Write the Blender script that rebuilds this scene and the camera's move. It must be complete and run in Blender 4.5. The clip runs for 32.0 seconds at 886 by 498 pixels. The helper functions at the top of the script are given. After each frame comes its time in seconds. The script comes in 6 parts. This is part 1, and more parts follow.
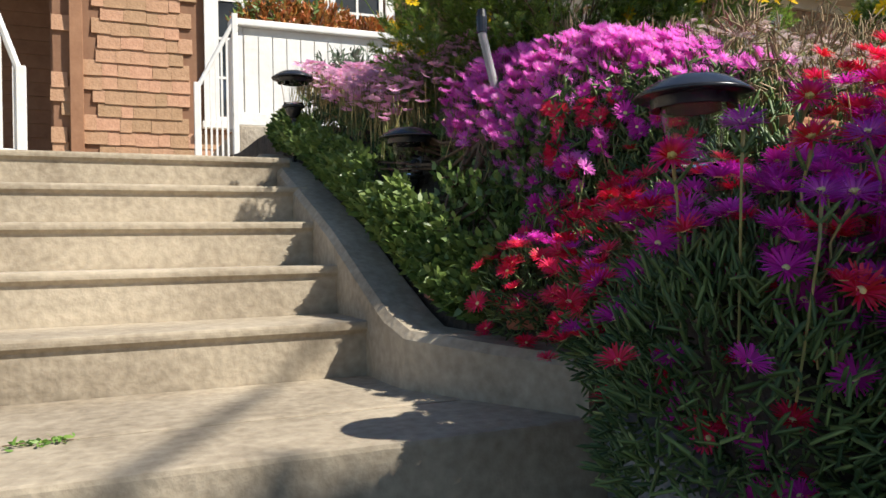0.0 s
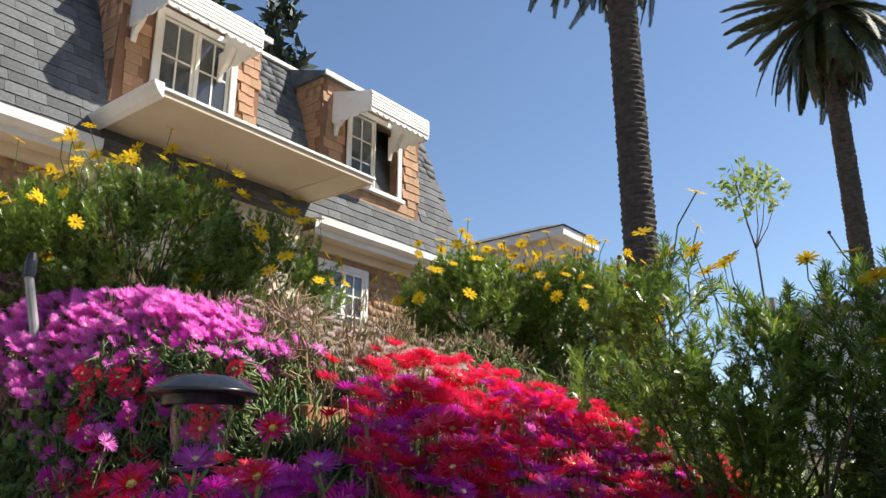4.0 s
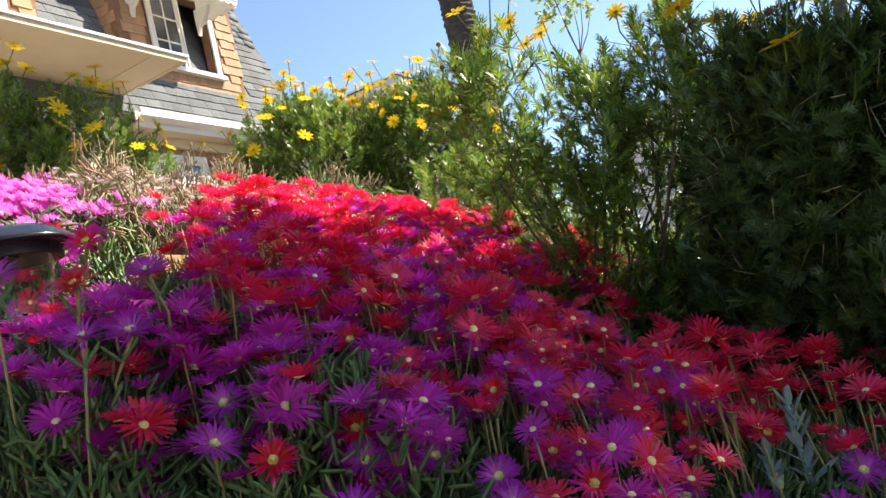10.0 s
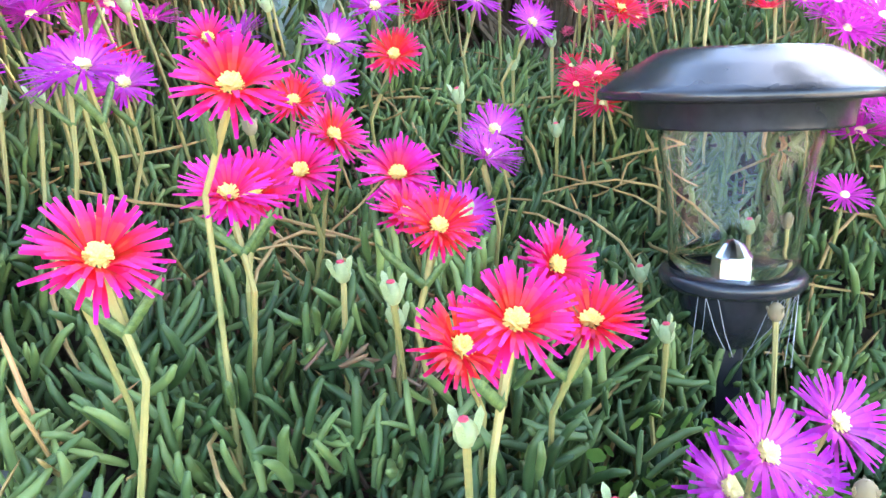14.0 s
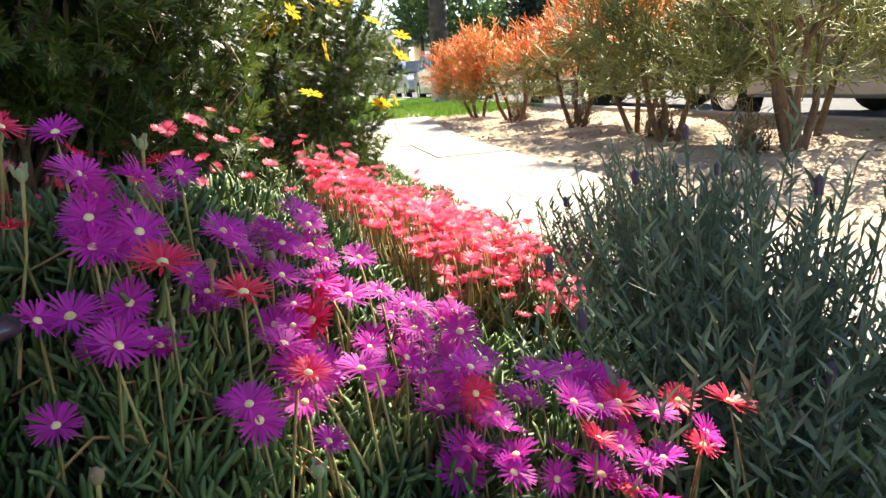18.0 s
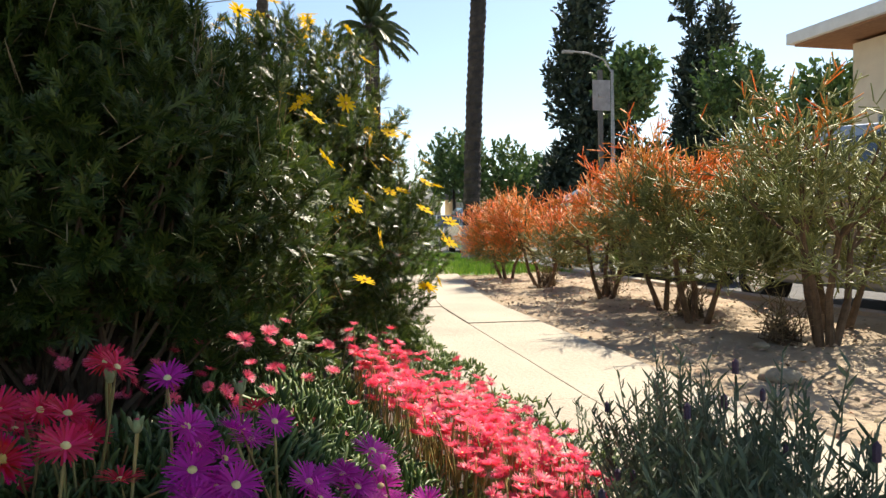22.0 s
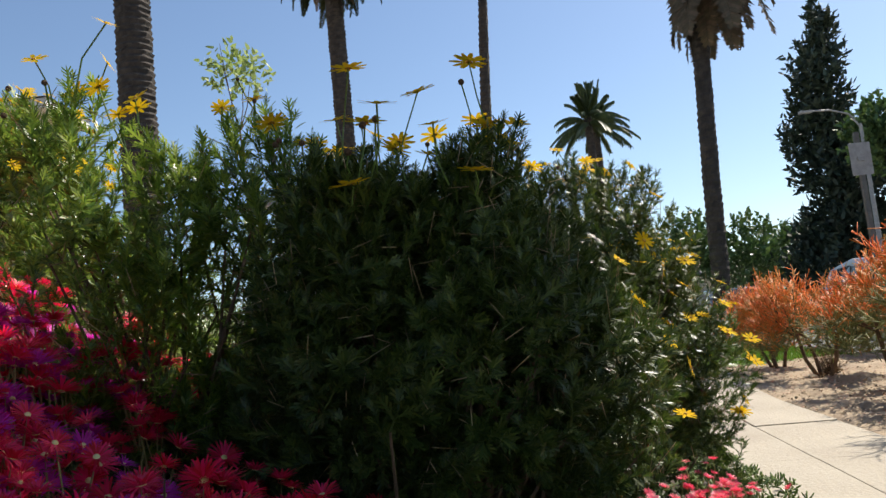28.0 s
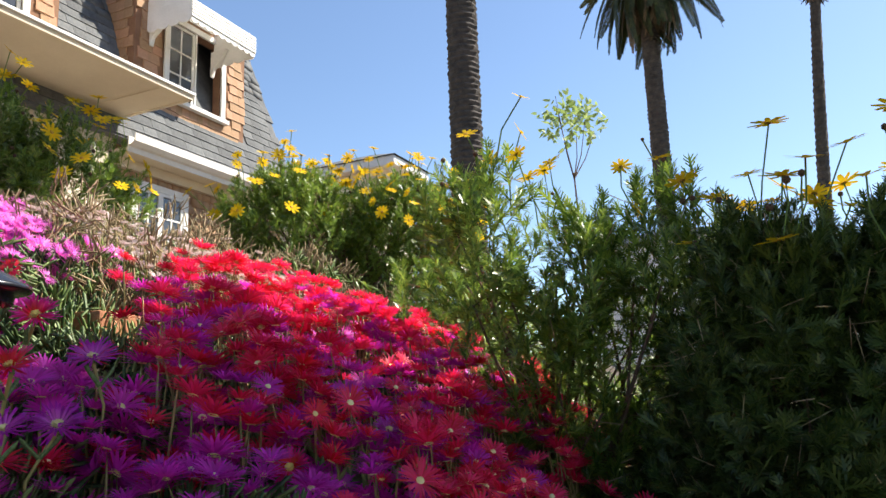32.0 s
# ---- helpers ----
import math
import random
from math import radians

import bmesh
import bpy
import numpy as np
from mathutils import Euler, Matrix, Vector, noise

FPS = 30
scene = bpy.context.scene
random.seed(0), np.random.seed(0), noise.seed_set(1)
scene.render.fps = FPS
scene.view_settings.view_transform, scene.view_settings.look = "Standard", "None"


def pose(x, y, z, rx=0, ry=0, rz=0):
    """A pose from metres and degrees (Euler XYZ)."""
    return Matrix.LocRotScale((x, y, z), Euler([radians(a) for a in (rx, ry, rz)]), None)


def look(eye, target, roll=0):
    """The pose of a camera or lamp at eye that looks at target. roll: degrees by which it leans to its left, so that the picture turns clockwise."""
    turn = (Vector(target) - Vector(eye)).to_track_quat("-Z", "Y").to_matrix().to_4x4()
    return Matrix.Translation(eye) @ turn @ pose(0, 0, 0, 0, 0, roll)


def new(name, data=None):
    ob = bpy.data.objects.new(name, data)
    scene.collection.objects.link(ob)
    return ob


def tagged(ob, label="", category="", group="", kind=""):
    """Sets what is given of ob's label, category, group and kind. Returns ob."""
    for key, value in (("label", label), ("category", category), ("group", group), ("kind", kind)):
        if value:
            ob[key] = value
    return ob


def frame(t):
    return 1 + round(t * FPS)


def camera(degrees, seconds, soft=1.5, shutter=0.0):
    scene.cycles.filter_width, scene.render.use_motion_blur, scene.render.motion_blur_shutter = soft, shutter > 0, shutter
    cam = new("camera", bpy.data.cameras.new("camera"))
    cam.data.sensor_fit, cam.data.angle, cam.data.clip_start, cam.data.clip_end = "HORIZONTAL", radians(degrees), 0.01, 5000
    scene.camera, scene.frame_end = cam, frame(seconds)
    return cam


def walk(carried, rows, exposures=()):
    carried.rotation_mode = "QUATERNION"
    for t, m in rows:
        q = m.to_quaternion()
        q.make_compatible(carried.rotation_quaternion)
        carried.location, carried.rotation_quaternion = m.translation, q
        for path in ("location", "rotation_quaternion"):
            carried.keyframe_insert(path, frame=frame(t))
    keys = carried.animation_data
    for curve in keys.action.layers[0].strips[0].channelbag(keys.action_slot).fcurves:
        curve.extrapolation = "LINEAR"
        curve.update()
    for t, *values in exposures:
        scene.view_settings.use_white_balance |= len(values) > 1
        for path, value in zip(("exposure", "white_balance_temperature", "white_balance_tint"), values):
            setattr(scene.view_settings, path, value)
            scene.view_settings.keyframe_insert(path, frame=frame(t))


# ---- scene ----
cam = camera(59.77, 32.0)
PATH = [
    (0, -0.0059, 0.0572, 0.7786, 90.27, 1.11, -23.09),
    (0.5, 0.0075, 0.0486, 0.7835, 90.58, 1.09, -26.11),
    (1, 0.0160, 0.0375, 0.7963, 92.14, 1.35, -28.57),
    (1.5, 0.0245, 0.0245, 0.8111, 93.88, 1.44, -31.19),
    (2, 0.0351, 0.0145, 0.8234, 96.17, 1.40, -33.89),
    (2.5, 0.0496, -0.0024, 0.8364, 98.83, 0.99, -37.48),
    (3, 0.0662, -0.0251, 0.8546, 101.67, 1.11, -42.71),
    (3.5, 0.0749, -0.0421, 0.8658, 104.42, 0.73, -48.14),
    (4, 0.0640, -0.0635, 0.8752, 106.61, 0.02, -52.11),
    (4.5, 0.0590, -0.0819, 0.8887, 110.06, -0.56, -56.17),
    (6.5, 0.0649, -0.1104, 0.8797, 122.80, 0.24, -68.67),
    (7, 0.0675, -0.1197, 0.8777, 125.29, 0.78, -71.39),
    (7.5, 0.0700, -0.1183, 0.8667, 125.21, 1.24, -73.72),
    (8, 0.0707, -0.1049, 0.8427, 122.77, 1.42, -72.52),
    (8.5, 0.0858, -0.1043, 0.8404, 117.82, 2.13, -68.97),
    (9, 0.0979, -0.0873, 0.8378, 110.78, 4.08, -64.60),
    (9.5, 0.1193, -0.0688, 0.8014, 103.17, 9.16, -61.69),
    (10, 0.1303, -0.0476, 0.7625, 95.62, 13.50, -60.39),
    (10.5, 0.1430, -0.0384, 0.7301, 89.88, 13.08, -60.93),
    (11, 0.1794, -0.0197, 0.6868, 84.99, 11.48, -62.57),
    (11.5, 0.2495, -0.0013, 0.6511, 79.77, 9.79, -65.30),
    (12, 0.2834, -0.0025, 0.6236, 76.96, 9.94, -68.41),
    (12.5, 0.2941, -0.0257, 0.6030, 75.06, 10.05, -70.96),
    (13, 0.3092, -0.0501, 0.5805, 72.76, 8.77, -74.94),
    (13.5, 0.3253, -0.0845, 0.5671, 71.25, 7.83, -79.88),
    (14, 0.3321, -0.1146, 0.5502, 70.10, 6.80, -83.87),
    (14.5, 0.3393, -0.1485, 0.5393, 69.32, 5.91, -88.67),
    (15, 0.3437, -0.1824, 0.5405, 69.71, 5.51, -92.57),
    (15.5, 0.3448, -0.2234, 0.5394, 70.27, 3.19, -95.75),
    (17.5, 0.3438, -0.4125, 0.5570, 74.43, 5.64, -105.99),
    (18, 0.3355, -0.4307, 0.5739, 77.59, 4.80, -106.72),
    (18.5, 0.3370, -0.4419, 0.5906, 80.62, 4.45, -107.00),
    (19, 0.3335, -0.4352, 0.6064, 83.23, 3.84, -107.05),
    (19.5, 0.3303, -0.4220, 0.6238, 85.15, 2.83, -106.61),
    (20, 0.3285, -0.4115, 0.6389, 86.07, 2.26, -106.27),
    (20.5, 0.3233, -0.3980, 0.6552, 87.06, 1.88, -105.82),
    (21, 0.3205, -0.3845, 0.6669, 87.61, 1.40, -105.24),
    (21.5, 0.3193, -0.3799, 0.6736, 88.22, 1.17, -104.98),
    (22, 0.3182, -0.3757, 0.6798, 88.79, 0.92, -104.63),
    (22.5, 0.3134, -0.3720, 0.6939, 89.23, 0.92, -104.36),
    (23, 0.3132, -0.3660, 0.7074, 89.87, 0.68, -104.27),
    (23.5, 0.3096, -0.3573, 0.7185, 90.47, 0.29, -104.10),
    (24, 0.3064, -0.3505, 0.7305, 92.05, -0.66, -103.68),
    (24.5, 0.2948, -0.3489, 0.7458, 93.41, -0.81, -103.65),
    (25, 0.2948, -0.3398, 0.7597, 94.33, -1.13, -103.47),
    (25.5, 0.2933, -0.3091, 0.7698, 95.11, -0.63, -100.22),
    (27.5, 0.2506, -0.2165, 0.8024, 96.48, 5.05, -88.93),
    (28, 0.2387, -0.1894, 0.8044, 96.71, 5.72, -87.12),
    (28.5, 0.2261, -0.1478, 0.8022, 97.19, 5.53, -82.85),
    (29, 0.2193, -0.1138, 0.8099, 98.23, 4.07, -78.93),
    (29.5, 0.2119, -0.0983, 0.8043, 98.00, 4.08, -76.49),
    (30, 0.2065, -0.0764, 0.8058, 97.65, 4.07, -74.41),
    (30.5, 0.1879, -0.0612, 0.8089, 98.34, 3.23, -71.81),
    (31, 0.1751, -0.0416, 0.8107, 99.53, 2.16, -69.34),
    (31.5, 0.1587, -0.0338, 0.8158, 99.92, 2.22, -66.78),
    (32, 0.1474, -0.0349, 0.8330, 101.32, 1.98, -64.55),
]
EXPOSURES = [(0, 0.52, 6500, 10), (2, 0.92, 6600, 10), (2.5, 1.07, 6700, 10), (3, 1.12, 6800, 10), (4, 0.67, 6700, 10), (6.5, 0.6, 6500, 10), (8, 0.5, 6500, 10), (9, 0.37, 6500, 10), (9.7, 0.92, 6900, 10), (10.6, 2.4, 7000, 10), (11.6, 3.5, 6700, 10), (13, 4.2, 6500, 10), (14, 4.4, 7200, 10), (15.5, 4.1, 8700, 10), (17.5, 2.22, 7600, 10), (19, 1.28, 7100, 10), (21, 1.02, 7500, 10), (23, 0.77, 7300, 10), (24, 0.62, 7200, 10), (25, 0.44, 7100, 10), (28, 0.52, 6900, 10), (29, 0.64, 6800, 10), (31, 0.97, 6800, 10), (32, 1.07, 6800, 10)]
walk(cam, [(t, pose(*p)) for t, *p in PATH], EXPOSURES)

# ---- world and sun ----
SUN = Vector((0.50, -0.48, 0.72)).normalized()
world = bpy.data.worlds.new("sky")
scene.world = world
world.use_nodes = True
wn = world.node_tree
sky = wn.nodes.new("ShaderNodeTexSky")
sky.sky_type, sky.sun_disc = "NISHITA", False
sky.sun_elevation = math.asin(SUN.z)
sky.sun_rotation = math.atan2(SUN.x, SUN.y)
sky.dust_density, sky.ozone_density = 0.4, 4.0
wn.links.new(sky.outputs[0], wn.nodes["Background"].inputs[0])
wn.nodes["Background"].inputs[1].default_value = 0.105
lamp = bpy.data.lights.new("sun", "SUN")
lamp.energy, lamp.angle, lamp.color = 5.0, radians(0.5), (1.0, 0.95, 0.86)
new("sun", lamp).matrix_world = look(SUN * 50, (0, 0, 0))


# ---- materials ----
def mat(name, a, b, scale=8.0, rough=0.7, bump=0.0, fine=6.0, metal=0.0, translucent=0.0, vary=0.0, spec=0.5, coat=0.0, islands=False):
    """Two-colour surface: a broad and a fine noise blend a and b, with relief and, per piece, a change of value."""
    m = bpy.data.materials.new(name)
    m.use_nodes = True
    nt = m.node_tree
    n, l = nt.nodes, nt.links
    bs = n["Principled BSDF"]
    co = n.new("ShaderNodeTexCoord")
    n1 = n.new("ShaderNodeTexNoise")
    n1.inputs["Scale"].default_value, n1.inputs["Detail"].default_value = scale, 5
    n2 = n.new("ShaderNodeTexNoise")
    n2.inputs["Scale"].default_value, n2.inputs["Detail"].default_value = scale * fine, 4
    l.new(co.outputs["Object"], n1.inputs["Vector"])
    l.new(co.outputs["Object"], n2.inputs["Vector"])
    add = n.new("ShaderNodeMath")
    add.operation = "MULTIPLY_ADD"
    l.new(n2.outputs["Fac"], add.inputs[0])
    add.inputs[1].default_value = 0.45
    l.new(n1.outputs["Fac"], add.inputs[2])
    ramp = n.new("ShaderNodeValToRGB")
    ramp.color_ramp.elements[0].position, ramp.color_ramp.elements[1].position = 0.5, 0.95
    ramp.color_ramp.elements[0].color, ramp.color_ramp.elements[1].color = (*a, 1), (*b, 1)
    l.new(add.outputs[0], ramp.inputs[0])
    col = ramp.outputs[0]
    if vary:
        hsv = n.new("ShaderNodeHueSaturation")
        if islands:
            rnd = n.new("ShaderNodeNewGeometry").outputs["Random Per Island"]
        else:
            rnd = n.new("ShaderNodeObjectInfo").outputs["Random"]
        mr = n.new("ShaderNodeMapRange")
        mr.inputs["To Min"].default_value, mr.inputs["To Max"].default_value = 1 - vary, 1 + vary
        l.new(rnd, mr.inputs["Value"])
        l.new(mr.outputs[0], hsv.inputs["Value"])
        mr2 = n.new("ShaderNodeMapRange")
        mr2.inputs["To Min"].default_value, mr2.inputs["To Max"].default_value = 0.5 + vary * 0.06, 0.5 - vary * 0.06
        l.new(rnd, mr2.inputs["Value"])
        l.new(mr2.outputs[0], hsv.inputs["Hue"])
        l.new(col, hsv.inputs["Color"])
        col = hsv.outputs[0]
    l.new(col, bs.inputs["Base Color"])
    bs.inputs["Roughness"].default_value, bs.inputs["Metallic"].default_value = rough, metal
    bs.inputs["Specular IOR Level"].default_value = spec
    bs.inputs["Coat Weight"].default_value = coat
    if bump:
        bp = n.new("ShaderNodeBump")
        bp.inputs["Strength"].default_value = bump
        bp.inputs["Distance"].default_value = 0.25 / scale
        l.new(add.outputs[0], bp.inputs["Height"])
        l.new(bp.outputs[0], bs.inputs["Normal"])
    if translucent:
        tr = n.new("ShaderNodeBsdfTranslucent")
        l.new(col, tr.inputs["Color"])
        mx = n.new("ShaderNodeMixShader")
        mx.inputs[0].default_value = translucent
        l.new(bs.outputs[0], mx.inputs[1])
        l.new(tr.outputs[0], mx.inputs[2])
        l.new(mx.outputs[0], n["Material Output"].inputs["Surface"])
    return m


CONCRETE = mat("warm_concrete", (0.30, 0.25, 0.19), (0.52, 0.45, 0.35), 5, 0.9, 0.35, 9)
OLDCONC = mat("stained_concrete", (0.22, 0.175, 0.12), (0.54, 0.455, 0.335), 1.7, 0.9, 0.12, 26)
# grey concrete for the edging, darkened to stand for the shade on it
SHADECONC = mat("old_grey_concrete", (0.11, 0.105, 0.10), (0.25, 0.24, 0.22), 5, 0.92, 0.3, 12)
WALKCONC = mat("pavement_concrete", (0.36, 0.31, 0.25), (0.48, 0.43, 0.35), 1.2, 0.9, 0.2, 40)
SOIL = mat("dark_soil", (0.03, 0.022, 0.015), (0.09, 0.065, 0.045), 6, 0.95, 0.8)
DIRT = mat("mulch_dirt", (0.28, 0.205, 0.14), (0.46, 0.36, 0.25), 4, 0.95, 0.35, 18)
ASPHALT = mat("asphalt", (0.06, 0.06, 0.06), (0.11, 0.11, 0.11), 3, 0.9, 0.3, 30)
SHINGLE = mat("cedar_shingle", (0.35, 0.195, 0.11), (0.49, 0.295, 0.175), 6, 0.85, 0.3, 8, vary=0.16)
ROOFSH = mat("grey_roof_shingle", (0.075, 0.08, 0.085), (0.16, 0.165, 0.165), 6, 0.9, 0.4, 8, vary=0.25)
BACKWALL = mat("brown_wall_backing", (0.20, 0.10, 0.055), (0.26, 0.14, 0.08), 6, 0.9)
WHITE = mat("white_paint", (0.70, 0.68, 0.63), (0.82, 0.80, 0.76), 3, 0.55, 0.08, 10)
CREAM = mat("cream_stucco", (0.66, 0.56, 0.42), (0.76, 0.66, 0.50), 2, 0.85, 0.15, 30)
BROWNTRIM = mat("brown_trim", (0.25, 0.12, 0.06), (0.33, 0.17, 0.09), 5, 0.8, 0.1)
BLACKPL = mat("black_plastic", (0.012, 0.013, 0.016), (0.03, 0.03, 0.035), 20, 0.24, 0.05)
GREYMET = mat("grey_pipe", (0.25, 0.25, 0.25), (0.4, 0.4, 0.4), 10, 0.5, 0.1)
BARK = mat("palm_bark", (0.026, 0.023, 0.021), (0.080, 0.064, 0.054), 5, 0.95, 0.8)
TWIG = mat("shrub_stem", (0.08, 0.05, 0.03), (0.20, 0.13, 0.08), 15, 0.9, 0.4)
PALMLEAF = mat("palm_frond", (0.022, 0.034, 0.013), (0.060, 0.070, 0.022), 2, 0.6, 0, spec=0.25, vary=0.3, translucent=0.08, islands=True)
PALMDEAD = mat("dead_palm_frond", (0.07, 0.05, 0.028), (0.16, 0.11, 0.06), 2, 0.8, 0, vary=0.3, islands=True)
DAISYLEAF = mat("daisy_bush_leaf", (0.12, 0.20, 0.026), (0.25, 0.36, 0.06), 3, 0.34, 0, spec=0.7, vary=0.45, translucent=0.46, islands=True)
# darker copy of the daisy leaf: shade on its bushes put into the colour
SHADELEAF = mat("dark_bush_leaf", (0.042, 0.070, 0.014), (0.092, 0.142, 0.027), 3, 0.42, 0, spec=0.45, vary=0.5, translucent=0.3, islands=True)
ICELEAF = mat("ice_plant_leaf", (0.048, 0.092, 0.028), (0.165, 0.245, 0.072), 8, 0.5, 0, spec=0.45, vary=0.5, translucent=0.14, islands=True)
JADELEAF = mat("jade_leaf", (0.09, 0.16, 0.035), (0.22, 0.30, 0.08), 8, 0.4, 0, vary=0.3, translucent=0.2, islands=True)
STALK = mat("golden_green_stalk", (0.22, 0.24, 0.08), (0.46, 0.34, 0.12), 30, 0.5, 0, vary=0.25, translucent=0.15, islands=True)
GREYLEAF = mat("lavender_leaf", (0.065, 0.10, 0.060), (0.15, 0.20, 0.125), 8, 0.6, 0, vary=0.25, translucent=0.15, islands=True)
REDPET = mat("red_petal", (0.82, 0.014, 0.045), (0.88, 0.04, 0.16), 20, 0.5, 0, vary=0.2, translucent=0.42, islands=True)
CORALPET = mat("coral_petal", (0.90, 0.07, 0.16), (0.94, 0.20, 0.31), 20, 0.5, 0, vary=0.2, translucent=0.4, islands=True)
PURPET = mat("purple_petal", (0.62, 0.016, 0.40), (0.80, 0.06, 0.58), 20, 0.6, 0, vary=0.2, translucent=0.5, islands=True)
MAGPET = mat("magenta_petal", (0.88, 0.13, 0.68), (0.94, 0.36, 0.82), 20, 0.5, 0, vary=0.15, translucent=0.5, islands=True)
PINKPET = mat("pale_pink_petal", (0.80, 0.36, 0.60), (0.90, 0.58, 0.76), 20, 0.5, 0, vary=0.15, translucent=0.35, islands=True)
WHITEPET = mat("white_petal", (0.70, 0.54, 0.54), (0.84, 0.72, 0.68), 20, 0.5, 0, vary=0.1, translucent=0.35, islands=True)
YELLOW = mat("yellow_petal", (0.80, 0.50, 0.01), (0.88, 0.62, 0.03), 20, 0.9, 0, spec=0.1, vary=0.12, translucent=0.35, islands=True)
EYE = mat("flower_eye", (0.80, 0.62, 0.20), (0.88, 0.78, 0.42), 60, 0.7, 0.3)
EYEYEL = mat("yellow_flower_eye", (0.80, 0.46, 0.06), (0.90, 0.70, 0.26), 60, 0.7, 0.3)
DRYPLANT = mat("dry_flower_heads", (0.17, 0.12, 0.06), (0.33, 0.25, 0.14), 8, 0.85, 0, vary=0.3, islands=True)
GRASS = mat("lawn_grass", (0.09, 0.19, 0.02), (0.17, 0.30, 0.04), 3, 0.6, 0, vary=0.3, translucent=0.3, islands=True)
FIRELEAF = mat("orange_stick_tips", (0.80, 0.24, 0.045), (0.88, 0.48, 0.12), 4, 0.5, 0, vary=0.3, translucent=0.4, islands=True)
OLIVELEAF = mat("olive_green_sticks", (0.21, 0.25, 0.075), (0.38, 0.38, 0.15), 4, 0.5, 0, vary=0.3, translucent=0.4, islands=True)
TREELEAF = mat("street_tree_leaf", (0.05, 0.10, 0.03), (0.11, 0.19, 0.055), 1, 0.5, 0, vary=0.35, translucent=0.2, islands=True)
CONIFER = mat("conifer_leaf", (0.018, 0.035, 0.022), (0.04, 0.065, 0.04), 1, 0.6, 0, vary=0.3, islands=True)


def glass(name, rough=0.02, tint=(1, 1, 1)):
    m = bpy.data.materials.new(name)
    m.use_nodes = True
    bs = m.node_tree.nodes["Principled BSDF"]
    bs.inputs["Transmission Weight"].default_value = 1.0
    bs.inputs["Roughness"].default_value, bs.inputs["IOR"].default_value = rough, 1.22
    bs.inputs["Base Color"].default_value = (*tint, 1)
    return m


GLASS = glass("clear_glass")
PANE = mat("dark_window_glass", (0.03, 0.035, 0.04), (0.06, 0.065, 0.07), 1.5, 0.06, 0, spec=0.8)
CARGLASS = mat("car_glass", (0.02, 0.025, 0.03), (0.05, 0.055, 0.06), 1, 0.05, 0, spec=0.8)
CARWHITE = mat("white_car_paint", (0.30, 0.31, 0.33), (0.38, 0.39, 0.41), 1, 0.25, 0, coat=0.6)
CARSILVER = mat("silver_car_paint", (0.30, 0.32, 0.34), (0.40, 0.42, 0.44), 1, 0.28, 0, metal=0.6, coat=0.6)
CARBLUE = mat("blue_car_paint", (0.06, 0.09, 0.14), (0.09, 0.13, 0.19), 1, 0.25, 0, coat=0.6)
TYRE = mat("tyre_rubber", (0.015, 0.015, 0.015), (0.03, 0.03, 0.03), 10, 0.85)
CHROME = mat("chrome", (0.6, 0.6, 0.6), (0.7, 0.7, 0.7), 5, 0.15, 0, metal=1.0)
BRICK = mat("terracotta_brick", (0.36, 0.13, 0.07), (0.50, 0.22, 0.12), 8, 0.9, 0.4, vary=0.15)


# ---- mesh helpers ----
def link(name, verts, faces, material, parent=None, label="", smooth=False):
    me = bpy.data.meshes.new(name)
    me.from_pydata([tuple(v) for v in verts], [], [tuple(f) for f in faces])
    me.materials.append(material)
    if smooth:
        me.shade_smooth()
    ob = new(name, me)
    if parent:
        ob.parent = parent
    if label:
        ob["label"] = label
    return ob


def part(name, bm, material, parent=None, label="", smooth=False):
    me = bpy.data.meshes.new(name)
    bm.normal_update()
    bm.to_mesh(me)
    bm.free()
    me.materials.append(material)
    if smooth:
        me.shade_smooth()
    ob = new(name, me)
    if parent:
        ob.parent = parent
    if label:
        ob["label"] = label
    return ob


def thing(name, x=0, y=0, z=0, label="", category="", group="", kind="", rz=0):
    ob = new(name)
    ob.empty_display_size = 0.1
    ob.matrix_basis = pose(x, y, z, 0, 0, rz)
    return tagged(ob, label, category, group, kind)


def box(x0, x1, y0, y1, z0, z1, bevel=0.0, bm=None):
    bm = bm or bmesh.new()
    vs = [bm.verts.new((x, y, z)) for z in (z0, z1) for x, y in ((x0, y0), (x1, y0), (x1, y1), (x0, y1))]
    fs = [(3, 2, 1, 0), (4, 5, 6, 7), (0, 1, 5, 4), (1, 2, 6, 5), (2, 3, 7, 6), (3, 0, 4, 7)]
    made = [bm.faces.new([vs[i] for i in f]) for f in fs]
    if bevel:
        edges = {e for f in made for e in f.edges}
        bmesh.ops.bevel(bm, geom=list(edges), offset=bevel, segments=2, affect="EDGES", profile=0.6)
    return bm


def prism(poly, axis, a, b, bevel=0.0):
    """A polygon in the plane square to axis, drawn out from a to b along it."""
    bm = bmesh.new()
    def at(p, w):
        return {"x": (w, p[0], p[1]), "y": (p[0], w, p[1]), "z": (p[0], p[1], w)}[axis]
    lo, hi = [bm.verts.new(at(p, a)) for p in poly], [bm.verts.new(at(p, b)) for p in poly]
    k = len(poly)
    faces = [bm.faces.new(lo), bm.faces.new(hi[::-1])]
    faces += [bm.faces.new((lo[i], hi[i], hi[(i + 1) % k], lo[(i + 1) % k])) for i in range(k)]
    bmesh.ops.recalc_face_normals(bm, faces=bm.faces)
    if bevel:
        bmesh.ops.bevel(bm, geom=list(bm.edges), offset=bevel, segments=2, affect="EDGES", profile=0.6)
    return bm


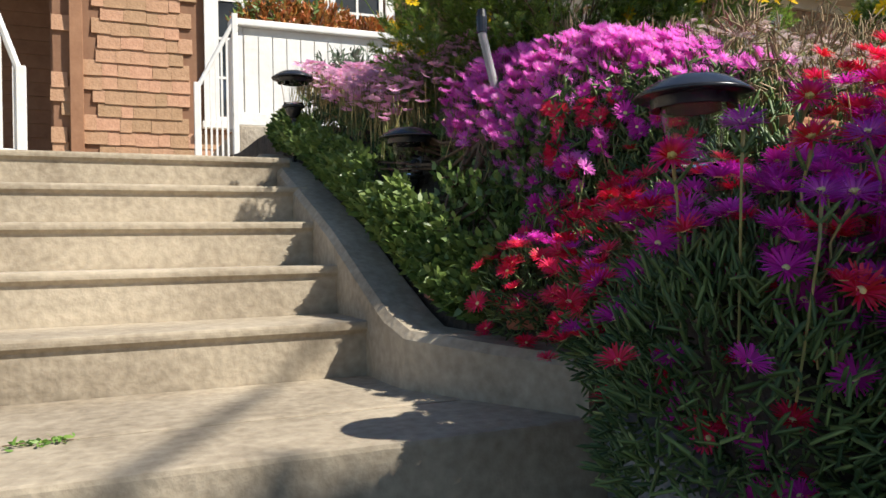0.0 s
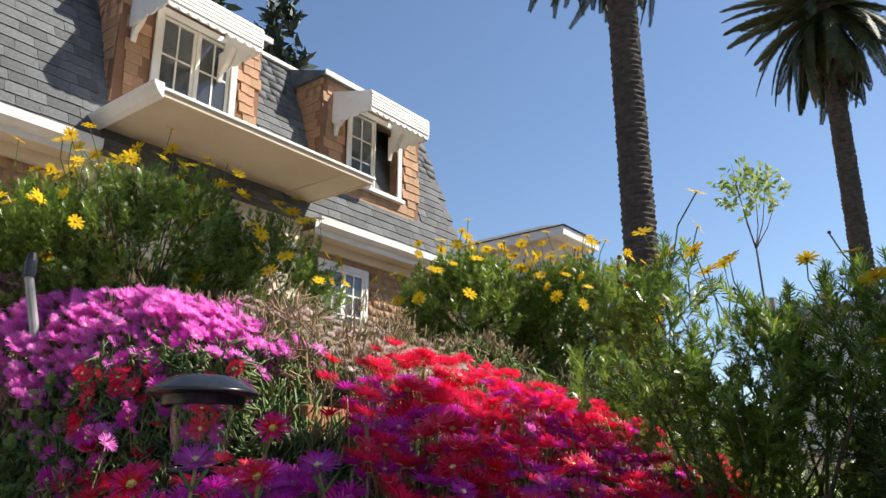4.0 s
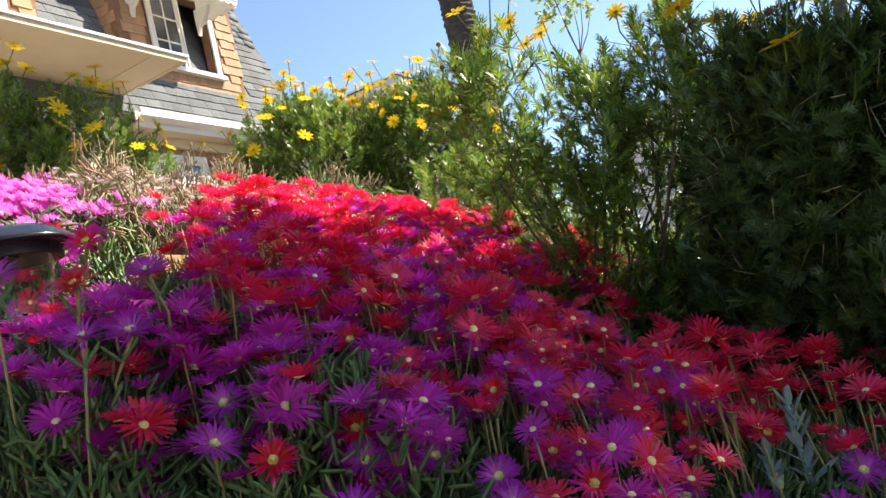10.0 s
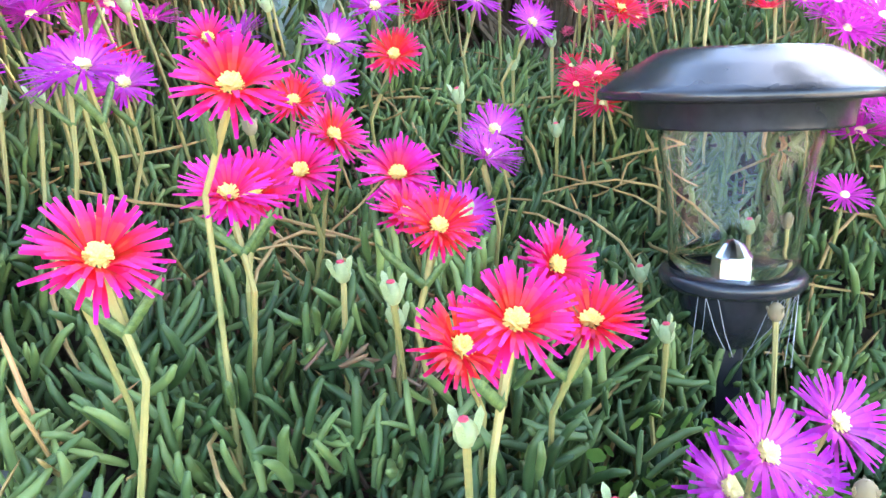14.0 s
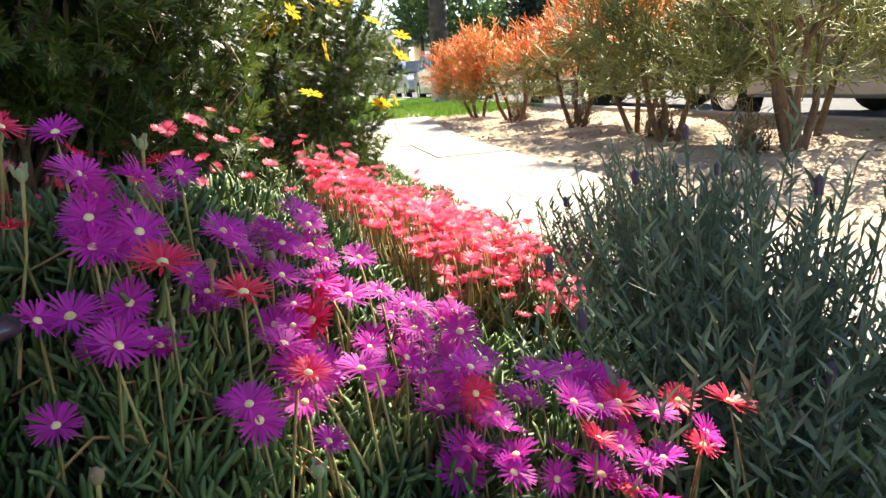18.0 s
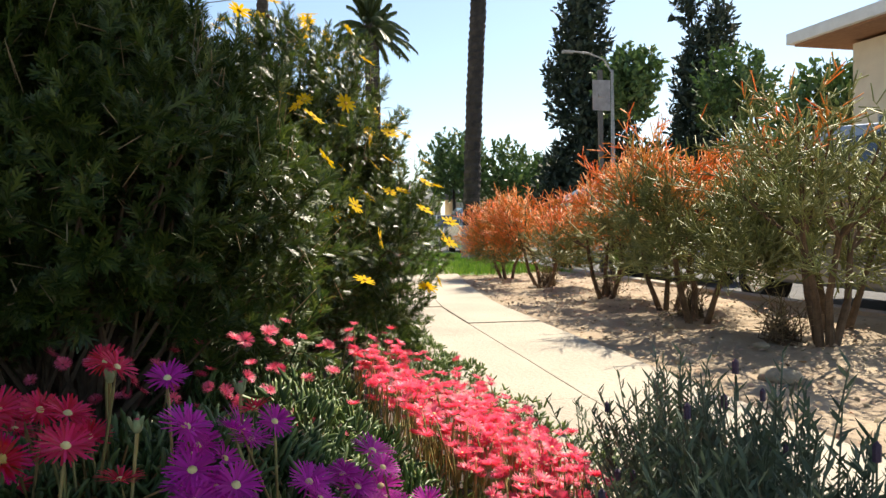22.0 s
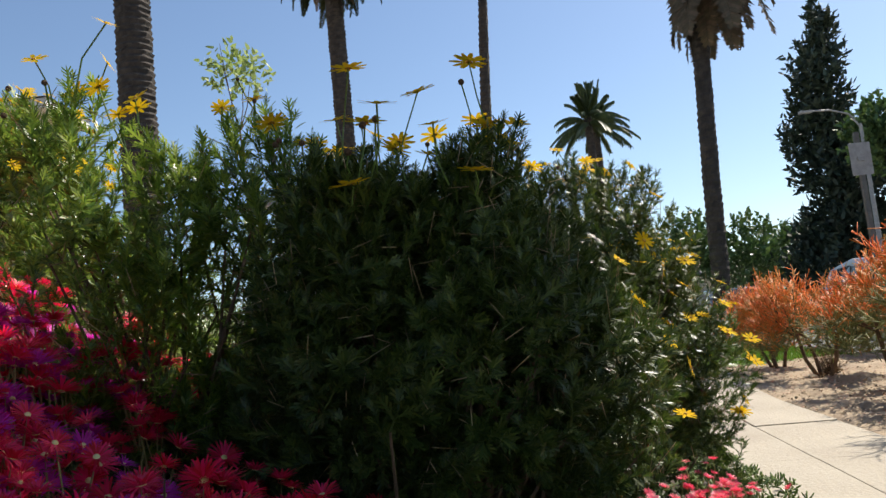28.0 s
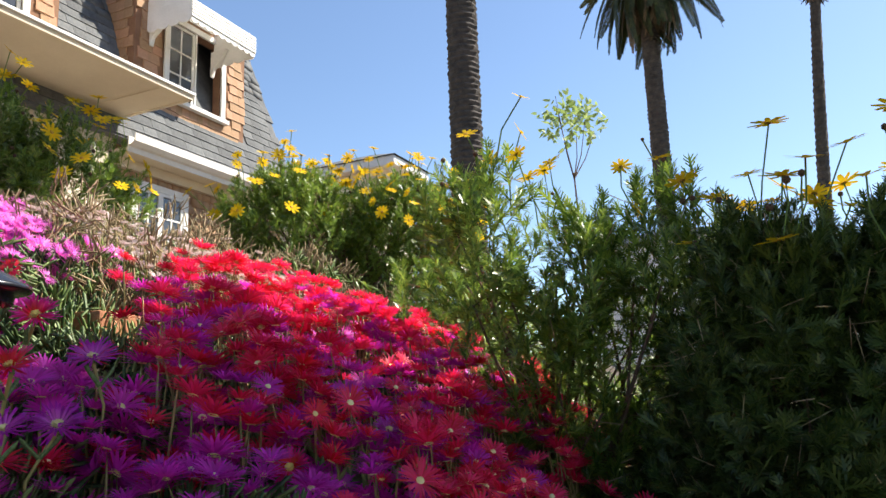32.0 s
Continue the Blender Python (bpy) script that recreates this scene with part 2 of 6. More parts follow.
def lathe(profile, n=32, bm=None):
    bm = bm or bmesh.new()
    rings = [[bm.verts.new((r * math.cos(2 * math.pi * k / n), r * math.sin(2 * math.pi * k / n), z)) for k in range(n)] for r, z in profile]
    for lo, hi in zip(rings, rings[1:]):
        for k in range(n):
            bm.faces.new((lo[k], lo[(k + 1) % n], hi[(k + 1) % n], hi[k]))
    bmesh.ops.recalc_face_normals(bm, faces=bm.faces)
    return bm


def tube(points, radii, n=7, bm=None):
    """A bent round stem through points."""
    bm = bm or bmesh.new()
    pts = [Vector(p) for p in points]
    rings = []
    for i, p in enumerate(pts):
        d = (pts[min(i + 1, len(pts) - 1)] - pts[max(i - 1, 0)]).normalized()
        q = d.to_track_quat("Z", "Y")
        r = radii[i] if hasattr(radii, "__len__") else radii
        rings.append([bm.verts.new(p + q @ Vector((r * math.cos(2 * math.pi * k / n), r * math.sin(2 * math.pi * k / n), 0))) for k in range(n)])
    for lo, hi in zip(rings, rings[1:]):
        for k in range(n):
            bm.faces.new((lo[k], lo[(k + 1) % n], hi[(k + 1) % n], hi[k]))
    bm.faces.new(rings[0][::-1])
    bm.faces.new(rings[-1])
    return bm


rng = np.random.default_rng(7)


def basis(direction, spin):
    """Rotation matrices whose z axes lie along the directions, turned by spin about them."""
    z = direction / np.linalg.norm(direction, axis=1, keepdims=True)
    ref = np.where(np.abs(z[:, 2:3]) > 0.9, np.array([[1.0, 0, 0]]), np.array([[0, 0, 1.0]]))
    x = np.cross(ref, z)
    x /= np.linalg.norm(x, axis=1, keepdims=True)
    y = np.cross(z, x)
    c, s = np.cos(spin)[:, None], np.sin(spin)[:, None]
    return np.stack([c * x + s * y, -s * x + c * y, z], axis=2)


def scatter(name, template, places, turns, scales, material, parent=None, label="", category="", kind="stuff", smooth=False):
    """Many copies of one small shape, joined into one mesh."""
    tv, tf = np.array(template[0], float), template[1]
    n, k = len(places), len(tv)
    sc = np.broadcast_to(np.asarray(scales, float).reshape(n, -1), (n, 3)) if np.ndim(scales) else np.full((n, 3), scales)
    v = np.einsum("nij,nkj->nki", turns, tv[None] * sc[:, None, :]) + places[:, None, :]
    me = bpy.data.meshes.new(name)
    sizes = np.array([len(f) for f in tf])
    loops = np.concatenate([np.array(f) for f in tf])
    me.vertices.add(n * k)
    me.vertices.foreach_set("co", v.astype(np.float32).ravel())
    me.loops.add(n * len(loops))
    me.loops.foreach_set("vertex_index", (loops[None] + k * np.arange(n)[:, None]).astype(np.int32).ravel())
    me.polygons.add(n * len(tf))
    starts = np.concatenate([[0], np.cumsum(sizes)[:-1]])
    me.polygons.foreach_set("loop_start", (starts[None] + len(loops) * np.arange(n)[:, None]).astype(np.int32).ravel())
    me.update(calc_edges=True)
    me.materials.append(material)
    if smooth:
        me.shade_smooth()
    ob = new(name, me)
    if parent:
        ob.parent = parent
        if label:
            ob["label"] = label
    else:
        tagged(ob, label, category, "", kind)
    return ob


# small shapes: z is the way they grow
LOBED_V, LOBED_F = [(-0.09, 0, 0), (0.09, 0, 0), (0.14, 0.06, 0.62), (-0.14, 0.06, 0.62), (0.0, 0.12, 1.0)], [(0, 1, 2, 3), (3, 2, 4)]
for at, tip, out in ((0.24, 0.50, 0.60), (0.42, 0.70, 0.70), (0.58, 0.86, 0.60)):
    for side in (-1, 1):
        k = len(LOBED_V)
        LOBED_V += [(side * 0.08, 0.03, at), (side * 0.08, 0.04, at + 0.10), (side * out * 0.92, 0.05, tip - 0.03), (side * out * 0.90, 0.02, tip + 0.05)]
        LOBED_F.append((k, k + 2, k + 3, k + 1) if side > 0 else (k + 1, k + 3, k + 2, k))
LOBED = (LOBED_V, LOBED_F)
BLADE = ([(-0.5, 0, 0), (0.5, 0, 0), (0.55, 0.06, 0.5), (-0.55, 0.06, 0.5), (0, 0.02, 1)], [(0, 1, 2, 3), (3, 2, 4)])
FINGER = ([(0.5, -0.3, 0), (-0.5, -0.3, 0), (0, 0.5, 0), (0.5, -0.25, 0.78), (-0.5, -0.25, 0.78), (0, 0.55, 0.78), (0, 0.12, 1)],
          [(0, 1, 4, 3), (1, 2, 5, 4), (2, 0, 3, 5), (3, 4, 6), (4, 5, 6), (5, 3, 6)])


def curved_finger(sides=5):
    """A plump succulent leaf that curves and tapers to a blunt tip."""
    v, f = [], []
    rings = ((0.0, 0.36, 0.0), (0.3, 0.5, 0.14), (0.72, 0.46, 0.02), (0.95, 0.24, -0.3))
    for z, r, off in rings:
        v += [(r * math.cos(2 * math.pi * k / sides), r * math.sin(2 * math.pi * k / sides) + off * 1.5, z) for k in range(sides)]
    for j in range(3):
        f += [(sides * j + k, sides * j + (k + 1) % sides, sides * (j + 1) + (k + 1) % sides, sides * (j + 1) + k) for k in range(sides)]
    return v, f + [tuple(range(3 * sides, 4 * sides))]


PLUMP = curved_finger()


def daisy_shape(petals, rings, inner=0.16, width=0.1, lift=0.25, wob=0.12, seed=1):
    """Petals as strips from a hub, opening upwards; radius 1, z is the flower's axis."""
    r = np.random.default_rng(seed)
    v, f = [], []
    for ring in range(rings):
        for k in range(petals):
            a = 2 * math.pi * (k + 0.5 * ring + r.uniform(-0.25, 0.25)) / petals
            up = lift * (1 + 0.9 * ring) + r.uniform(-wob, wob)
            ln = (1 - 0.1 * ring) * r.uniform(0.86, 1.05)
            ca, sa = math.cos(a), math.sin(a)
            w = width * r.uniform(0.8, 1.15)
            o = len(v)
            for d, ww, z in ((inner, w * 0.5, 0.02), (0.6 * ln, w, up * 0.62), (ln, w * 0.55, up * 0.85)):
                v += [(d * ca - ww * sa, d * sa + ww * ca, z), (d * ca + ww * sa, d * sa - ww * ca, z)]
            f += [(o, o + 1, o + 3, o + 2), (o + 2, o + 3, o + 5, o + 4)]
    return v, f


def dome_shape(n=8, r=0.2, h=0.14):
    v = [(r * math.cos(2 * math.pi * k / n), r * math.sin(2 * math.pi * k / n), 0.0) for k in range(n)]
    v += [(0.65 * x, 0.65 * y, h * 0.8) for x, y, _ in v] + [(0, 0, h)]
    f = [(k, (k + 1) % n, n + (k + 1) % n, n + k) for k in range(n)] + [(n + k, n + (k + 1) % n, 2 * n) for k in range(n)]
    return v, f


ICEFLOWER = daisy_shape(28, 2, inner=0.12, width=0.058, lift=0.24, wob=0.2)
ICESIMPLE = daisy_shape(14, 1, width=0.17, lift=0.3, seed=3)
DAISY = daisy_shape(11, 1, inner=0.18, width=0.17, lift=0.08, wob=0.08, seed=5)
DOME = dome_shape()


# ---- the lie of the land ----
STREET = pose(0, 0, -0.05, 0, 0, -5.9)


def street(ob):
    """Turns a thing laid out along the street, which runs at a slight angle to the house."""
    ob.matrix_basis = STREET @ ob.matrix_basis
    return ob


def pave(x):
    """Height of the pavement."""
    return 0.12


NEAR_STEPS = ((-0.9, 0.09), (-0.45, 0.14), (-0.25, 0.18), (0.03, 0.29), (0.15, 0.34), (0.33, 0.46), (0.58, 0.63), (0.9, 0.72), (1.2, 0.66), (1.5, 0.66), (1.9, 0.86), (2.6, 1.12), (3.3, 1.36), (5.0, 1.45), (7.0, 1.5))
FURTHER_IN = ((-0.95, 0.05), (-0.62, 0.16), (-0.45, 0.27), (-0.30, 0.37), (-0.12, 0.33), (0.05, 0.37), (0.28, 0.47), (0.47, 0.61), (0.66, 0.74), (0.85, 0.83), (1.13, 0.95), (1.5, 1.12), (2.0, 1.20), (3.0, 1.33), (5.0, 1.48), (7.0, 1.5))


def soil(x, y):
    """Height of the planted bank, which climbs towards the house and away from the steps."""
    x, y = np.asarray(x, float), np.asarray(y, float)
    y = y + 0.13 * (x - 0.6) * np.clip((0.2 - y) / 0.6, 0, 1)
    a = np.interp(y, [p[0] for p in NEAR_STEPS], [p[1] for p in NEAR_STEPS])
    b = np.interp(y, [p[0] for p in FURTHER_IN], [p[1] for p in FURTHER_IN])
    w = np.clip((x - 0.68) / 0.4, 0, 1)
    w = w * w * (3 - 2 * w)
    hump = 0.035 * np.exp(-((x - 1.0) / 0.16) ** 2 - ((y + 0.29) / 0.12) ** 2)
    return np.maximum(a + (b - a) * w + hump + 0.012 * np.sin(7 * x + 4 * y), 0.04)


# ---- ground, pavement, street ----
def sheet(name, x0, x1, y0, y1, nx, ny, height, material, label, category, left=None):
    xs, ys = np.linspace(0, 1, nx), np.linspace(y0, y1, ny)
    v = []
    for y in ys:
        a = left(y) if left else x0
        if left:
            v.append((a - 0.004, y, float(height(a, y)) - 0.45))
        for u in xs[left is not None:]:
            x = a + (x1 - a) * (max(u - xs[1], 0) ** 1.6 if left else u)
            v.append((x, y, float(height(x, y))))
    f = [(j * nx + i, j * nx + i + 1, (j + 1) * nx + i + 1, (j + 1) * nx + i) for j in range(ny - 1) for i in range(nx - 1)]
    return tagged(link(name, v, f, material, smooth=True), label, category, "", "structure")


sheet("ground", -400, 900, -700, 800, 40, 40, lambda x, y: -0.12, DIRT, "bare brown ground reaching the horizon", "ground")
street(sheet("road", -30, 140, -13.0, -4.2, 60, 6, lambda x, y: pave(x) - 0.14, ASPHALT, "grey asphalt street beyond the kerb", "road"))
street(sheet("planting_strip", -3, 12.0, -4.06, -1.72, 160, 50, lambda x, y: pave(x) - 0.035 + 0.05 * noise.noise((x * 1.7, y * 1.7, 0)) + 0.02 * noise.noise((x * 7, y * 7, 4)) - 0.05 * (y > -1.82), DIRT, "dry mulch strip between pavement and kerb", "ground"))
street(sheet("lawn", 11.4, 60, -4.06, 0.2, 60, 12, lambda x, y: pave(x) - 0.02, GRASS, "bright green mown lawn by the kerb", "lawn"))
street(sheet("far_pavement", -30, 140, -17.0, -13.0, 60, 3, lambda x, y: pave(x) - 0.02, WALKCONC, "pale pavement across the street", "pavement"))
gx, gy = rng.uniform(11.4, 22, 20000), rng.uniform(-4.0, -0.6, 20000)
street(scatter("lawn_grass", BLADE, np.column_stack([gx, gy, np.full(20000, 0.1)]), basis(rng.normal(scale=0.3, size=(20000, 3)) + np.array([0, 0, 1.0]), rng.uniform(0, 6, 20000)), np.stack([np.full(20000, 0.012), np.full(20000, 0.012), rng.uniform(0.05, 0.11, 20000)], 1), GRASS, None, "bright green blades of lawn grass", "grass"))
kerb = street(thing("kerb", label="pale worn concrete kerb along the street", category="kerb", kind="structure"))
for k in range(16):
    x0 = -3 + k * 3.0
    part("kerb_stone", box(x0 + 0.006, x0 + 2.994, -4.2, -4.06, -0.3, 0.135, 0.012), WALKCONC, kerb)

# ---- concrete steps with landing ----
LAND = 0.49
steps = thing("garden_steps", label="weathered concrete garden steps up to the house", category="steps", kind="structure")
for k in range(5):
    y0, top = 1.83 + 0.27 * k, LAND + 0.13 * (k + 1)
    run = 0.268 if k < 4 else 0.5
    part("step", prism([(y0, LAND - 0.05), (y0, top - 0.03), (y0 - 0.014, top - 0.02), (y0 - 0.014, top), (y0 + run, top), (y0 + run, LAND - 0.05)], "x", -1.6, 0.60, 0.007), OLDCONC, steps)
for name, a, b in (("landing_slab", 1.445, 1.828), ("landing_slab", 1.175, 1.438)):
    part(name, prism([(a, 0.1), (a, LAND), (b, LAND), (b, 0.1)], "x", -1.6, 0.80, 0.01), OLDCONC, steps)
part("lower_step", prism([(0.86, 0.1), (0.86, LAND - 0.15), (1.173, LAND - 0.15), (1.173, 0.1)], "x", -1.6, 0.62, 0.012), OLDCONC, steps)
tagged(part("terrace", box(-4.0, 0.74, 3.42, 7.0, 0.9, LAND + 0.65 - 0.004), CONCRETE), "plain concrete terrace in front of the house", "terrace", kind="structure")
tagged(part("lower_path", box(-4.0, 0.415, -0.72, 0.858, -0.1, 0.14, 0.01), OLDCONC), "worn concrete path at the foot of the steps", "path", kind="structure")


def wall_strip(name, line, width, material, label):
    """A low wall along (x, y, bottom, top) points, with a rounded top."""
    bm = bmesh.new()
    rings = []
    for i, (x, y, b, t) in enumerate(line):
        d = Vector(line[min(i + 1, len(line) - 1)][:2]) - Vector(line[max(i - 1, 0)][:2])
        d.normalize()
        s = Vector((-d.y, d.x)) * width
        e = 0.018
        rings.append([bm.verts.new(p) for p in ((x, y, b), (x, y, t - e), (x + s.x * 0.12, y + s.y * 0.12, t), (x + s.x * 0.88, y + s.y * 0.88, t), (x + s.x, y + s.y, t - e), (x + s.x, y + s.y, b))])
    for lo, hi in zip(rings, rings[1:]):
        for k in range(6):
            bm.faces.new((lo[k], lo[(k + 1) % 6], hi[(k + 1) % 6], hi[k]))
    bm.faces.new(rings[0])
    bm.faces.new(rings[-1][::-1])
    bmesh.ops.recalc_face_normals(bm, faces=bm.faces)
    return tagged(part(name, bm, material), label, "low wall", kind="structure")


wall_strip("cheek_wall", [(0.74, 1.18, 0.3, 0.59), (0.64, 1.40, 0.3, 0.602), (0.555, 1.59, 0.3, 0.615), (0.545, 1.70, 0.3, 0.645), (0.545, 1.86, 0.3, 0.71), (0.55, 2.2, 0.3, 0.85), (0.55, 2.42, 0.3, 0.93), (0.55, 2.95, 0.3, 1.12), (0.56, 3.42, 0.3, 1.22)], -0.13, OLDCONC, "weathered concrete cheek wall sloping beside the steps")
wall_strip("garden_edging", [(0.42, -0.75, -0.05, 0.15), (0.49, 0.1, -0.05, 0.35), (0.53, 0.3, -0.05, 0.40), (0.57, 0.55, -0.05, 0.45), (0.68, 1.0, 0.0, 0.50), (0.76, 1.16, 0.0, 0.52)], -0.12, SHADECONC, "grey concrete edging at the foot of the bank")
EDGE_Y, EDGE_X = (-1.7, -0.5, 0.1, 0.6, 1.0, 1.18, 1.3, 1.45, 1.62, 1.9, 7.0), (0.50, 0.50, 0.56, 0.66, 0.79, 0.87, 0.82, 0.75, 0.69, 0.68, 0.68)
sheet("planted_bank", 0.45, 12.0, -1.7, 7.0, 120, 110, lambda x, y: soil(x, y) - 0.03, SOIL, "dark garden soil on a slope", "bank", left=lambda y: float(np.interp(y, EDGE_Y, EDGE_X)))
bricks = thing("brick_edging", label="row of terracotta garden bricks half hidden by plants", category="edging", kind="structure")
for x, y, z, r in ((0.72, 1.76, 0.70, 75), (0.80, 1.50, 0.65, 64), (1.20, 1.14, 0.985, 8), (1.41, 1.16, 1.02, 5), (1.62, 1.18, 1.06, 4)):
    part("brick", box(-0.1, 0.1, -0.045, 0.045, -0.03, 0.03, 0.006), BRICK, bricks).matrix_basis = pose(x, y, z, 0, 0, r)

pavement = street(thing("pavement", label="sunlit pale concrete pavement with scored joints", category="pavement", kind="structure"))
for k in range(-3, 11):
    for j in range(2):
        x0, y0 = 0.62 + k * 1.2, -0.78 - 0.5 * (j + 1)
        bm = box(x0 + 0.004, x0 + 1.196, y0 + 0.003, y0 + 0.497, 0.0, 0.12, 0.006)
        bmesh.ops.subdivide_edges(bm, edges=[e for e in bm.edges if abs(e.verts[0].co.x - e.verts[1].co.x) > 1], cuts=2)
        for v in bm.verts:
            v.co.z += 0.002 * ((k * 7 + j * 3) % 4)
            v.co.y -= 0.06 * max(v.co.x - 6.5, 0) ** 1.3
        part("slab", bm, WALKCONC, pavement)


# ---- plants ----
LAMPS = ((0.80, -0.23, 0.466), (0.764, 0.934, 0.999), (0.760, 2.085, 1.105), (0.651, 3.068, 1.476))


def clear_of_lamps(p):
    """Plants stay low round the lamps' jars."""
    ok = np.ones(len(p), bool)
    for x, y, rim in LAMPS[1:]:
        ok &= (np.hypot(p[:, 0] - x, p[:, 1] - y) > (0.24 if rim < 1.0 else 0.11)) | (p[:, 2] < rim - 0.13)
    return ok


def shell(blobs, n, inner=0.55):
    """Places in the outer part of a union of ellipsoids, and the ways outward."""
    vol = np.array([b[3] * b[4] + b[4] * b[5] + b[3] * b[5] for b in blobs])
    pick = rng.choice(len(blobs), n, p=vol / vol.sum())
    d = rng.normal(size=(n, 3))
    d /= np.linalg.norm(d, axis=1, keepdims=True)
    d[:, 2] = np.where(d[:, 2] < -0.75, -d[:, 2], d[:, 2])
    r = inner + (1.04 - inner) * np.sqrt(rng.random(n))
    b = np.array(blobs, float)[pick]
    p = b[:, :3] + d * b[:, 3:] * r[:, None]
    lump = np.array([noise.noise(Vector(q * 3.4)) + 0.6 * noise.noise(Vector(q * 8.0)) for q in p])
    return p + d * b[:, 3:] * (0.2 * lump)[:, None], d


def tufts(p, d, leaves, reach, spread):
    """Leaves set round the ends of twigs: their feet and ways."""
    n = len(p)
    up = d + np.array([0, 0, 0.9]) + rng.normal(scale=0.25, size=d.shape)
    up /= np.linalg.norm(up, axis=1, keepdims=True)
    along = np.tile(np.linspace(-1, 0.35, leaves), n)[:, None]
    q = np.repeat(p, leaves, 0) + np.repeat(up, leaves, 0) * along * reach
    w = np.repeat(up, leaves, 0) * 0.8 + rng.normal(scale=spread, size=(n * leaves, 3))
    return q, w


def woody(name, root, tips, material, parent, r0=0.006, r1=0.002):
    bm = bmesh.new()
    for t in tips:
        t = Vector(t)
        a = Vector(root) + Vector((rng.uniform(-0.08, 0.08), rng.uniform(-0.08, 0.08), 0))
        m = a.lerp(t, 0.5) + Vector((rng.uniform(-0.05, 0.05), rng.uniform(-0.05, 0.05), -0.04))
        tube([a, m, t], [r0, (r0 + r1) / 2, r1], 5, bm)
    return part(name, bm, material, parent)


def shrub(name, blobs, n, leaves, size, material, label, category, spread=0.55, width=0.2, root=None, template=BLADE, inner=0.45, stem=TWIG, reach=1.8):
    cx, cy = np.mean([b[0] for b in blobs]), np.mean([b[1] for b in blobs])
    root = root or (cx, cy, float(soil(cx, cy)))
    ob = thing(name, *root, label=label, category=category)
    p, d = shell(blobs, n, inner)
    keep = (p[:, 2] > soil(p[:, 0], p[:, 1]) + 0.01) & clear_of_lamps(p)
    p, d = p[keep], d[keep]
    q, w = tufts(p, d, leaves, size * reach, spread)
    ln = size * rng.uniform(0.6, 1.2, len(q))
    sc = np.stack([ln * width, ln * width, ln], 1)
    scatter("foliage", template, q - np.array(root), basis(w, rng.uniform(0, 6.28, len(q))), sc, material, ob)
    woody("woody_frame", (0, 0, 0), (p[:: max(1, len(p) // 160)] - np.array(root)), stem, ob)
    return ob


def shoot_shape(leaves, seed, leaf=0.42, wide=0.165):
    """One leafy shoot of length 1: a thin stem with lobed leaves that crowd towards its tip."""
    r = np.random.default_rng(seed)
    bend = Vector((r.uniform(-0.12, 0.12), r.uniform(-0.12, 0.12), 0))
    v, f = [], []
    for k in range(leaves):
        t = 0.12 + 0.84 * (k / (leaves - 1)) ** 0.75
        a = 2.4 * k + r.uniform(-0.4, 0.4)
        open_out = 1.15 - 0.95 * t + r.uniform(-0.15, 0.2)
        way = Vector((math.sin(open_out) * math.cos(a), math.sin(open_out) * math.sin(a), math.cos(open_out)))
        side = way.cross(Vector((0, 0, 1))).normalized()
        up = side.cross(way)
        ln = leaf * (1.05 - 0.35 * t) * r.uniform(0.75, 1.15)
        base = Vector((0, 0, t)) + bend * t * t
        o = len(v)
        for x, y, z in LOBED[0]:
            v.append(tuple(base + (side * x * wide * 2.6 + way * z + up * (y - 0.25 * z * z)) * ln))
        f += [tuple(o + i for i in q) for q in LOBED[1]]
    o = len(v)
    for t, w in ((0.0, 0.014), (0.5, 0.011), (0.95, 0.006)):
        for a in (0, 2.09, 4.19):
            v.append(tuple(Vector((w * math.cos(a), w * math.sin(a), t)) + bend * t * t))
    f += [(o + 3 * j + i, o + 3 * j + (i + 1) % 3, o + 3 * j + 3 + (i + 1) % 3, o + 3 * j + 3 + i) for j in (0, 1) for i in range(3)]
    return v, f


SHOOTS = [shoot_shape(13, 31), shoot_shape(15, 32), shoot_shape(11, 33)]


def daisy_bush(blobs, n, length, material, label, inner=0.45, rise=0.75, stir=0.3, twigs=150):
    """A bush of leafy shoots on bent woody stems, with bare twiglets inside."""
    cx, cy = np.mean([b[0] for b in blobs]), np.mean([b[1] for b in blobs])
    root = np.array((cx, cy, float(soil(cx, cy))))
    ob = thing("daisy_bush", *root, label=label, category="bush")
    p, d = shell(blobs, n, inner)
    keep = p[:, 2] > soil(p[:, 0], p[:, 1]) + 0.02
    p, d = p[keep], d[keep]
    w = d * 0.75 + np.array([0, 0, rise]) + rng.normal(scale=stir, size=p.shape)
    w /= np.linalg.norm(w, axis=1, keepdims=True)
    ln = length * rng.uniform(0.6, 1.15, len(p))
    q = p - w * (ln * 0.65)[:, None] - root
    for k, shape in enumerate(SHOOTS):
        sel = slice(k, None, len(SHOOTS))
        scatter("foliage", shape, q[sel], basis(w[sel], rng.uniform(0, 6.28, len(q[sel]))), ln[sel][:, None], material, ob)
    woody("woody_frame", (0, 0, 0), q[:: max(1, len(q) // twigs)], TWIG, ob)
    m = 5 * twigs
    c, _ = shell(blobs, m, 0.5)
    way = rng.normal(size=(m, 3)) + np.array([-0.2, 0.2, 0.7])
    tl = rng.uniform(0.02, 0.07, m)
    scatter("twiglet", FINGER, c - root, basis(way, rng.uniform(0, 6, m)), np.stack([np.full(m, 0.0016), np.full(m, 0.0016), tl], 1), PALETWIG, ob)["kind"] = "stuff"
    return ob


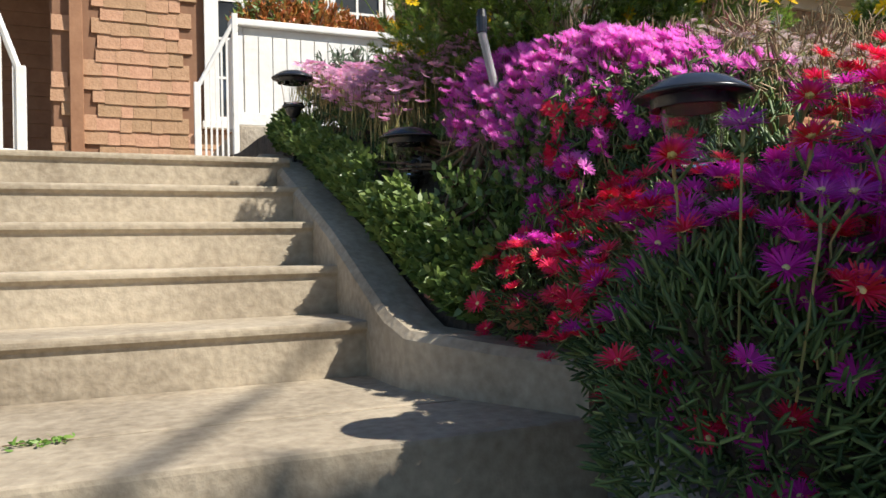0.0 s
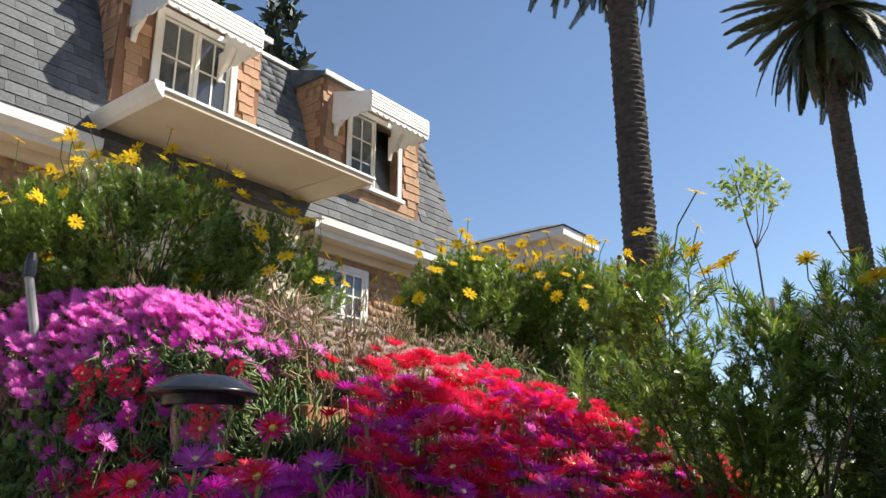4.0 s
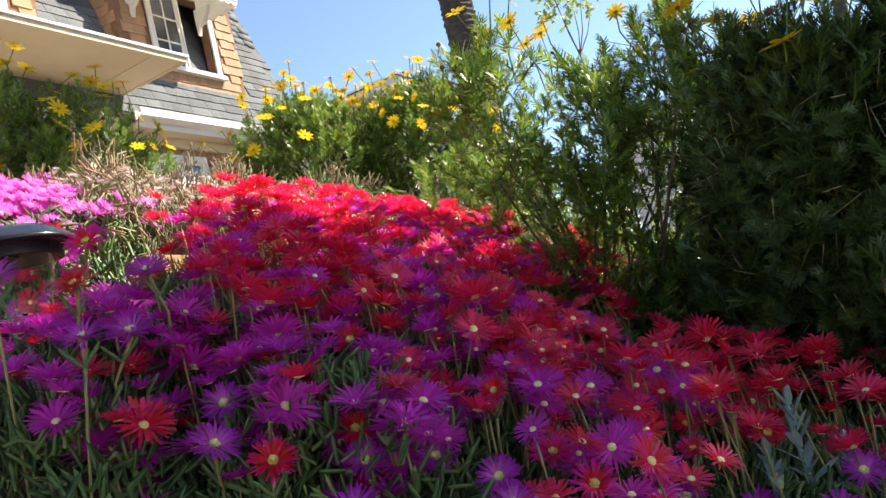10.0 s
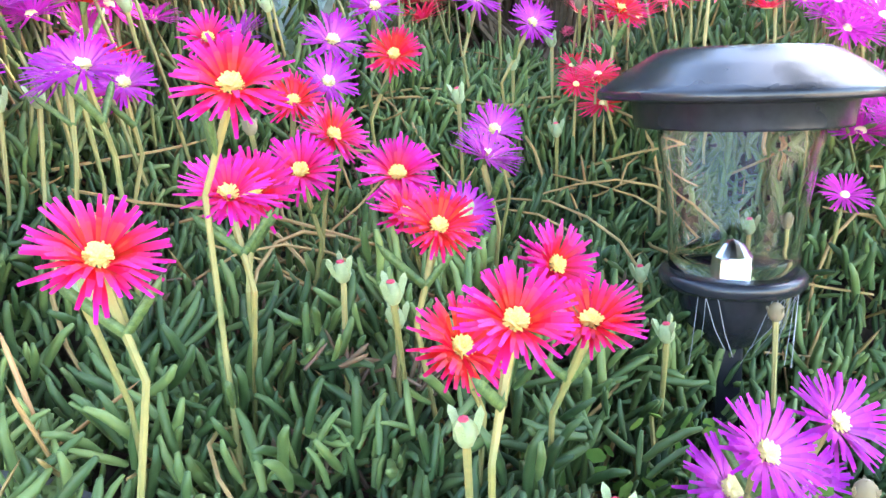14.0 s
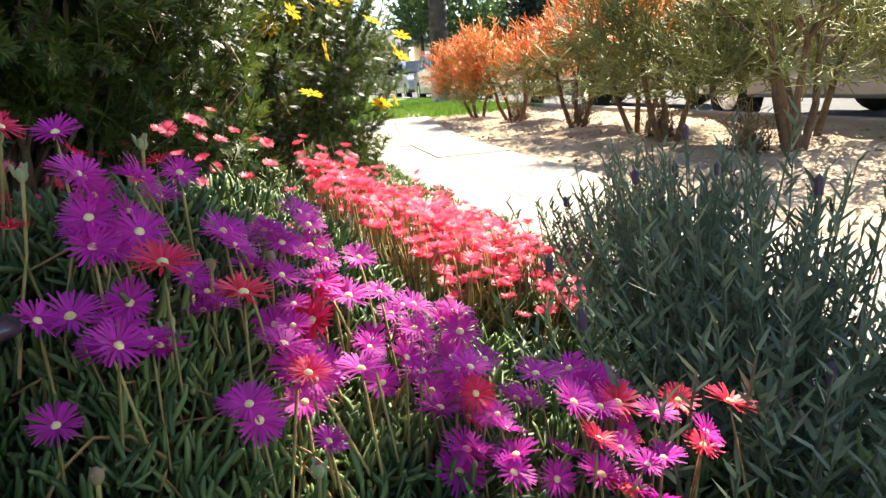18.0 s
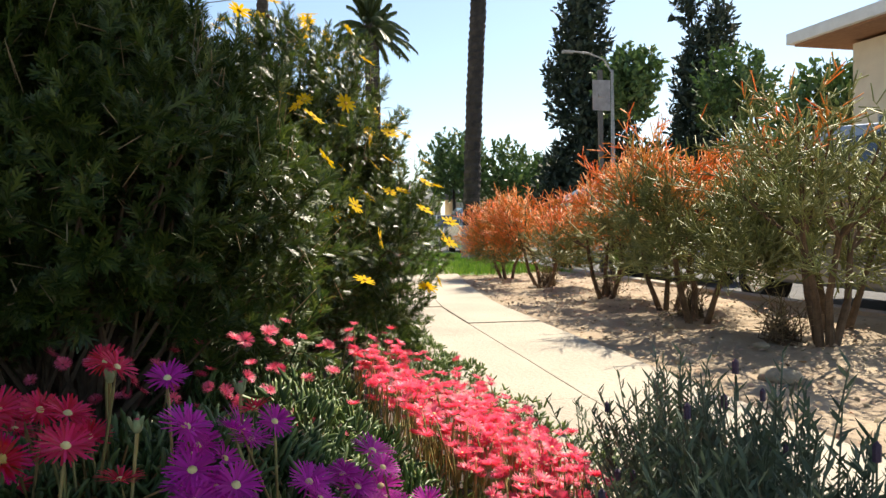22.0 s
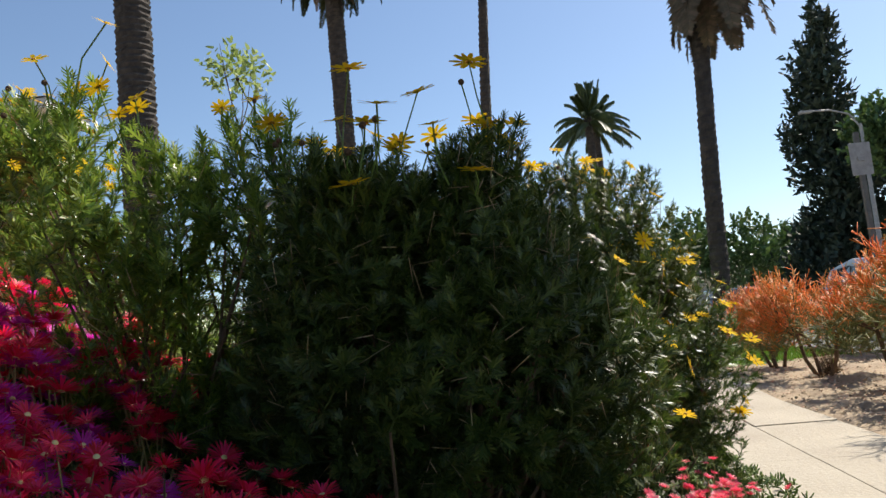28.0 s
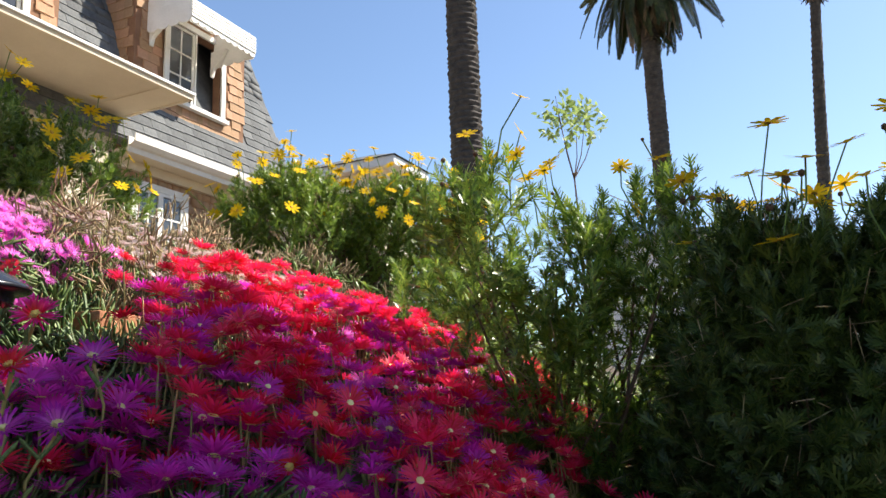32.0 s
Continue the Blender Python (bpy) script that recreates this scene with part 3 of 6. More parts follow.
def bush_flowers(blobs, ob, n, stalk, radius, zmin=0.0, upward=0.6, facing=None, spent=0.2):
    """Yellow daisies on thin stalks over a bush, each a part of it."""
    root = np.array(ob.matrix_basis.translation)
    p, d = shell(blobs, n * 5, 0.97)
    keep = d[:, 2] > zmin
    if facing is not None:
        keep &= d @ np.array(facing, float) > 0.1
    p, d = p[keep][:n], d[keep][:n]
    petals, eyes = shared("daisy_petals", DAISY, YELLOW), shared("daisy_eye", DOME, DAISYEYE)
    for a, b in zip(p, d):
        ln = stalk * rng.uniform(0.3, 1.0)
        tip = a + (b * 0.55 + np.array([0, 0, 0.8]) + rng.normal(scale=0.25, size=3)) * ln
        w = b * 0.7 + np.array([0, -0.1, upward]) + rng.normal(scale=0.4, size=3)
        m = Matrix.Translation(tip - root) @ Vector(w).to_track_quat("Z", "Y").to_matrix().to_4x4() @ Matrix.Scale(radius * rng.uniform(0.75, 1.15), 4) @ Matrix.Rotation(rng.uniform(0, 6), 4, "Z")
        seedy = rng.random() < spent
        if seedy:
            tip = a + (tip - a) * 0.65
            m.translation = Vector(tip - root)
        if seedy:
            m = m @ Matrix.Scale(0.75, 4)
        fl = new("seed_head", shared("seed_head", SEEDBALL, SEEDBROWN)) if seedy else new("flower", petals)
        fl.parent, fl.matrix_basis = ob, m
        part("stalk", tube([Vector(a - root), Vector((a + tip) / 2 - root + rng.normal(scale=0.008, size=3)), Vector(tip - root)], 0.0016, 4), DAISYLEAF, ob)
        if not seedy:
            ey = new("flower_eye", eyes)
            ey.parent = fl


SHARED = {}
PALETWIG = mat("pale_dry_twig", (0.20, 0.14, 0.07), (0.42, 0.31, 0.17), 20, 0.5, 0.1, vary=0.3, islands=True)
SEEDBROWN = mat("brown_seed_head", (0.05, 0.03, 0.018), (0.13, 0.075, 0.035), 60, 0.9, 0.4)
SEEDBALL = ([(r * math.cos(q), r * math.sin(q), z) for r, z in ((0.12, -0.1), (0.24, 0.06), (0.22, 0.24), (0.08, 0.36)) for q in np.linspace(0, 5.385, 7)], [(7 * k + i, 7 * k + (i + 1) % 7, 7 * k + 7 + (i + 1) % 7, 7 * k + 7 + i) for k in range(3) for i in range(7)] + [tuple(range(21, 28))])
DAISYEYE = mat("daisy_disc", (0.50, 0.26, 0.02), (0.68, 0.40, 0.04), 60, 0.8, 0.3)


def shared(key, shape, material, smooth=False):
    if key not in SHARED:
        me = bpy.data.meshes.new(key)
        me.from_pydata([tuple(v) for v in shape[0]], [], [tuple(f) for f in shape[1]])
        me.materials.append(material)
        if smooth:
            me.shade_smooth()
        SHARED[key] = me
    return SHARED[key]


BUSH1 = [(1.38, 2.20, 1.50, 0.42, 0.34, 0.36), (1.08, 2.38, 1.46, 0.28, 0.30, 0.29), (1.70, 2.02, 1.45, 0.28, 0.28, 0.27), (1.4, 2.5, 1.3, 0.5, 0.35, 0.3)]
BUSH2 = [(2.58, 1.74, 1.47, 0.32, 0.29, 0.26), (2.87, 1.43, 1.46, 0.32, 0.28, 0.27)]
BUSH3 = [(1.60, 0.0, 0.80, 0.25, 0.21, 0.36), (1.64, -0.20, 0.81, 0.25, 0.20, 0.37), (1.76, -0.34, 0.68, 0.23, 0.18, 0.34), (1.62, 0.12, 0.62, 0.18, 0.18, 0.22)]
BUSH5 = [(2.66, -0.52, 0.80, 0.40, 0.34, 0.48), (2.76, -0.70, 0.62, 0.34, 0.28, 0.42), (2.3, -0.42, 0.62, 0.25, 0.25, 0.35)]
BUSH4 = [(1.60, 0.56, 1.10, 0.13, 0.13, 0.24), (1.66, 0.35, 1.01, 0.15, 0.13, 0.20), (1.68, 0.17, 1.03, 0.16, 0.13, 0.23), (1.66, 0.42, 0.76, 0.22, 0.20, 0.22), (1.78, 0.28, 0.66, 0.24, 0.22, 0.20), (2.15, 0.85, 0.95, 0.33, 0.28, 0.28)]
b1 = daisy_bush(BUSH1, 2500, 0.10, DAISYLEAF, "yellow-flowered daisy bush with bright green leaves by a grey stake")
bush_flowers(BUSH1, b1, 150, 0.12, 0.030, -0.1, facing=(-0.4, -0.8, 0.6))
b2 = daisy_bush(BUSH2, 1700, 0.095, DAISYLEAF, "small rounded daisy bush below the house eaves")
bush_flowers(BUSH2, b2, 130, 0.11, 0.027, -0.1, facing=(-0.5, -0.6, 0.6))
# b3 and b5 take the darker leaf copy, their shaded sides painted in
b3 = daisy_bush(BUSH3, 2600, 0.11, SHADELEAF, "large dark green daisy bush beside the pavement", inner=0.3, stir=0.45, twigs=260)
bush_flowers(BUSH3[:2], b3, 34, 0.12, 0.035, 0.7, upward=1.6, spent=0.32)
b5 = daisy_bush(BUSH5, 2900, 0.095, SHADELEAF, "green daisy bush with many yellow flowers at the pavement")
bush_flowers(BUSH5, b5, 105, 0.06, 0.030, -0.3, facing=(-0.85, -0.35, 0.5), spent=0.1)
b4 = daisy_bush(BUSH4, 800, 0.13, DAISYLEAF, "loose sunlit daisy bush with feathery leaves", inner=0.2, rise=1.1, stir=0.35, twigs=90)
bush_flowers(BUSH4[:3], b4, 20, 0.10, 0.026, 0.5, spent=0.4)


n = 60
p = np.column_stack([rng.uniform(1.36, 1.58, n), rng.uniform(-0.52, -0.12, n), np.zeros(n)])
p[:, 2] = soil(p[:, 0], p[:, 1]) + rng.uniform(0.04, 0.20, n)
ob = thing("coral_flowers", label="coral ice plant flowers peeping out of a dark bush", category="flowers", kind="stuff")
turn = basis(rng.normal(scale=0.3, size=p.shape) + np.array([-0.3, -0.3, 0.8]), rng.uniform(0, 6, len(p)))
scatter("petals", ICEFLOWER, p, turn, rng.uniform(0.009, 0.013, len(p))[:, None], CORALPET, ob)


def mat_places(rects, n, top):
    xy = np.concatenate([np.stack([rng.uniform(x0, x1, int(n * s)), rng.uniform(y0, y1, int(n * s))], 1) for (x0, x1, y0, y1), s in rects])
    xy = xy[xy[:, 0] > np.interp(xy[:, 1], EDGE_Y, EDGE_X) - np.where((xy[:, 1] > 0.08) & (xy[:, 1] < 0.55), 0.01, 0.05)]
    hump = np.array([0.65 + 0.7 * noise.noise(Vector((a * 5, b * 5, 0))) for a, b in xy])
    return xy, hump * top


def ice_mat(name, rects, n, material, label, size=0.029, top=0.13, lean=0.45, width=0.14, template=FINGER, smooth=False):
    """A mat of finger-like leaves on the bank."""
    xy, hump = mat_places(rects, n, top)
    clump = np.repeat(rng.normal(scale=0.35, size=(len(xy) // 6 + 1, 3)), 6, 0)[: len(xy)]
    near = np.repeat(np.arange(0, len(xy), 6), 6)[: len(xy)]
    xy = xy[near] + rng.normal(scale=size * 0.3, size=xy.shape)
    z = soil(xy[:, 0], xy[:, 1]) + hump[near] * np.repeat(rng.uniform(0.1, 1.0, len(xy) // 6 + 1), 6)[: len(xy)]
    p = np.column_stack([xy, z])
    keep = clear_of_lamps(p)
    p, clump = p[keep], clump[keep]
    w = rng.normal(scale=lean, size=(len(p), 3)) + np.array([-0.1, -0.2, 0.9]) + clump
    ln = size * rng.uniform(0.55, 1.25, len(p))
    return scatter(name, template, p, basis(w, rng.uniform(0, 6.28, len(p))), np.stack([ln * width, ln * width, ln], 1), material, None, label, "ground cover", smooth=smooth)


ice_mat("plump_ice_plant_leaves", [((0.44, 1.12, -0.52, 0.36), 1.0)], 21000, ICELEAF, "plump grey-green ice plant leaves by a garden lamp", 0.030, width=0.15, lean=0.33, template=PLUMP, smooth=True)
ice_mat("ice_plant_leaves", [((0.44, 1.12, 0.36, 0.5), 0.10), ((1.1, 1.3, -0.6, 0.45), 0.12), ((0.44, 1.12, -0.62, -0.5), 0.08), ((0.6, 1.5, -0.95, -0.6), 0.12), ((0.6, 2.0, 0.45, 1.3), 0.3), ((1.0, 2.0, -0.6, 0.5), 0.24)], 60000, ICELEAF, "mat of grey-green succulent ice plant leaves", 0.031, width=0.155)
ice_mat("magenta_ice_plant_leaves", [((0.8, 1.5, 1.2, 2.2), 0.6), ((0.72, 1.3, 2.2, 3.6), 0.4)], 14000, ICELEAF, "low grey-green leaves under magenta flowers", 0.03, 0.15)
ice_mat("dry_seed_heads", [((1.15, 2.6, 1.12, 2.1), 1.0)], 12500, DRYPLANT, "brown dried stalks and seed heads on the bank", 0.042, 0.28, 0.45, 0.08)
ice_mat("bank_greenery", [((1.15, 2.6, 1.25, 2.2), 1.0)], 10000, JADELEAF, "fresh green leaves among dried stalks", 0.035, 0.17, 0.5, 0.12)
ice_mat("far_bank_greenery", [((1.9, 3.4, 0.5, 1.5), 1.0)], 9000, JADELEAF, "low green leaves behind the daisy bushes", 0.035, 0.26, 0.6, 0.16)
ice_mat("pavement_edge_weeds", [((1.5, 4.6, -1.35, -0.75), 1.0)], 6000, JADELEAF, "small green weeds along the pavement edge", 0.03, 0.06, 0.6, 0.2)


NEARFIELD = daisy_shape(24, 2, inner=0.15, width=0.055, lift=0.2, wob=0.15, seed=21)


def flower_field(name, rects, n, petal, radius, label, template=ICESIMPLE, height=0.17, eye=True, face=(0.12, -0.12, 0.95)):
    k, _ = mat_places(rects, n, 1)
    z = soil(k[:, 0], k[:, 1]) + height * rng.uniform(0.7, 1.25, len(k))
    p = np.column_stack([k, z])
    keep = clear_of_lamps(p)
    p, k, z = p[keep], k[keep], z[keep]
    w = np.array(face) + rng.normal(scale=0.24, size=(len(p), 3))
    t = basis(w, rng.uniform(0, 6.28, len(p)))
    s = radius * rng.uniform(0.75, 1.2, len(p))
    ob = thing(name, label=label, category="flowers", kind="stuff")
    scatter("petals", template, p, t, s[:, None], petal, ob)
    if eye:
        scatter("flower_eyes", DOME, p, t, s[:, None], EYE, ob)
    low = np.column_stack([k + rng.normal(scale=0.016, size=k.shape), z - height * 0.62])
    up = p - low
    scatter("stalks", FINGER, low, basis(up, rng.uniform(0, 6, len(p))), np.stack([np.full(len(p), 0.0028), np.full(len(p), 0.0028), np.linalg.norm(up, axis=1)], 1), STALK, ob)
    return ob


flower_field("red_ice_plant_flowers", [((0.95, 1.45, -0.02, 0.35), 0.16), ((0.95, 1.95, 0.35, 0.98), 0.66), ((0.70, 1.0, 0.45, 0.98), 0.14), ((1.25, 1.9, 0.95, 1.12), 0.08)], 600, REDPET, 0.027, "bright red ice plant flowers in bloom", ICEFLOWER, height=0.19)
flower_field("purple_ice_plant_flowers", [((0.62, 1.15, 0.35, 0.92), 0.66), ((1.1, 1.9, 0.4, 0.95), 0.5)], 320, PURPET, 0.026, "violet ice plant flowers with pale centres", ICEFLOWER)
flower_field("street_side_violet_flowers", [((0.84, 1.04, -0.48, -0.30), 0.34), ((0.88, 1.10, -0.64, -0.44), 0.38), ((0.82, 0.98, -0.78, -0.60), 0.28)], 130, PURPET, 0.0205, "violet ice plant flowers on the ridge above the pavement", NEARFIELD, height=0.145, face=(-0.3, -0.25, 0.8))
flower_field("street_side_red_flowers", [((0.94, 1.22, -0.30, -0.14), 0.62), ((0.86, 1.1, -0.62, -0.35), 0.2), ((0.82, 0.92, -0.82, -0.68), 0.18)], 44, REDPET, 0.021, "red ice plant flowers on the ridge above the pavement", NEARFIELD, height=0.16, face=(-0.3, -0.2, 0.85))
flower_field("middle_red_flowers", [((0.74, 1.3, 0.12, 0.55), 1.0)], 95, REDPET, 0.024, "red ice plant flowers on tall stalks among violet ones", NEARFIELD, height=0.18, face=(-0.35, -0.4, 0.85))
flower_field("middle_violet_flowers", [((0.74, 1.3, 0.15, 0.6), 1.0)], 105, PURPET, 0.024, "violet ice plant flowers on tall stalks among red ones", NEARFIELD, height=0.165, face=(-0.35, -0.4, 0.85))
flower_field("magenta_ice_plant_flowers", [((0.82, 1.16, 1.32, 2.15), 0.62), ((1.0, 1.24, 1.18, 1.75), 0.18), ((1.45, 1.95, 0.66, 1.05), 0.07)], 1050, MAGPET, 0.022, "vivid magenta ice plant flowers in the sun", ICEFLOWER, height=0.13, face=(0.2, -0.5, 0.8))
flower_field("pale_pink_ice_plant_flowers", [((0.72, 1.15, 2.15, 3.5), 1.0)], 1100, PINKPET, 0.020, "pale pink ice plant flowers by the steps", height=0.2)
flower_field("white_ice_plant_flowers", [((1.25, 1.95, 1.12, 1.6), 1.0)], 420, WHITEPET, 0.013, "whitish ice plant flowers among dry stalks", ICEFLOWER, height=0.17)
flower_field("coral_ice_plant_flowers", [((1.46, 2.05, -0.97, -0.60), 0.62), ((1.28, 1.55, -0.90, -0.70), 0.14), ((1.95, 2.4, -1.02, -0.72), 0.14), ((1.9, 2.2, 0.35, 0.75), 0.10)], 620, CORALPET, 0.016, "coral pink ice plant flowers along the pavement", ICEFLOWER, height=0.16)



def curtain(name, n, size, material, label, petal=False, eye=None):
    """Leaves or flowers hanging over the bank's near edge, from the edging up to its crest."""
    y = rng.uniform(0.24, 1.5, n)
    u = rng.random(n) ** 0.8
    x = np.interp(y, EDGE_Y, EDGE_X) - 0.03 + 0.16 * u
    z0, z1 = np.interp(y, (0.1, 0.6, 1.0, 1.25, 1.5), (0.34, 0.42, 0.46, 0.60, 0.66)), soil(x + 0.06, y) + 0.13
    p = np.column_stack([x, y, z0 + (z1 - z0) * u + rng.normal(scale=0.02, size=n)])
    p = p[clear_of_lamps(p)]
    n = len(p)
    w = np.array([-0.75, -0.45, 0.45]) + rng.normal(scale=0.45, size=(n, 3))
    t = basis(w, rng.uniform(0, 6.28, n))
    if petal:
        s = size * rng.uniform(0.75, 1.15, n)
        ob = thing(name, label=label, category="flowers", kind="stuff")
        scatter("petals", ICEFLOWER, p, t, s[:, None], material, ob)
        scatter("flower_eyes", DOME, p, t, s[:, None], EYE, ob)
        return ob
    ln = size * rng.uniform(0.6, 1.3, n)
    return scatter(name, FINGER, p - 0.03 * w, t, np.stack([ln * 0.16, ln * 0.16, ln], 1), material, None, label, "ground cover")


curtain("hanging_ice_plant_leaves", 17000, 0.030, ICELEAF, "grey-green succulent leaves hanging over the edging")
curtain("hanging_red_flowers", 170, 0.024, REDPET, "red ice plant flowers hanging over the edging", True)
curtain("hanging_purple_flowers", 150, 0.024, PURPET, "violet ice plant flowers hanging over the edging", True)

# mounds of ice plant that spill over the edging towards the steps
SPILL = [(0.81, 1.40, 0.67, 0.13, 0.15, 0.12), (0.86, 1.16, 0.67, 0.15, 0.16, 0.15), (0.80, 0.98, 0.69, 0.18, 0.20, 0.19), (0.70, 0.76, 0.62, 0.20, 0.20, 0.22), (0.58, 0.66, 0.58, 0.13, 0.15, 0.20), (0.76, 0.50, 0.55, 0.16, 0.18, 0.19)]


def spill(n):
    p, d = shell(SPILL, n, 0.75)
    keep = (d[:, 2] > -0.55) & (d @ np.array([-0.6, -0.6, 0.5]) > -0.3)
    keep &= clear_of_lamps(p)
    return p[keep], d[keep]


p, d = spill(15000)
w = d * 0.8 + rng.normal(scale=0.5, size=p.shape) + np.array([0, 0, 0.35])
ln = 0.027 * rng.uniform(0.6, 1.25, len(p))
scatter("spilling_ice_plant_leaves", FINGER, p, basis(w, rng.uniform(0, 6.28, len(p))), np.stack([ln * 0.14, ln * 0.14, ln], 1), ICELEAF, None, "grey-green ice plant leaves spilling towards the steps", "ground cover")
for nm, n, petal, label, part_of in (("spilling_red_flowers", 1150, REDPET, "red ice plant flowers spilling over the edging", (1.5, 0.55)), ("spilling_violet_flowers", 820, PURPET, "violet ice plant flowers spilling over the edging", (0.95, 0.3))):
    p, d = spill(n)
    odds = np.clip((p[:, 1] - part_of[1]) / 0.5, 0.25, 1) if petal is REDPET else np.clip((part_of[0] + 0.05 - p[:, 1]) / 0.3, 0.2, 1)
    keep = rng.random(len(p)) < odds * 0.85 * np.clip((p[:, 2] - 0.58) / 0.16, 0.04, 1)
    p, d = p[keep] + d[keep] * 0.035, d[keep]
    w = d * 0.28 + np.array([-0.08, -0.14, 0.85]) + rng.normal(scale=0.22, size=p.shape)
    turn, size = basis(w, rng.uniform(0, 6.28, len(p))), 0.025 * rng.uniform(0.75, 1.15, len(p))
    ob = thing(nm, label=label, category="flowers", kind="stuff")
    scatter("petals", ICEFLOWER, p, turn, size[:, None], petal, ob)
    scatter("flower_eyes", DOME, p, turn, size[:, None], EYE, ob)

# succulents that hang over the cheek wall
n = 11000
y = rng.uniform(1.5, 3.45, n)
u = rng.random(n)
x = np.interp(y, EDGE_Y, EDGE_X) + 0.03 - 0.09 * np.sin(math.pi * (0.15 + 0.75 * u)) * rng.uniform(0.3, 1.0, n)
zt = soil(x + 0.06, y) + 0.05
zb = np.interp(y, (1.45, 1.6, 1.86, 2.2, 2.42, 2.95, 3.42), (0.60, 0.615, 0.71, 0.85, 0.93, 1.12, 1.22)) + 0.02
p = np.column_stack([x, y, zb + (zt - zb) * u])
p = p[clear_of_lamps(p)]
n = len(p)
w = np.array([-0.7, -0.35, 0.35]) + rng.normal(scale=0.5, size=(n, 3))
ln = 0.026 * rng.uniform(0.6, 1.3, n)
scatter("cheek_wall_succulents", BLADE, p, basis(w, rng.uniform(0, 6.28, n)), np.stack([ln * 0.45, ln * 0.45, ln], 1), JADELEAF, None, "small green succulent leaves hanging over the cheek wall", "ground cover")

# greyish herb behind the pale pink flowers
shrub("grey_herb", [(1.02, 3.45, 1.50, 0.24, 0.22, 0.20), (1.28, 3.6, 1.50, 0.26, 0.22, 0.18)], 420, 9, 0.04, GREYLEAF, "twiggy grey-green herb at the foot of a white planter", "plant", width=0.22, spread=0.6)

# jade-like mound by the second lamp
shrub("succulent_mound", [(1.10, 1.95, 0.98, 0.26, 0.32, 0.24), (0.84, 1.75, 0.80, 0.18, 0.22, 0.18), (0.86, 2.18, 0.98, 0.16, 0.22, 0.16), (0.82, 1.60, 0.71, 0.11, 0.17, 0.13), (1.02, 1.60, 0.92, 0.22, 0.20, 0.18)], 3600, 10, 0.022, JADELEAF, "rounded green succulent mound beside a garden lamp", "plant", width=0.5)

# lavender at the pavement
def lavender(x, y, n, rx, ry, height, label):
    """Upright stems with pairs of narrow leaves, tallest in the middle, some ending in a small flower head."""
    ob = thing("lavender_bush", x, y, 0.07, label=label, category="bush", group="lavender by the pavement")
    u = rng.normal(scale=0.42, size=(n, 2))
    rad = np.hypot(u[:, 0], u[:, 1])
    foot = np.column_stack([u[:, 0] * rx, u[:, 1] * ry, np.zeros(n)])
    tall = height * np.clip(1.05 - 0.55 * rad, 0.35, 1) * rng.uniform(0.75, 1.2, n)
    lean = np.column_stack([u[:, 0] * rx * 0.6 + rng.normal(scale=0.035, size=n), u[:, 1] * ry * 0.6 + rng.normal(scale=0.035, size=n), tall])
    bm = bmesh.new()
    for a, b in zip(foot, lean):
        tube([Vector(a), Vector(a + b * 0.5 + rng.normal(scale=0.008, size=3)), Vector(a + b)], [0.0025, 0.002, 0.0012], 4, bm)
    tagged(part("stem_wood", bm, GREYLEAF, ob), kind="stuff")
    k = 22
    t = np.tile(np.linspace(0.25, 1.0, k), n)
    base = np.repeat(foot, k, 0) + np.repeat(lean, k, 0) * t[:, None]
    turn = np.tile(np.arange(k), n) * 1.57 + np.repeat(rng.uniform(0, 6.28, n), k) + (np.tile(np.arange(k), n) % 2) * 3.14
    w = np.column_stack([np.cos(turn), np.sin(turn), rng.uniform(0.25, 1.0, len(t)) + 0.8 * t ** 4])
    ln = 0.040 * (1.15 - 0.5 * t) * rng.uniform(0.7, 1.2, len(t))
    tagged(scatter("foliage", BLADE, base, basis(w, rng.uniform(0, 6, len(t))), np.stack([ln * 0.15, ln * 0.15, ln], 1), GREYLEAF, ob), kind="stuff")
    heads = [tuple(v) for v in (foot + lean)[::26]]
    for h in heads:
        o = new("flower_head", shared("lavender_head", ([(0.45 * math.cos(q), 0.45 * math.sin(q), z) for z in (0.0, 0.5, 0.85) for q in np.linspace(0, 5.24, 6)] + [(0, 0, 1.1), (0, 0, -0.1)], [(r * 6 + i, r * 6 + (i + 1) % 6, r * 6 + 6 + (i + 1) % 6, r * 6 + 6 + i) for r in (0, 1) for i in range(6)] + [(12 + i, 12 + (i + 1) % 6, 18) for i in range(6)]), LAVHEAD))
        o.parent, o.matrix_basis = ob, Matrix.Translation(h) @ Matrix.Diagonal((0.011, 0.011, 0.022, 1))
    return ob


LAVHEAD = mat("dull_purple_head", (0.07, 0.05, 0.08), (0.14, 0.09, 0.14), 90, 0.9, 0.4)
lavender(1.22, -1.08, 190, 0.34, 0.17, 0.37, "grey-green lavender bush with tall leafy tips by the pavement")
lavender(1.62, -1.20, 140, 0.32, 0.14, 0.32, "sparse grey-green lavender bush leaning over the pavement")
lavender(1.0, -0.93, 130, 0.26, 0.18, 0.30, "dense grey-green lavender bush beside violet flowers")


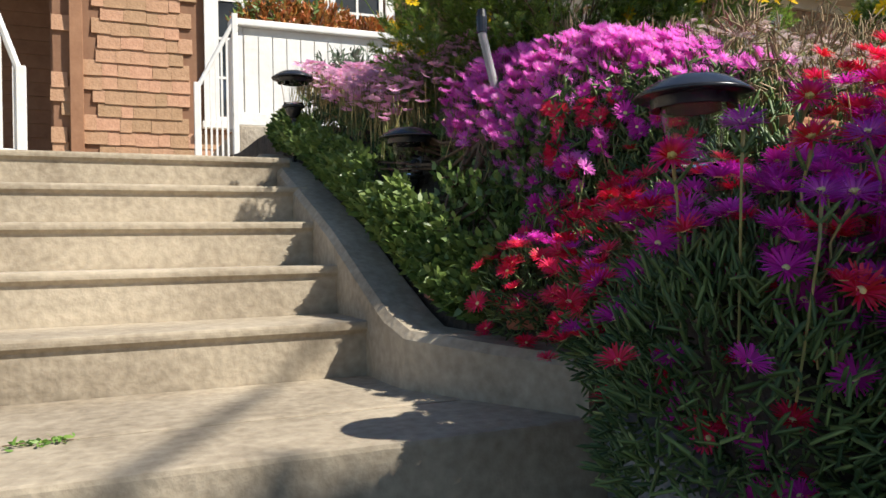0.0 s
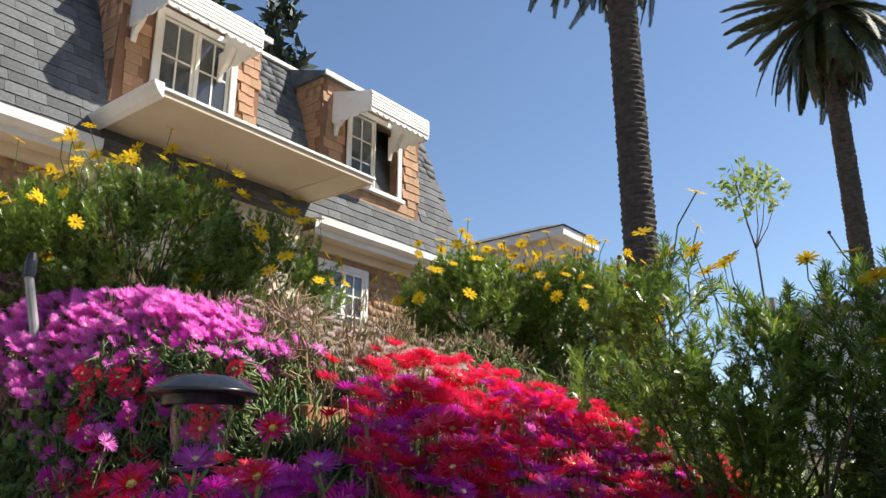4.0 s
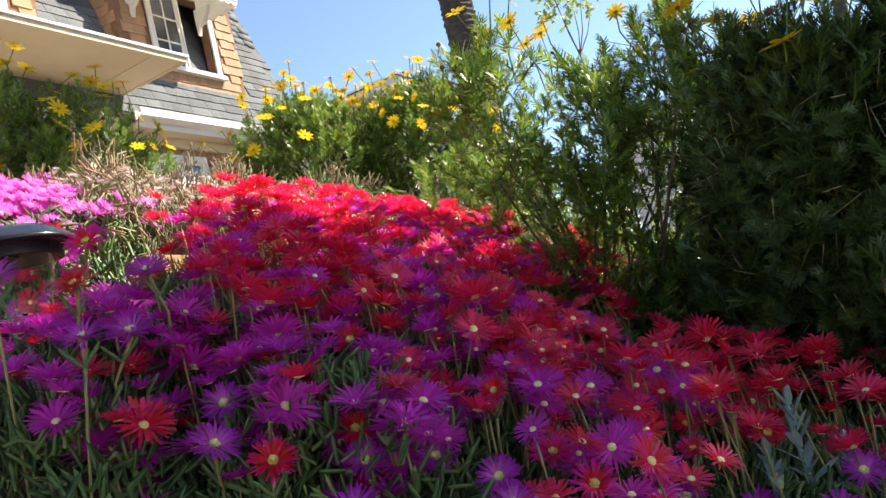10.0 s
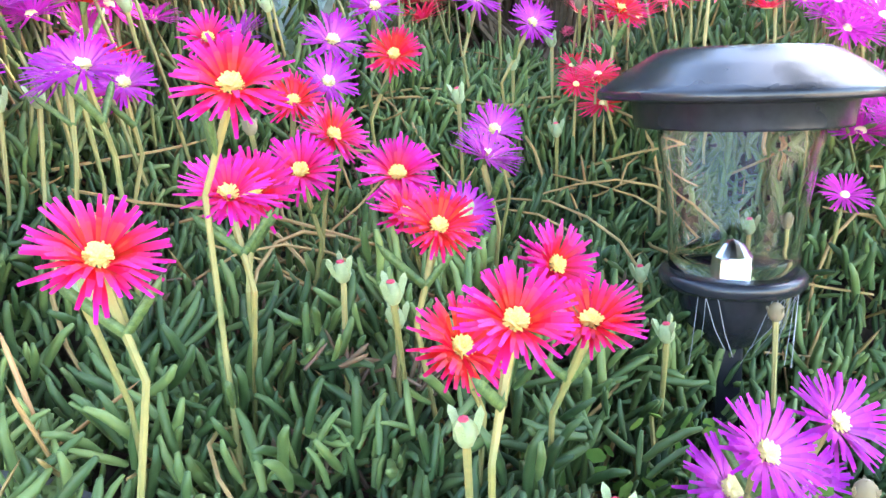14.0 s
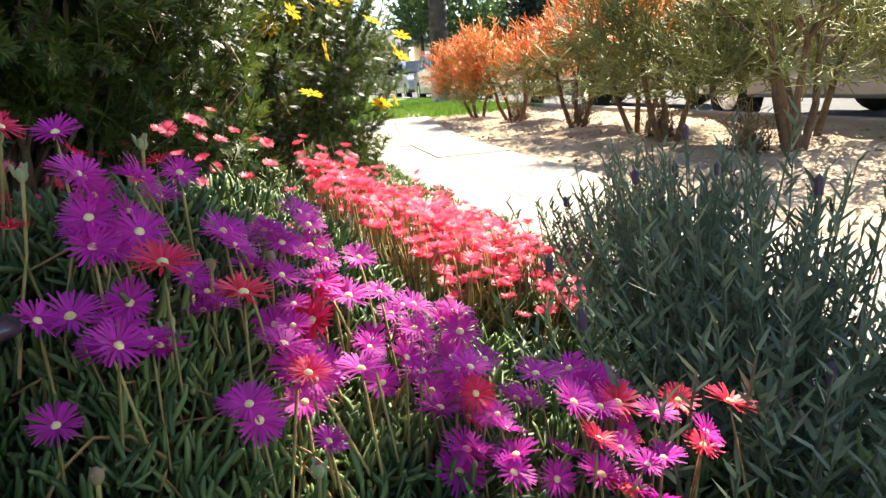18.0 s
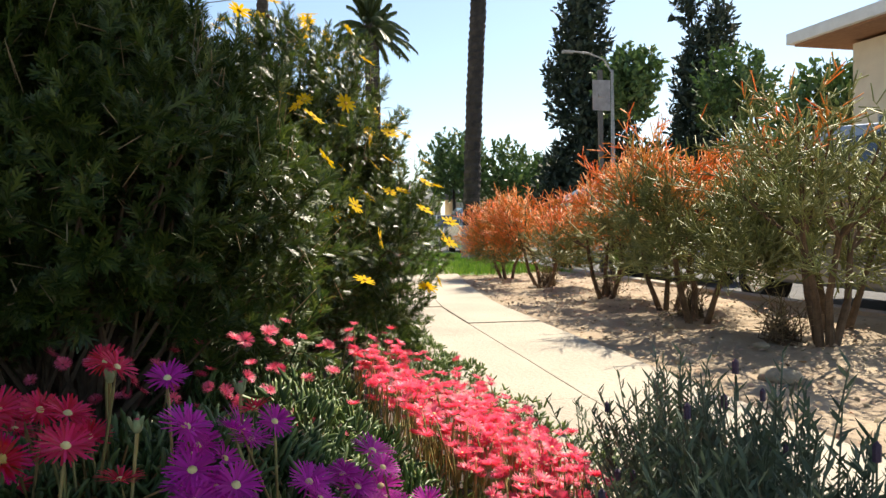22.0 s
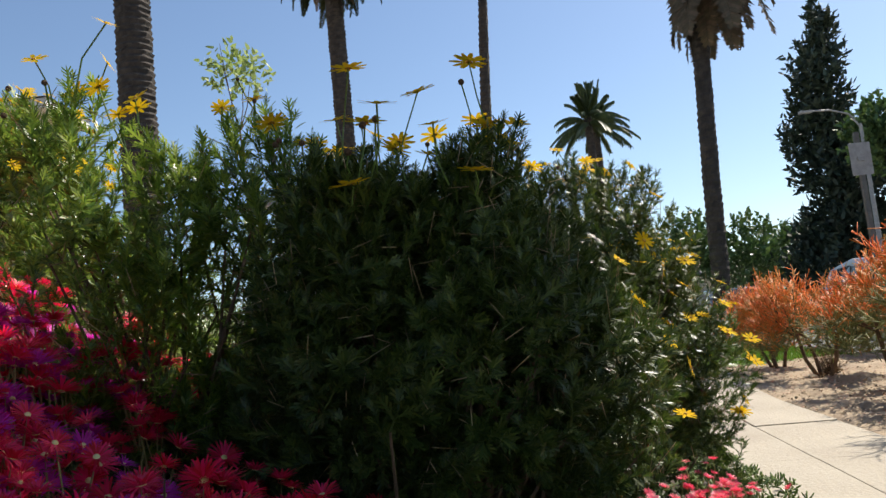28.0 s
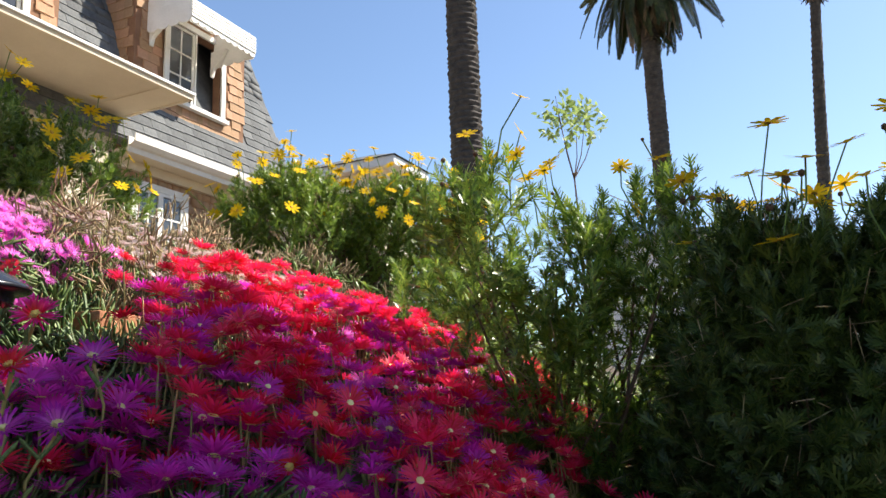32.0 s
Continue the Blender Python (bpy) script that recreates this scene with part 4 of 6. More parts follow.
def ice_flower(x, y, z, colour, r, tilt, label):
    """One nearby flower: ray petals, raised eye, cup and stalk."""
    ob = thing("ice_plant_flower", x, y, z, label=label, category="flower", group="nearby ice plant flowers")
    ob.matrix_basis = Matrix.Translation((x, y, z)) @ Vector(tilt).to_track_quat("Z", "Y").to_matrix().to_4x4() @ Matrix.Rotation(x * 91, 4, "Z")
    sc = Matrix.Scale(r, 4)
    for nm, key, shape, m in (("petals", "near_" + colour.name, NEARFLOWER, colour), ("eye", "near_eye" + colour.name, NEAREYE, EYEYEL if colour is NEARRED else EYE), ("cup", "near_cup", CUP, ICELEAF)):
        o = new(nm, shared(key, shape, m))
        o.parent, o.matrix_basis = ob, sc
    inv = ob.matrix_basis.inverted()
    foot = Vector((x + 0.02 * math.sin(x * 77), y + 0.02 + 0.01 * math.cos(y * 50), z - 0.12))
    if x < 0.5:
        foot = Vector((x + 0.17, y + 0.06, z - 0.15))
    foot.z = min(foot.z, float(soil(foot.x, foot.y)) + 0.03)
    mid = Vector((x + foot.x, y + foot.y, 2 * z - 0.09)) / 2 + Vector((0.016 * math.sin(130 * x), 0.016 * math.cos(110 * y), 0))
    part("stalk", tube([inv @ foot, inv @ mid, Vector((0, 0, -0.15 * r))], [0.0014, 0.0014, 0.0021], 6), STALK, ob)
    for k, (u, ln) in enumerate(((0.62, 0.030), (0.62, 0.026), (0.25, 0.034), (0.25, 0.03))):
        o = new("stalk_leaf", shared("stalk_leaf", ([(a * 0.15, b * 0.15, c) for a, b, c in FINGER[0]], FINGER[1]), ICELEAF, True))
        way = Vector((math.cos(x * 60 + 3.14 * k), math.sin(x * 60 + 3.14 * k), 1.1))
        o.parent, o.matrix_basis = ob, Matrix.Translation(inv @ foot.lerp(mid, u * 1.6) if u < 0.6 else inv @ mid.lerp(Vector((x, y, z)), u - 0.2)) @ (inv.to_3x3() @ way).to_track_quat("Z", "Y").to_matrix().to_4x4() @ Matrix.Scale(ln, 4)
    return ob


def two_tone(name, inner, outer, shift):
    """Petals whose colour goes over from the eye to the tips, more or less from flower to flower."""
    m = mat(name, inner, inner, 20, 0.5, 0, vary=0.2, translucent=0.42, islands=True)
    nt = m.node_tree
    n, l = nt.nodes, nt.links
    ln = n.new("ShaderNodeVectorMath")
    ln.operation = "LENGTH"
    l.new(n["Texture Coordinate"].outputs["Object"], ln.inputs[0])
    add = n.new("ShaderNodeMath")
    add.operation = "MULTIPLY_ADD"
    l.new(n.new("ShaderNodeObjectInfo").outputs["Random"], add.inputs[0])
    add.inputs[1].default_value = -shift
    l.new(ln.outputs["Value"], add.inputs[2])
    ramp = n["Color Ramp"]
    ramp.color_ramp.elements[0].position, ramp.color_ramp.elements[1].position = 0.15, 0.72
    ramp.color_ramp.elements[0].color, ramp.color_ramp.elements[1].color = (*inner, 1), (*outer, 1)
    l.new(add.outputs[0], ramp.inputs[0])
    return m


NEARRED = two_tone("red_petal_with_magenta_tip", (0.80, 0.008, 0.028), (0.80, 0.012, 0.34), 0.5)
NEARVIOLET = two_tone("violet_petal_with_pale_base", (0.74, 0.16, 0.58), (0.50, 0.009, 0.43), 0.1)
NEARFLOWER = daisy_shape(25, 3, inner=0.14, width=0.050, lift=0.17, wob=0.22, seed=11)
NEAREYE = daisy_shape(20, 3, inner=0.0, width=0.13, lift=0.32, wob=0.2, seed=12)
NEAREYE = ([(a * 0.23, b * 0.23, 0.03 + c * 0.2) for a, b, c in NEAREYE[0]], NEAREYE[1])
CUP = ([(0.16 * math.cos(k), 0.16 * math.sin(k), 0.05) for k in np.linspace(0, 5.24, 6)] + [(0.05 * math.cos(k), 0.05 * math.sin(k), -0.3) for k in np.linspace(0, 5.24, 6)], [(k, (k + 1) % 6, 6 + (k + 1) % 6, 6 + k) for k in range(6)])
REDLAB, PURLAB = "red ice plant flower with yellow centre", "violet ice plant flower with pale centre"
RED_AT = [(0.551, 0.031, 0.476), (0.636, 0.009, 0.516), (0.592, 0.126, 0.468), (0.58, 0.181, 0.506), (0.594, -0.077, 0.414), (0.658, 0.03, 0.465), (0.655, -0.065, 0.443), (0.57, -0.1, 0.435), (0.603, -0.127, 0.417), (0.581, 0.571, 0.875), (0.643, 0.627, 0.928), (0.506, 0.672, 0.869)]
VIOLET_AT = [(0.793, -0.078, 0.44), (0.658, 0.157, 0.537), (0.679, 0.096, 0.527), (0.761, -0.063, 0.415), (0.616, -0.182, 0.328), (0.676, -0.231, 0.286), (0.525, 0.597, 0.891), (0.622, 0.561, 0.825), (0.558, 0.542, 0.824), (0.68, 0.591, 0.887)]
RED_FEET = [(0.862, 0.11), (0.711, 0.04), (0.822, 0.045), (0.797, 0.016), (0.832, 0.232), (0.775, -0.026), (0.911, -0.009), (0.725, -0.115), (1.022, 0.098), (1.005, -0.183), (0.623, 0.256), (0.75, 0.025), (0.735, -0.036), (0.623, 0.422), (0.725, 0.41), (0.763, 0.385), (0.532, 0.329), (0.85, 0.273), (0.934, 0.305), (0.944, 0.356), (1.108, 0.196), (0.858, 0.491), (0.518, 0.283), (0.432, 0.203), (0.445, 0.188), (0.476, 0.173)]
VIOLET_FEET = [(0.712, 0.191), (0.781, 0.135), (0.896, 0.186), (0.751, 0.278), (0.847, -0.081), (0.911, 0.036), (0.984, 0.015), (1.049, -0.065), (0.641, 0.191), (0.855, 0.029), (0.678, -0.376), (0.628, -0.227), (0.586, -0.187), (0.999, -0.111), (0.598, 0.459), (0.651, 0.493), (0.693, 0.381), (0.752, 0.346), (0.628, 0.353), (0.574, 0.338), (0.496, 0.229), (0.774, 0.298), (0.465, 0.244), (0.446, 0.219)]
PLACED = [(*p, True) for p in RED_AT] + [(*p, False) for p in VIOLET_AT]
PLACED += [(x, y, float(soil(x, y)) + 0.165, red) for feet, red in ((RED_FEET, True), (VIOLET_FEET, False)) for x, y in feet]
for x, y, z, red in PLACED:
    toward = (-0.5 + rng.normal(scale=0.15), -0.35 + rng.normal(scale=0.15), 0.75)
    ice_flower(x, y, z, NEARRED if red else NEARVIOLET, rng.uniform(0.021, 0.0265), toward, REDLAB if red else PURLAB)
taken = [p[:2] for p in PLACED]
while len(taken) < len(PLACED) + 22:
    x, y = rng.uniform(0.72, 1.05), rng.uniform(0.1, 0.5)
    if min(math.hypot(x - a, y - b) for a, b in taken) < 0.045 or x < 0.6 + 0.2 * max(y, 0) or (x < 0.68 and y < 0.0):
        continue
    taken.append((x, y))
    red = rng.random() < 0.55
    ice_flower(x, y, float(soil(x, y)) + rng.uniform(0.13, 0.2), NEARRED if red else NEARVIOLET, rng.uniform(0.018, 0.026), (rng.normal(scale=0.4) - 0.2, rng.normal(scale=0.4) - 0.3, 0.9), REDLAB if red else PURLAB)


def flower_bud(x, y, z, dry, label):
    """A closed bud or a withered head on a stalk with two fleshy sepals."""
    ob = thing("withered_flower" if dry else "flower_bud", x, y, z, label=label, category="flower bud", group="buds among the ice plants")
    m = DRYPLANT if dry else BUDGREEN
    part("head", lathe([(0.0005, -0.008), (0.0045, -0.006), (0.0075, 0.0), (0.007, 0.006), (0.004, 0.010), (0.0005, 0.011)], 9), m, ob, smooth=True)
    if not dry:
        part("petal_tip", lathe([(0.0036, 0.009), (0.003, 0.0115), (0.0005, 0.0125)], 7), CORALPET, ob)
    for k in range(3):
        o = new("sepal", shared("sepal_dry" if dry else "sepal", ([(a * 0.3, b * 0.3, c) for a, b, c in FINGER[0]], FINGER[1]), m))
        o.parent, o.matrix_basis = ob, Matrix.Rotation(k * 2.1 + x * 50, 4, "Z") @ Matrix.Translation((0.005, 0, 0)) @ Matrix.Rotation(0.35, 4, "Y") @ Matrix.Scale(0.018 if not dry else 0.01, 4)
    ob.scale = (0.62, 0.62, 0.62)
    bend = 0.05 * math.sin(90 * x)
    part("stalk", tube([(bend, 0.03, -0.2), (bend * 0.5, 0.006, -0.09), (0, 0, -0.006)], [0.0021, 0.0020, 0.0028], 6), STALK, ob)
    return ob


BUDGREEN = mat("bud_green", (0.24, 0.30, 0.13), (0.42, 0.46, 0.24), 40, 0.5, 0, translucent=0.15)
for k in range(58):
    x, y = rng.uniform(0.52, 1.1), rng.uniform(-0.5, 0.45)
    flower_bud(x, y, float(soil(x, y)) + rng.uniform(0.12, 0.19), k % 4 == 3, "withered brown ice plant head" if k % 4 == 3 else "green ice plant bud with a red tip")

# golden shoots and withered flowers among the leaves
GOLDSTEM = mat("golden_shoot", (0.30, 0.20, 0.07), (0.46, 0.26, 0.09), 12, 0.55, 0.1, vary=0.3, islands=True)
LITTER = mat("withered_flowers", (0.12, 0.07, 0.04), (0.24, 0.14, 0.08), 30, 0.9, 0.2, vary=0.3, islands=True)
ice_mat("golden_shoots", [((0.44, 1.25, -0.6, 0.45), 0.8), ((0.6, 1.6, 0.45, 1.2), 0.2)], 900, GOLDSTEM, "golden brown shoots among succulent leaves", 0.05, 0.11, 0.7, 0.04)
for x, y in ((0.66, -0.02), (0.74, 0.10), (0.62, -0.22), (0.80, -0.14), (0.72, -0.36), (0.90, 0.02), (0.60, 0.22)):
    ice_mat("withered_flowers", [((x - 0.035, x + 0.035, y - 0.035, y + 0.035), 1.0)], 130, LITTER, "withered brown ice plant flowers", 0.02, 0.13, 0.9, 0.12)
# trailing woody stems among the leaves
RUDDY = mat("golden_trailing_stem", (0.26, 0.15, 0.05), (0.48, 0.31, 0.11), 20, 0.6, 0.1)
bm = bmesh.new()
for k in range(130):
    x, y = rng.uniform(0.68, 1.2), rng.uniform(-0.6, 0.4)
    a = rng.uniform(0, 6.28)
    pts = []
    for j in range(9):
        q = (x + 0.022 * j * math.cos(a + 0.15 * j), y + 0.022 * j * math.sin(a + 0.15 * j))
        pts.append((q[0], q[1], float(soil(*q)) + 0.055 + 0.035 * math.sin(j * 0.45 + k)))
    tube(pts, [0.0015 - 0.00008 * j for j in range(9)], 5, bm)
tagged(part("trailing_stems", bm, RUDDY), "golden brown trailing stems among succulent leaves", "stems", kind="stuff")


def leafy_weed(x, y, n, size, material, label, up=0.05):
    """A low weed: short stems with round leaves."""
    ob = thing("leafy_weed", x, y, float(soil(x, y)), label=label, category="plant", group="weeds on the bank")
    p = np.column_stack([rng.normal(scale=0.028, size=n), rng.normal(scale=0.028, size=n), 0.06 + rng.uniform(0, up, n)])
    w = rng.normal(scale=0.5, size=(n, 3)) + np.array([-0.3, -0.2, 0.9])
    oval = ([(0, 0, 0), (0.42, 0, 0.3), (0.45, 0.05, 0.65), (0, 0.1, 1), (-0.45, 0.05, 0.65), (-0.42, 0, 0.3), (0, -0.1, 0.5)], [(0, 1, 6), (1, 2, 6), (2, 3, 6), (3, 4, 6), (4, 5, 6), (5, 0, 6)])
    scatter("foliage", oval, p, basis(w, rng.uniform(0, 6, n)), (size * rng.uniform(0.6, 1.2, n))[:, None], material, ob)
    b = bmesh.new()
    for q in p[::3]:
        tube([(0, 0, 0), Vector(q) * 0.6, Vector(q)], 0.0012, 4, b)
    tagged(part("stem_wood", b, STALK, ob), kind="stuff")
    return ob


WEEDLEAF = mat("fresh_weed_leaf", (0.11, 0.22, 0.035), (0.20, 0.34, 0.07), 30, 0.5, 0, vary=0.25, translucent=0.25, islands=True)
for x, y in ((0.63, -0.13), (0.66, -0.16), (0.70, -0.31), (0.74, -0.33), (0.62, -0.20)):
    leafy_weed(x, y, 44, 0.011, WEEDLEAF, "fresh light-green weed with small round leaves")

# silvery upright plant among the flowers
LEAFLONG = ([(-0.2, 0, 0), (0.2, 0, 0), (0.5, 0.06, 0.4), (-0.5, 0.06, 0.4), (0.4, 0.05, 0.75), (-0.4, 0.05, 0.75), (0, -0.05, 1)], [(0, 1, 2, 3), (3, 2, 4, 5), (5, 4, 6)])
SILVER = mat("silvery_leaf", (0.22, 0.30, 0.27), (0.34, 0.42, 0.38), 30, 0.7, 0.1, vary=0.15, translucent=0.1, islands=True)
for x, y, h, s in ((1.03, 0.07, 0.20, 0.050), (1.00, 0.10, 0.15, 0.040), (1.07, 0.03, 0.15, 0.040)):
    ob = thing("silvery_plant", x, y, float(soil(x, y)), label="upright silvery-green plant with toothed leaves", category="plant", group="silvery plants among the flowers")
    part("stem", tube([(0, 0, 0), (0.008, 0, h * 0.5), (0, 0.005, h)], [0.004, 0.0035, 0.003], 7), SILVER, ob)
    k = 26
    t = np.linspace(0.3, 1.0, k)
    a = np.arange(k) * 2.4
    w = np.column_stack([np.cos(a), np.sin(a), 0.35 + 1.3 * t ** 3])
    ln = s * (1.15 - 0.55 * t)
    scatter("foliage", LEAFLONG, np.column_stack([np.zeros(k), np.zeros(k), h * t]), basis(w, rng.uniform(-0.3, 0.3, k)), np.stack([ln * 0.26, ln * 0.26, ln], 1), SILVER, ob)
    part("bud", lathe([(0.0005, h), (0.004, h + 0.006), (0.004, h + 0.014), (0.0005, h + 0.02)], 8), SILVER, ob)


# small sprig dropped on the landing
sprig = thing("fallen_sprig", -0.12, 1.42, LAND, label="small yellow-green sprig fallen on the concrete landing", category="sprig")
q = np.column_stack([rng.normal(scale=0.028, size=46), rng.normal(scale=0.012, size=46), rng.uniform(0.001, 0.008, 46)])
w = rng.normal(size=(46, 3)) * np.array([1, 1, 0.25]) + np.array([0, 0, 0.2])
scatter("foliage", LEAFLONG, q, basis(w, rng.uniform(0, 6, 46)), np.stack([np.full(46, 0.006), np.full(46, 0.006), rng.uniform(0.010, 0.018, 46)], 1), WEEDLEAF, sprig)
part("twig", tube([(-0.05, 0, 0.003), (0, 0.006, 0.005), (0.05, -0.004, 0.003)], 0.0012, 5), TWIG, sprig)


# ---- garden lamps ----
def garden_lamp(x, y, rim, label):
    """Solar path lamp: broad black cap, flared clear jar, ring, lens and stake. The cap's rim is at height rim."""
    ob = thing("garden_lamp", x, y, rim, label=label, category="lamp", group="solar path lamps by the steps")
    part("cap", lathe([(0.0005, 0.0235), (0.030, 0.0233), (0.044, 0.0225), (0.050, 0.0205), (0.064, 0.0125), (0.077, 0.0035), (0.0815, 0.0005), (0.0825, -0.001), (0.0825, -0.004), (0.0815, -0.005), (0.064, -0.0065), (0.0625, -0.0075), (0.0605, -0.020), (0.060, -0.0215), (0.057, -0.0215), (0.0505, -0.008), (0.0005, -0.008)], 64), BLACKPL, ob, smooth=True)
    part("jar", lathe([(0.0475, -0.012), (0.0465, -0.03), (0.043, -0.05), (0.0395, -0.075), (0.038, -0.096), (0.0378, -0.106), (0.036, -0.106), (0.0365, -0.096), (0.038, -0.075), (0.0415, -0.05), (0.045, -0.03), (0.046, -0.012), (0.0475, -0.012)], 48), GLASS, ob, smooth=True)
    part("ring", lathe([(0.0355, -0.1085), (0.042, -0.1085), (0.0435, -0.111), (0.043, -0.115), (0.040, -0.118), (0.030, -0.121), (0.0005, -0.122), (0.0005, -0.1105), (0.0355, -0.1105)], 48), BLACKPL, ob, smooth=True)
    part("collar", lathe([(0.032, -0.1195), (0.031, -0.128), (0.026, -0.142), (0.012, -0.156), (0.009, -0.158)], 24), BLACKPL, ob, smooth=True)
    part("reflector", lathe([(0.013, -0.110), (0.012, -0.100), (0.006, -0.092), (0.0005, -0.090)], 16), CHROME, ob, "small shiny reflector")
    part("stake", box(-0.008, 0.008, -0.008, 0.008, -0.33, -0.150, 0.002), BLACKPL, ob)
    return ob


for x, y, rim in LAMPS:
    gl = garden_lamp(x, y, rim, "black solar garden lamp with clear jar among flowers" if rim > 0.9 else "black solar garden lamp with cobwebs among succulent leaves")
    if rim < 0.5:
        gl.matrix_basis = gl.matrix_basis @ Matrix.Rotation(radians(4.4), 4, "X") @ Matrix.Rotation(radians(8), 4, "Y")
        r = np.random.default_rng(5)
        web = bmesh.new()
        for k in range(18):
            a = r.uniform(2.4, 5.4)
            p0 = Vector((0.04 * math.cos(a), 0.04 * math.sin(a), -0.116))
            p1 = Vector((0.03 * math.cos(a + r.uniform(-1, 1)), 0.03 * math.sin(a + r.uniform(-1, 1)), -0.145 - r.uniform(0, 0.025)))
            tube([p0, p0.lerp(p1, 0.5) + Vector((0, 0, -0.004)), p1], 0.00022, 3, web)
        part("cobweb", web, GREYMET, gl, "dusty white cobweb threads")["kind"] = "stuff"

# grey riser pipe among the flowers
pipe = thing("sprinkler_riser", 0.885, 1.86, 1.15, label="grey sprinkler riser pipe with black head", category="pipe")
part("pipe", tube([(0.075, 0, -0.1), (0, 0, 0.2)], 0.011, 12), GREYMET, pipe)
part("head", lathe([(0.0005, 0.262), (0.011, 0.26), (0.015, 0.24), (0.015, 0.2), (0.0005, 0.2)], 14), BLACKPL, pipe)

# ---- house ----
WEDGE = ([(-0.5, -1, 0), (0.5, -1, 0), (-0.5, -0.35, 1), (0.5, -0.35, 1), (-0.5, 0, 0), (0.5, 0, 0), (-0.5, 0, 1), (0.5, 0, 1)],
         [(0, 1, 3, 2), (4, 5, 1, 0), (2, 3, 7, 6), (0, 2, 6, 4), (1, 5, 7, 3)])


def tiles(name, parent, m, u0, u1, v0, v1, course, width, thick, material, single=300, holes=(), edge=None):
    """Rows of overlapping shingles on a plane: x along, z up the plane, -y outwards. The first ones are parts, the rest is joined."""
    rest, count = [], 0
    meshes = [shared(name + str(k) + str(course) + material.name, ([(a * width * f, b * thick, c * course * 1.12) for a, b, c in WEDGE[0]], WEDGE[1]), material) for k, f in enumerate((0.62, 0.8, 1.0, 1.2))]
    v, row = v0, 0
    while v < v1 - 0.02:
        u = u0 - rng.uniform(0, 0.5) * width
        top = edge(v - v0) if edge else u1
        while u < top:
            k = int(rng.integers(0, 4))
            w = width * (0.62, 0.8, 1.0, 1.2)[k]
            c = u + w / 2
            if c - w / 2 >= u0 - 0.02 and c + w / 2 <= top + 0.03 and not any(a - 0.02 < c + w * 0.4 and c - w * 0.4 < b and p < v + course * 0.7 and v + course * 0.3 < q for a, b, p, q in holes):
                place = m @ Matrix.Translation((c, rng.uniform(-0.003, 0.0), v + rng.uniform(-0.008, 0.006))) @ Matrix.Rotation(rng.normal(scale=0.008), 4, "Y") @ Matrix.Scale(0.985, 4, (1, 0, 0))
                if count < single:
                    ob = new(name, meshes[k])
                    ob.parent, ob.matrix_basis = parent, place
                else:
                    rest.append((place, w))
                count += 1
            u += w
        v += course
        row += 1
    if rest:
        p = np.array([list(r[0].translation) for r in rest])
        t = np.array([[list(x) for x in r[0].to_3x3().normalized()] for r in rest])
        s = np.array([(r[1] * 0.985, thick, course * 1.12) for r in rest])
        o = scatter(name + "_rows", WEDGE, p, t, s, material, parent)
        tagged(o, kind="stuff")


house = thing("house", label="brown shingled house with mansard roof and white trim", category="house")
FACE = pose(0, 7.03, 0)
part("wall", box(-0.44, 9.45, 7.03, 7.25, 1.0, 4.03), BACKWALL, house)
part("side_wall", box(9.25, 9.45, 7.25, 13.0, 1.0, 4.03), BACKWALL, house)
part("back_wall", box(-5.0, 9.45, 13.0, 13.2, 1.0, 4.03), BACKWALL, house)
part("porch_wall", box(-5.0, -0.44, 8.2, 8.4, 1.0, 4.03), BACKWALL, house, "brown siding in the shaded porch")
for k in range(22):
    part("siding_board", prism([(8.2, 1.15 + 0.13 * k), (8.175, 1.15 + 0.13 * k), (8.19, 1.28 + 0.13 * k), (8.2, 1.28 + 0.13 * k)], "x", -2.6, -0.47), BACKWALL, house)
part("porch_return", box(-0.46, -0.43, 7.05, 8.2, 1.0, 4.03), BACKWALL, house)
part("corner_board", box(-0.315, -0.215, 6.965, 7.03, 1.14, 3.82, 0.006), BROWNTRIM, house)
HOLES = [(0.70, 2.48, 1.88, 3.60), (6.55, 7.45, 2.55, 3.6), (3.38, 6.2, 1.0, 4.2)]
tiles("shingle", house, FACE, -0.21, 3.35, 1.15, 3.74, 0.115, 0.15, 0.022, SHINGLE, 300, HOLES)
tiles("shingle", house, FACE, 6.22, 9.42, 2.2, 3.74, 0.115, 0.15, 0.022, SHINGLE, 0, HOLES)
tiles("shingle", house, FACE, -0.43, -0.32, 1.15, 3.74, 0.115, 0.12, 0.022, SHINGLE, 60)
part("porch_back", box(3.4, 6.2, 6.93, 7.026, 1.4, 4.20), CREAM, house, "cream plaster wall under the porch roof")

# eaves
for a, b in ((-5.0, 3.39), (6.21, 9.62)):
    part("soffit", box(a, b, 6.72, 7.02, 3.79, 3.83), CREAM, house)
    part("frieze", box(a, b, 6.96, 7.02, 3.67, 3.788), CREAM, house)
    part("fascia", box(a, b, 6.70, 6.718, 3.77, 3.95, 0.004), WHITE, house)
    part("gutter", prism([(6.695, 3.83), (6.65, 3.84), (6.60, 3.88), (6.595, 3.97), (6.605, 3.97), (6.61, 3.89), (6.655, 3.852), (6.695, 3.845)], "x", a, b), WHITE, house)

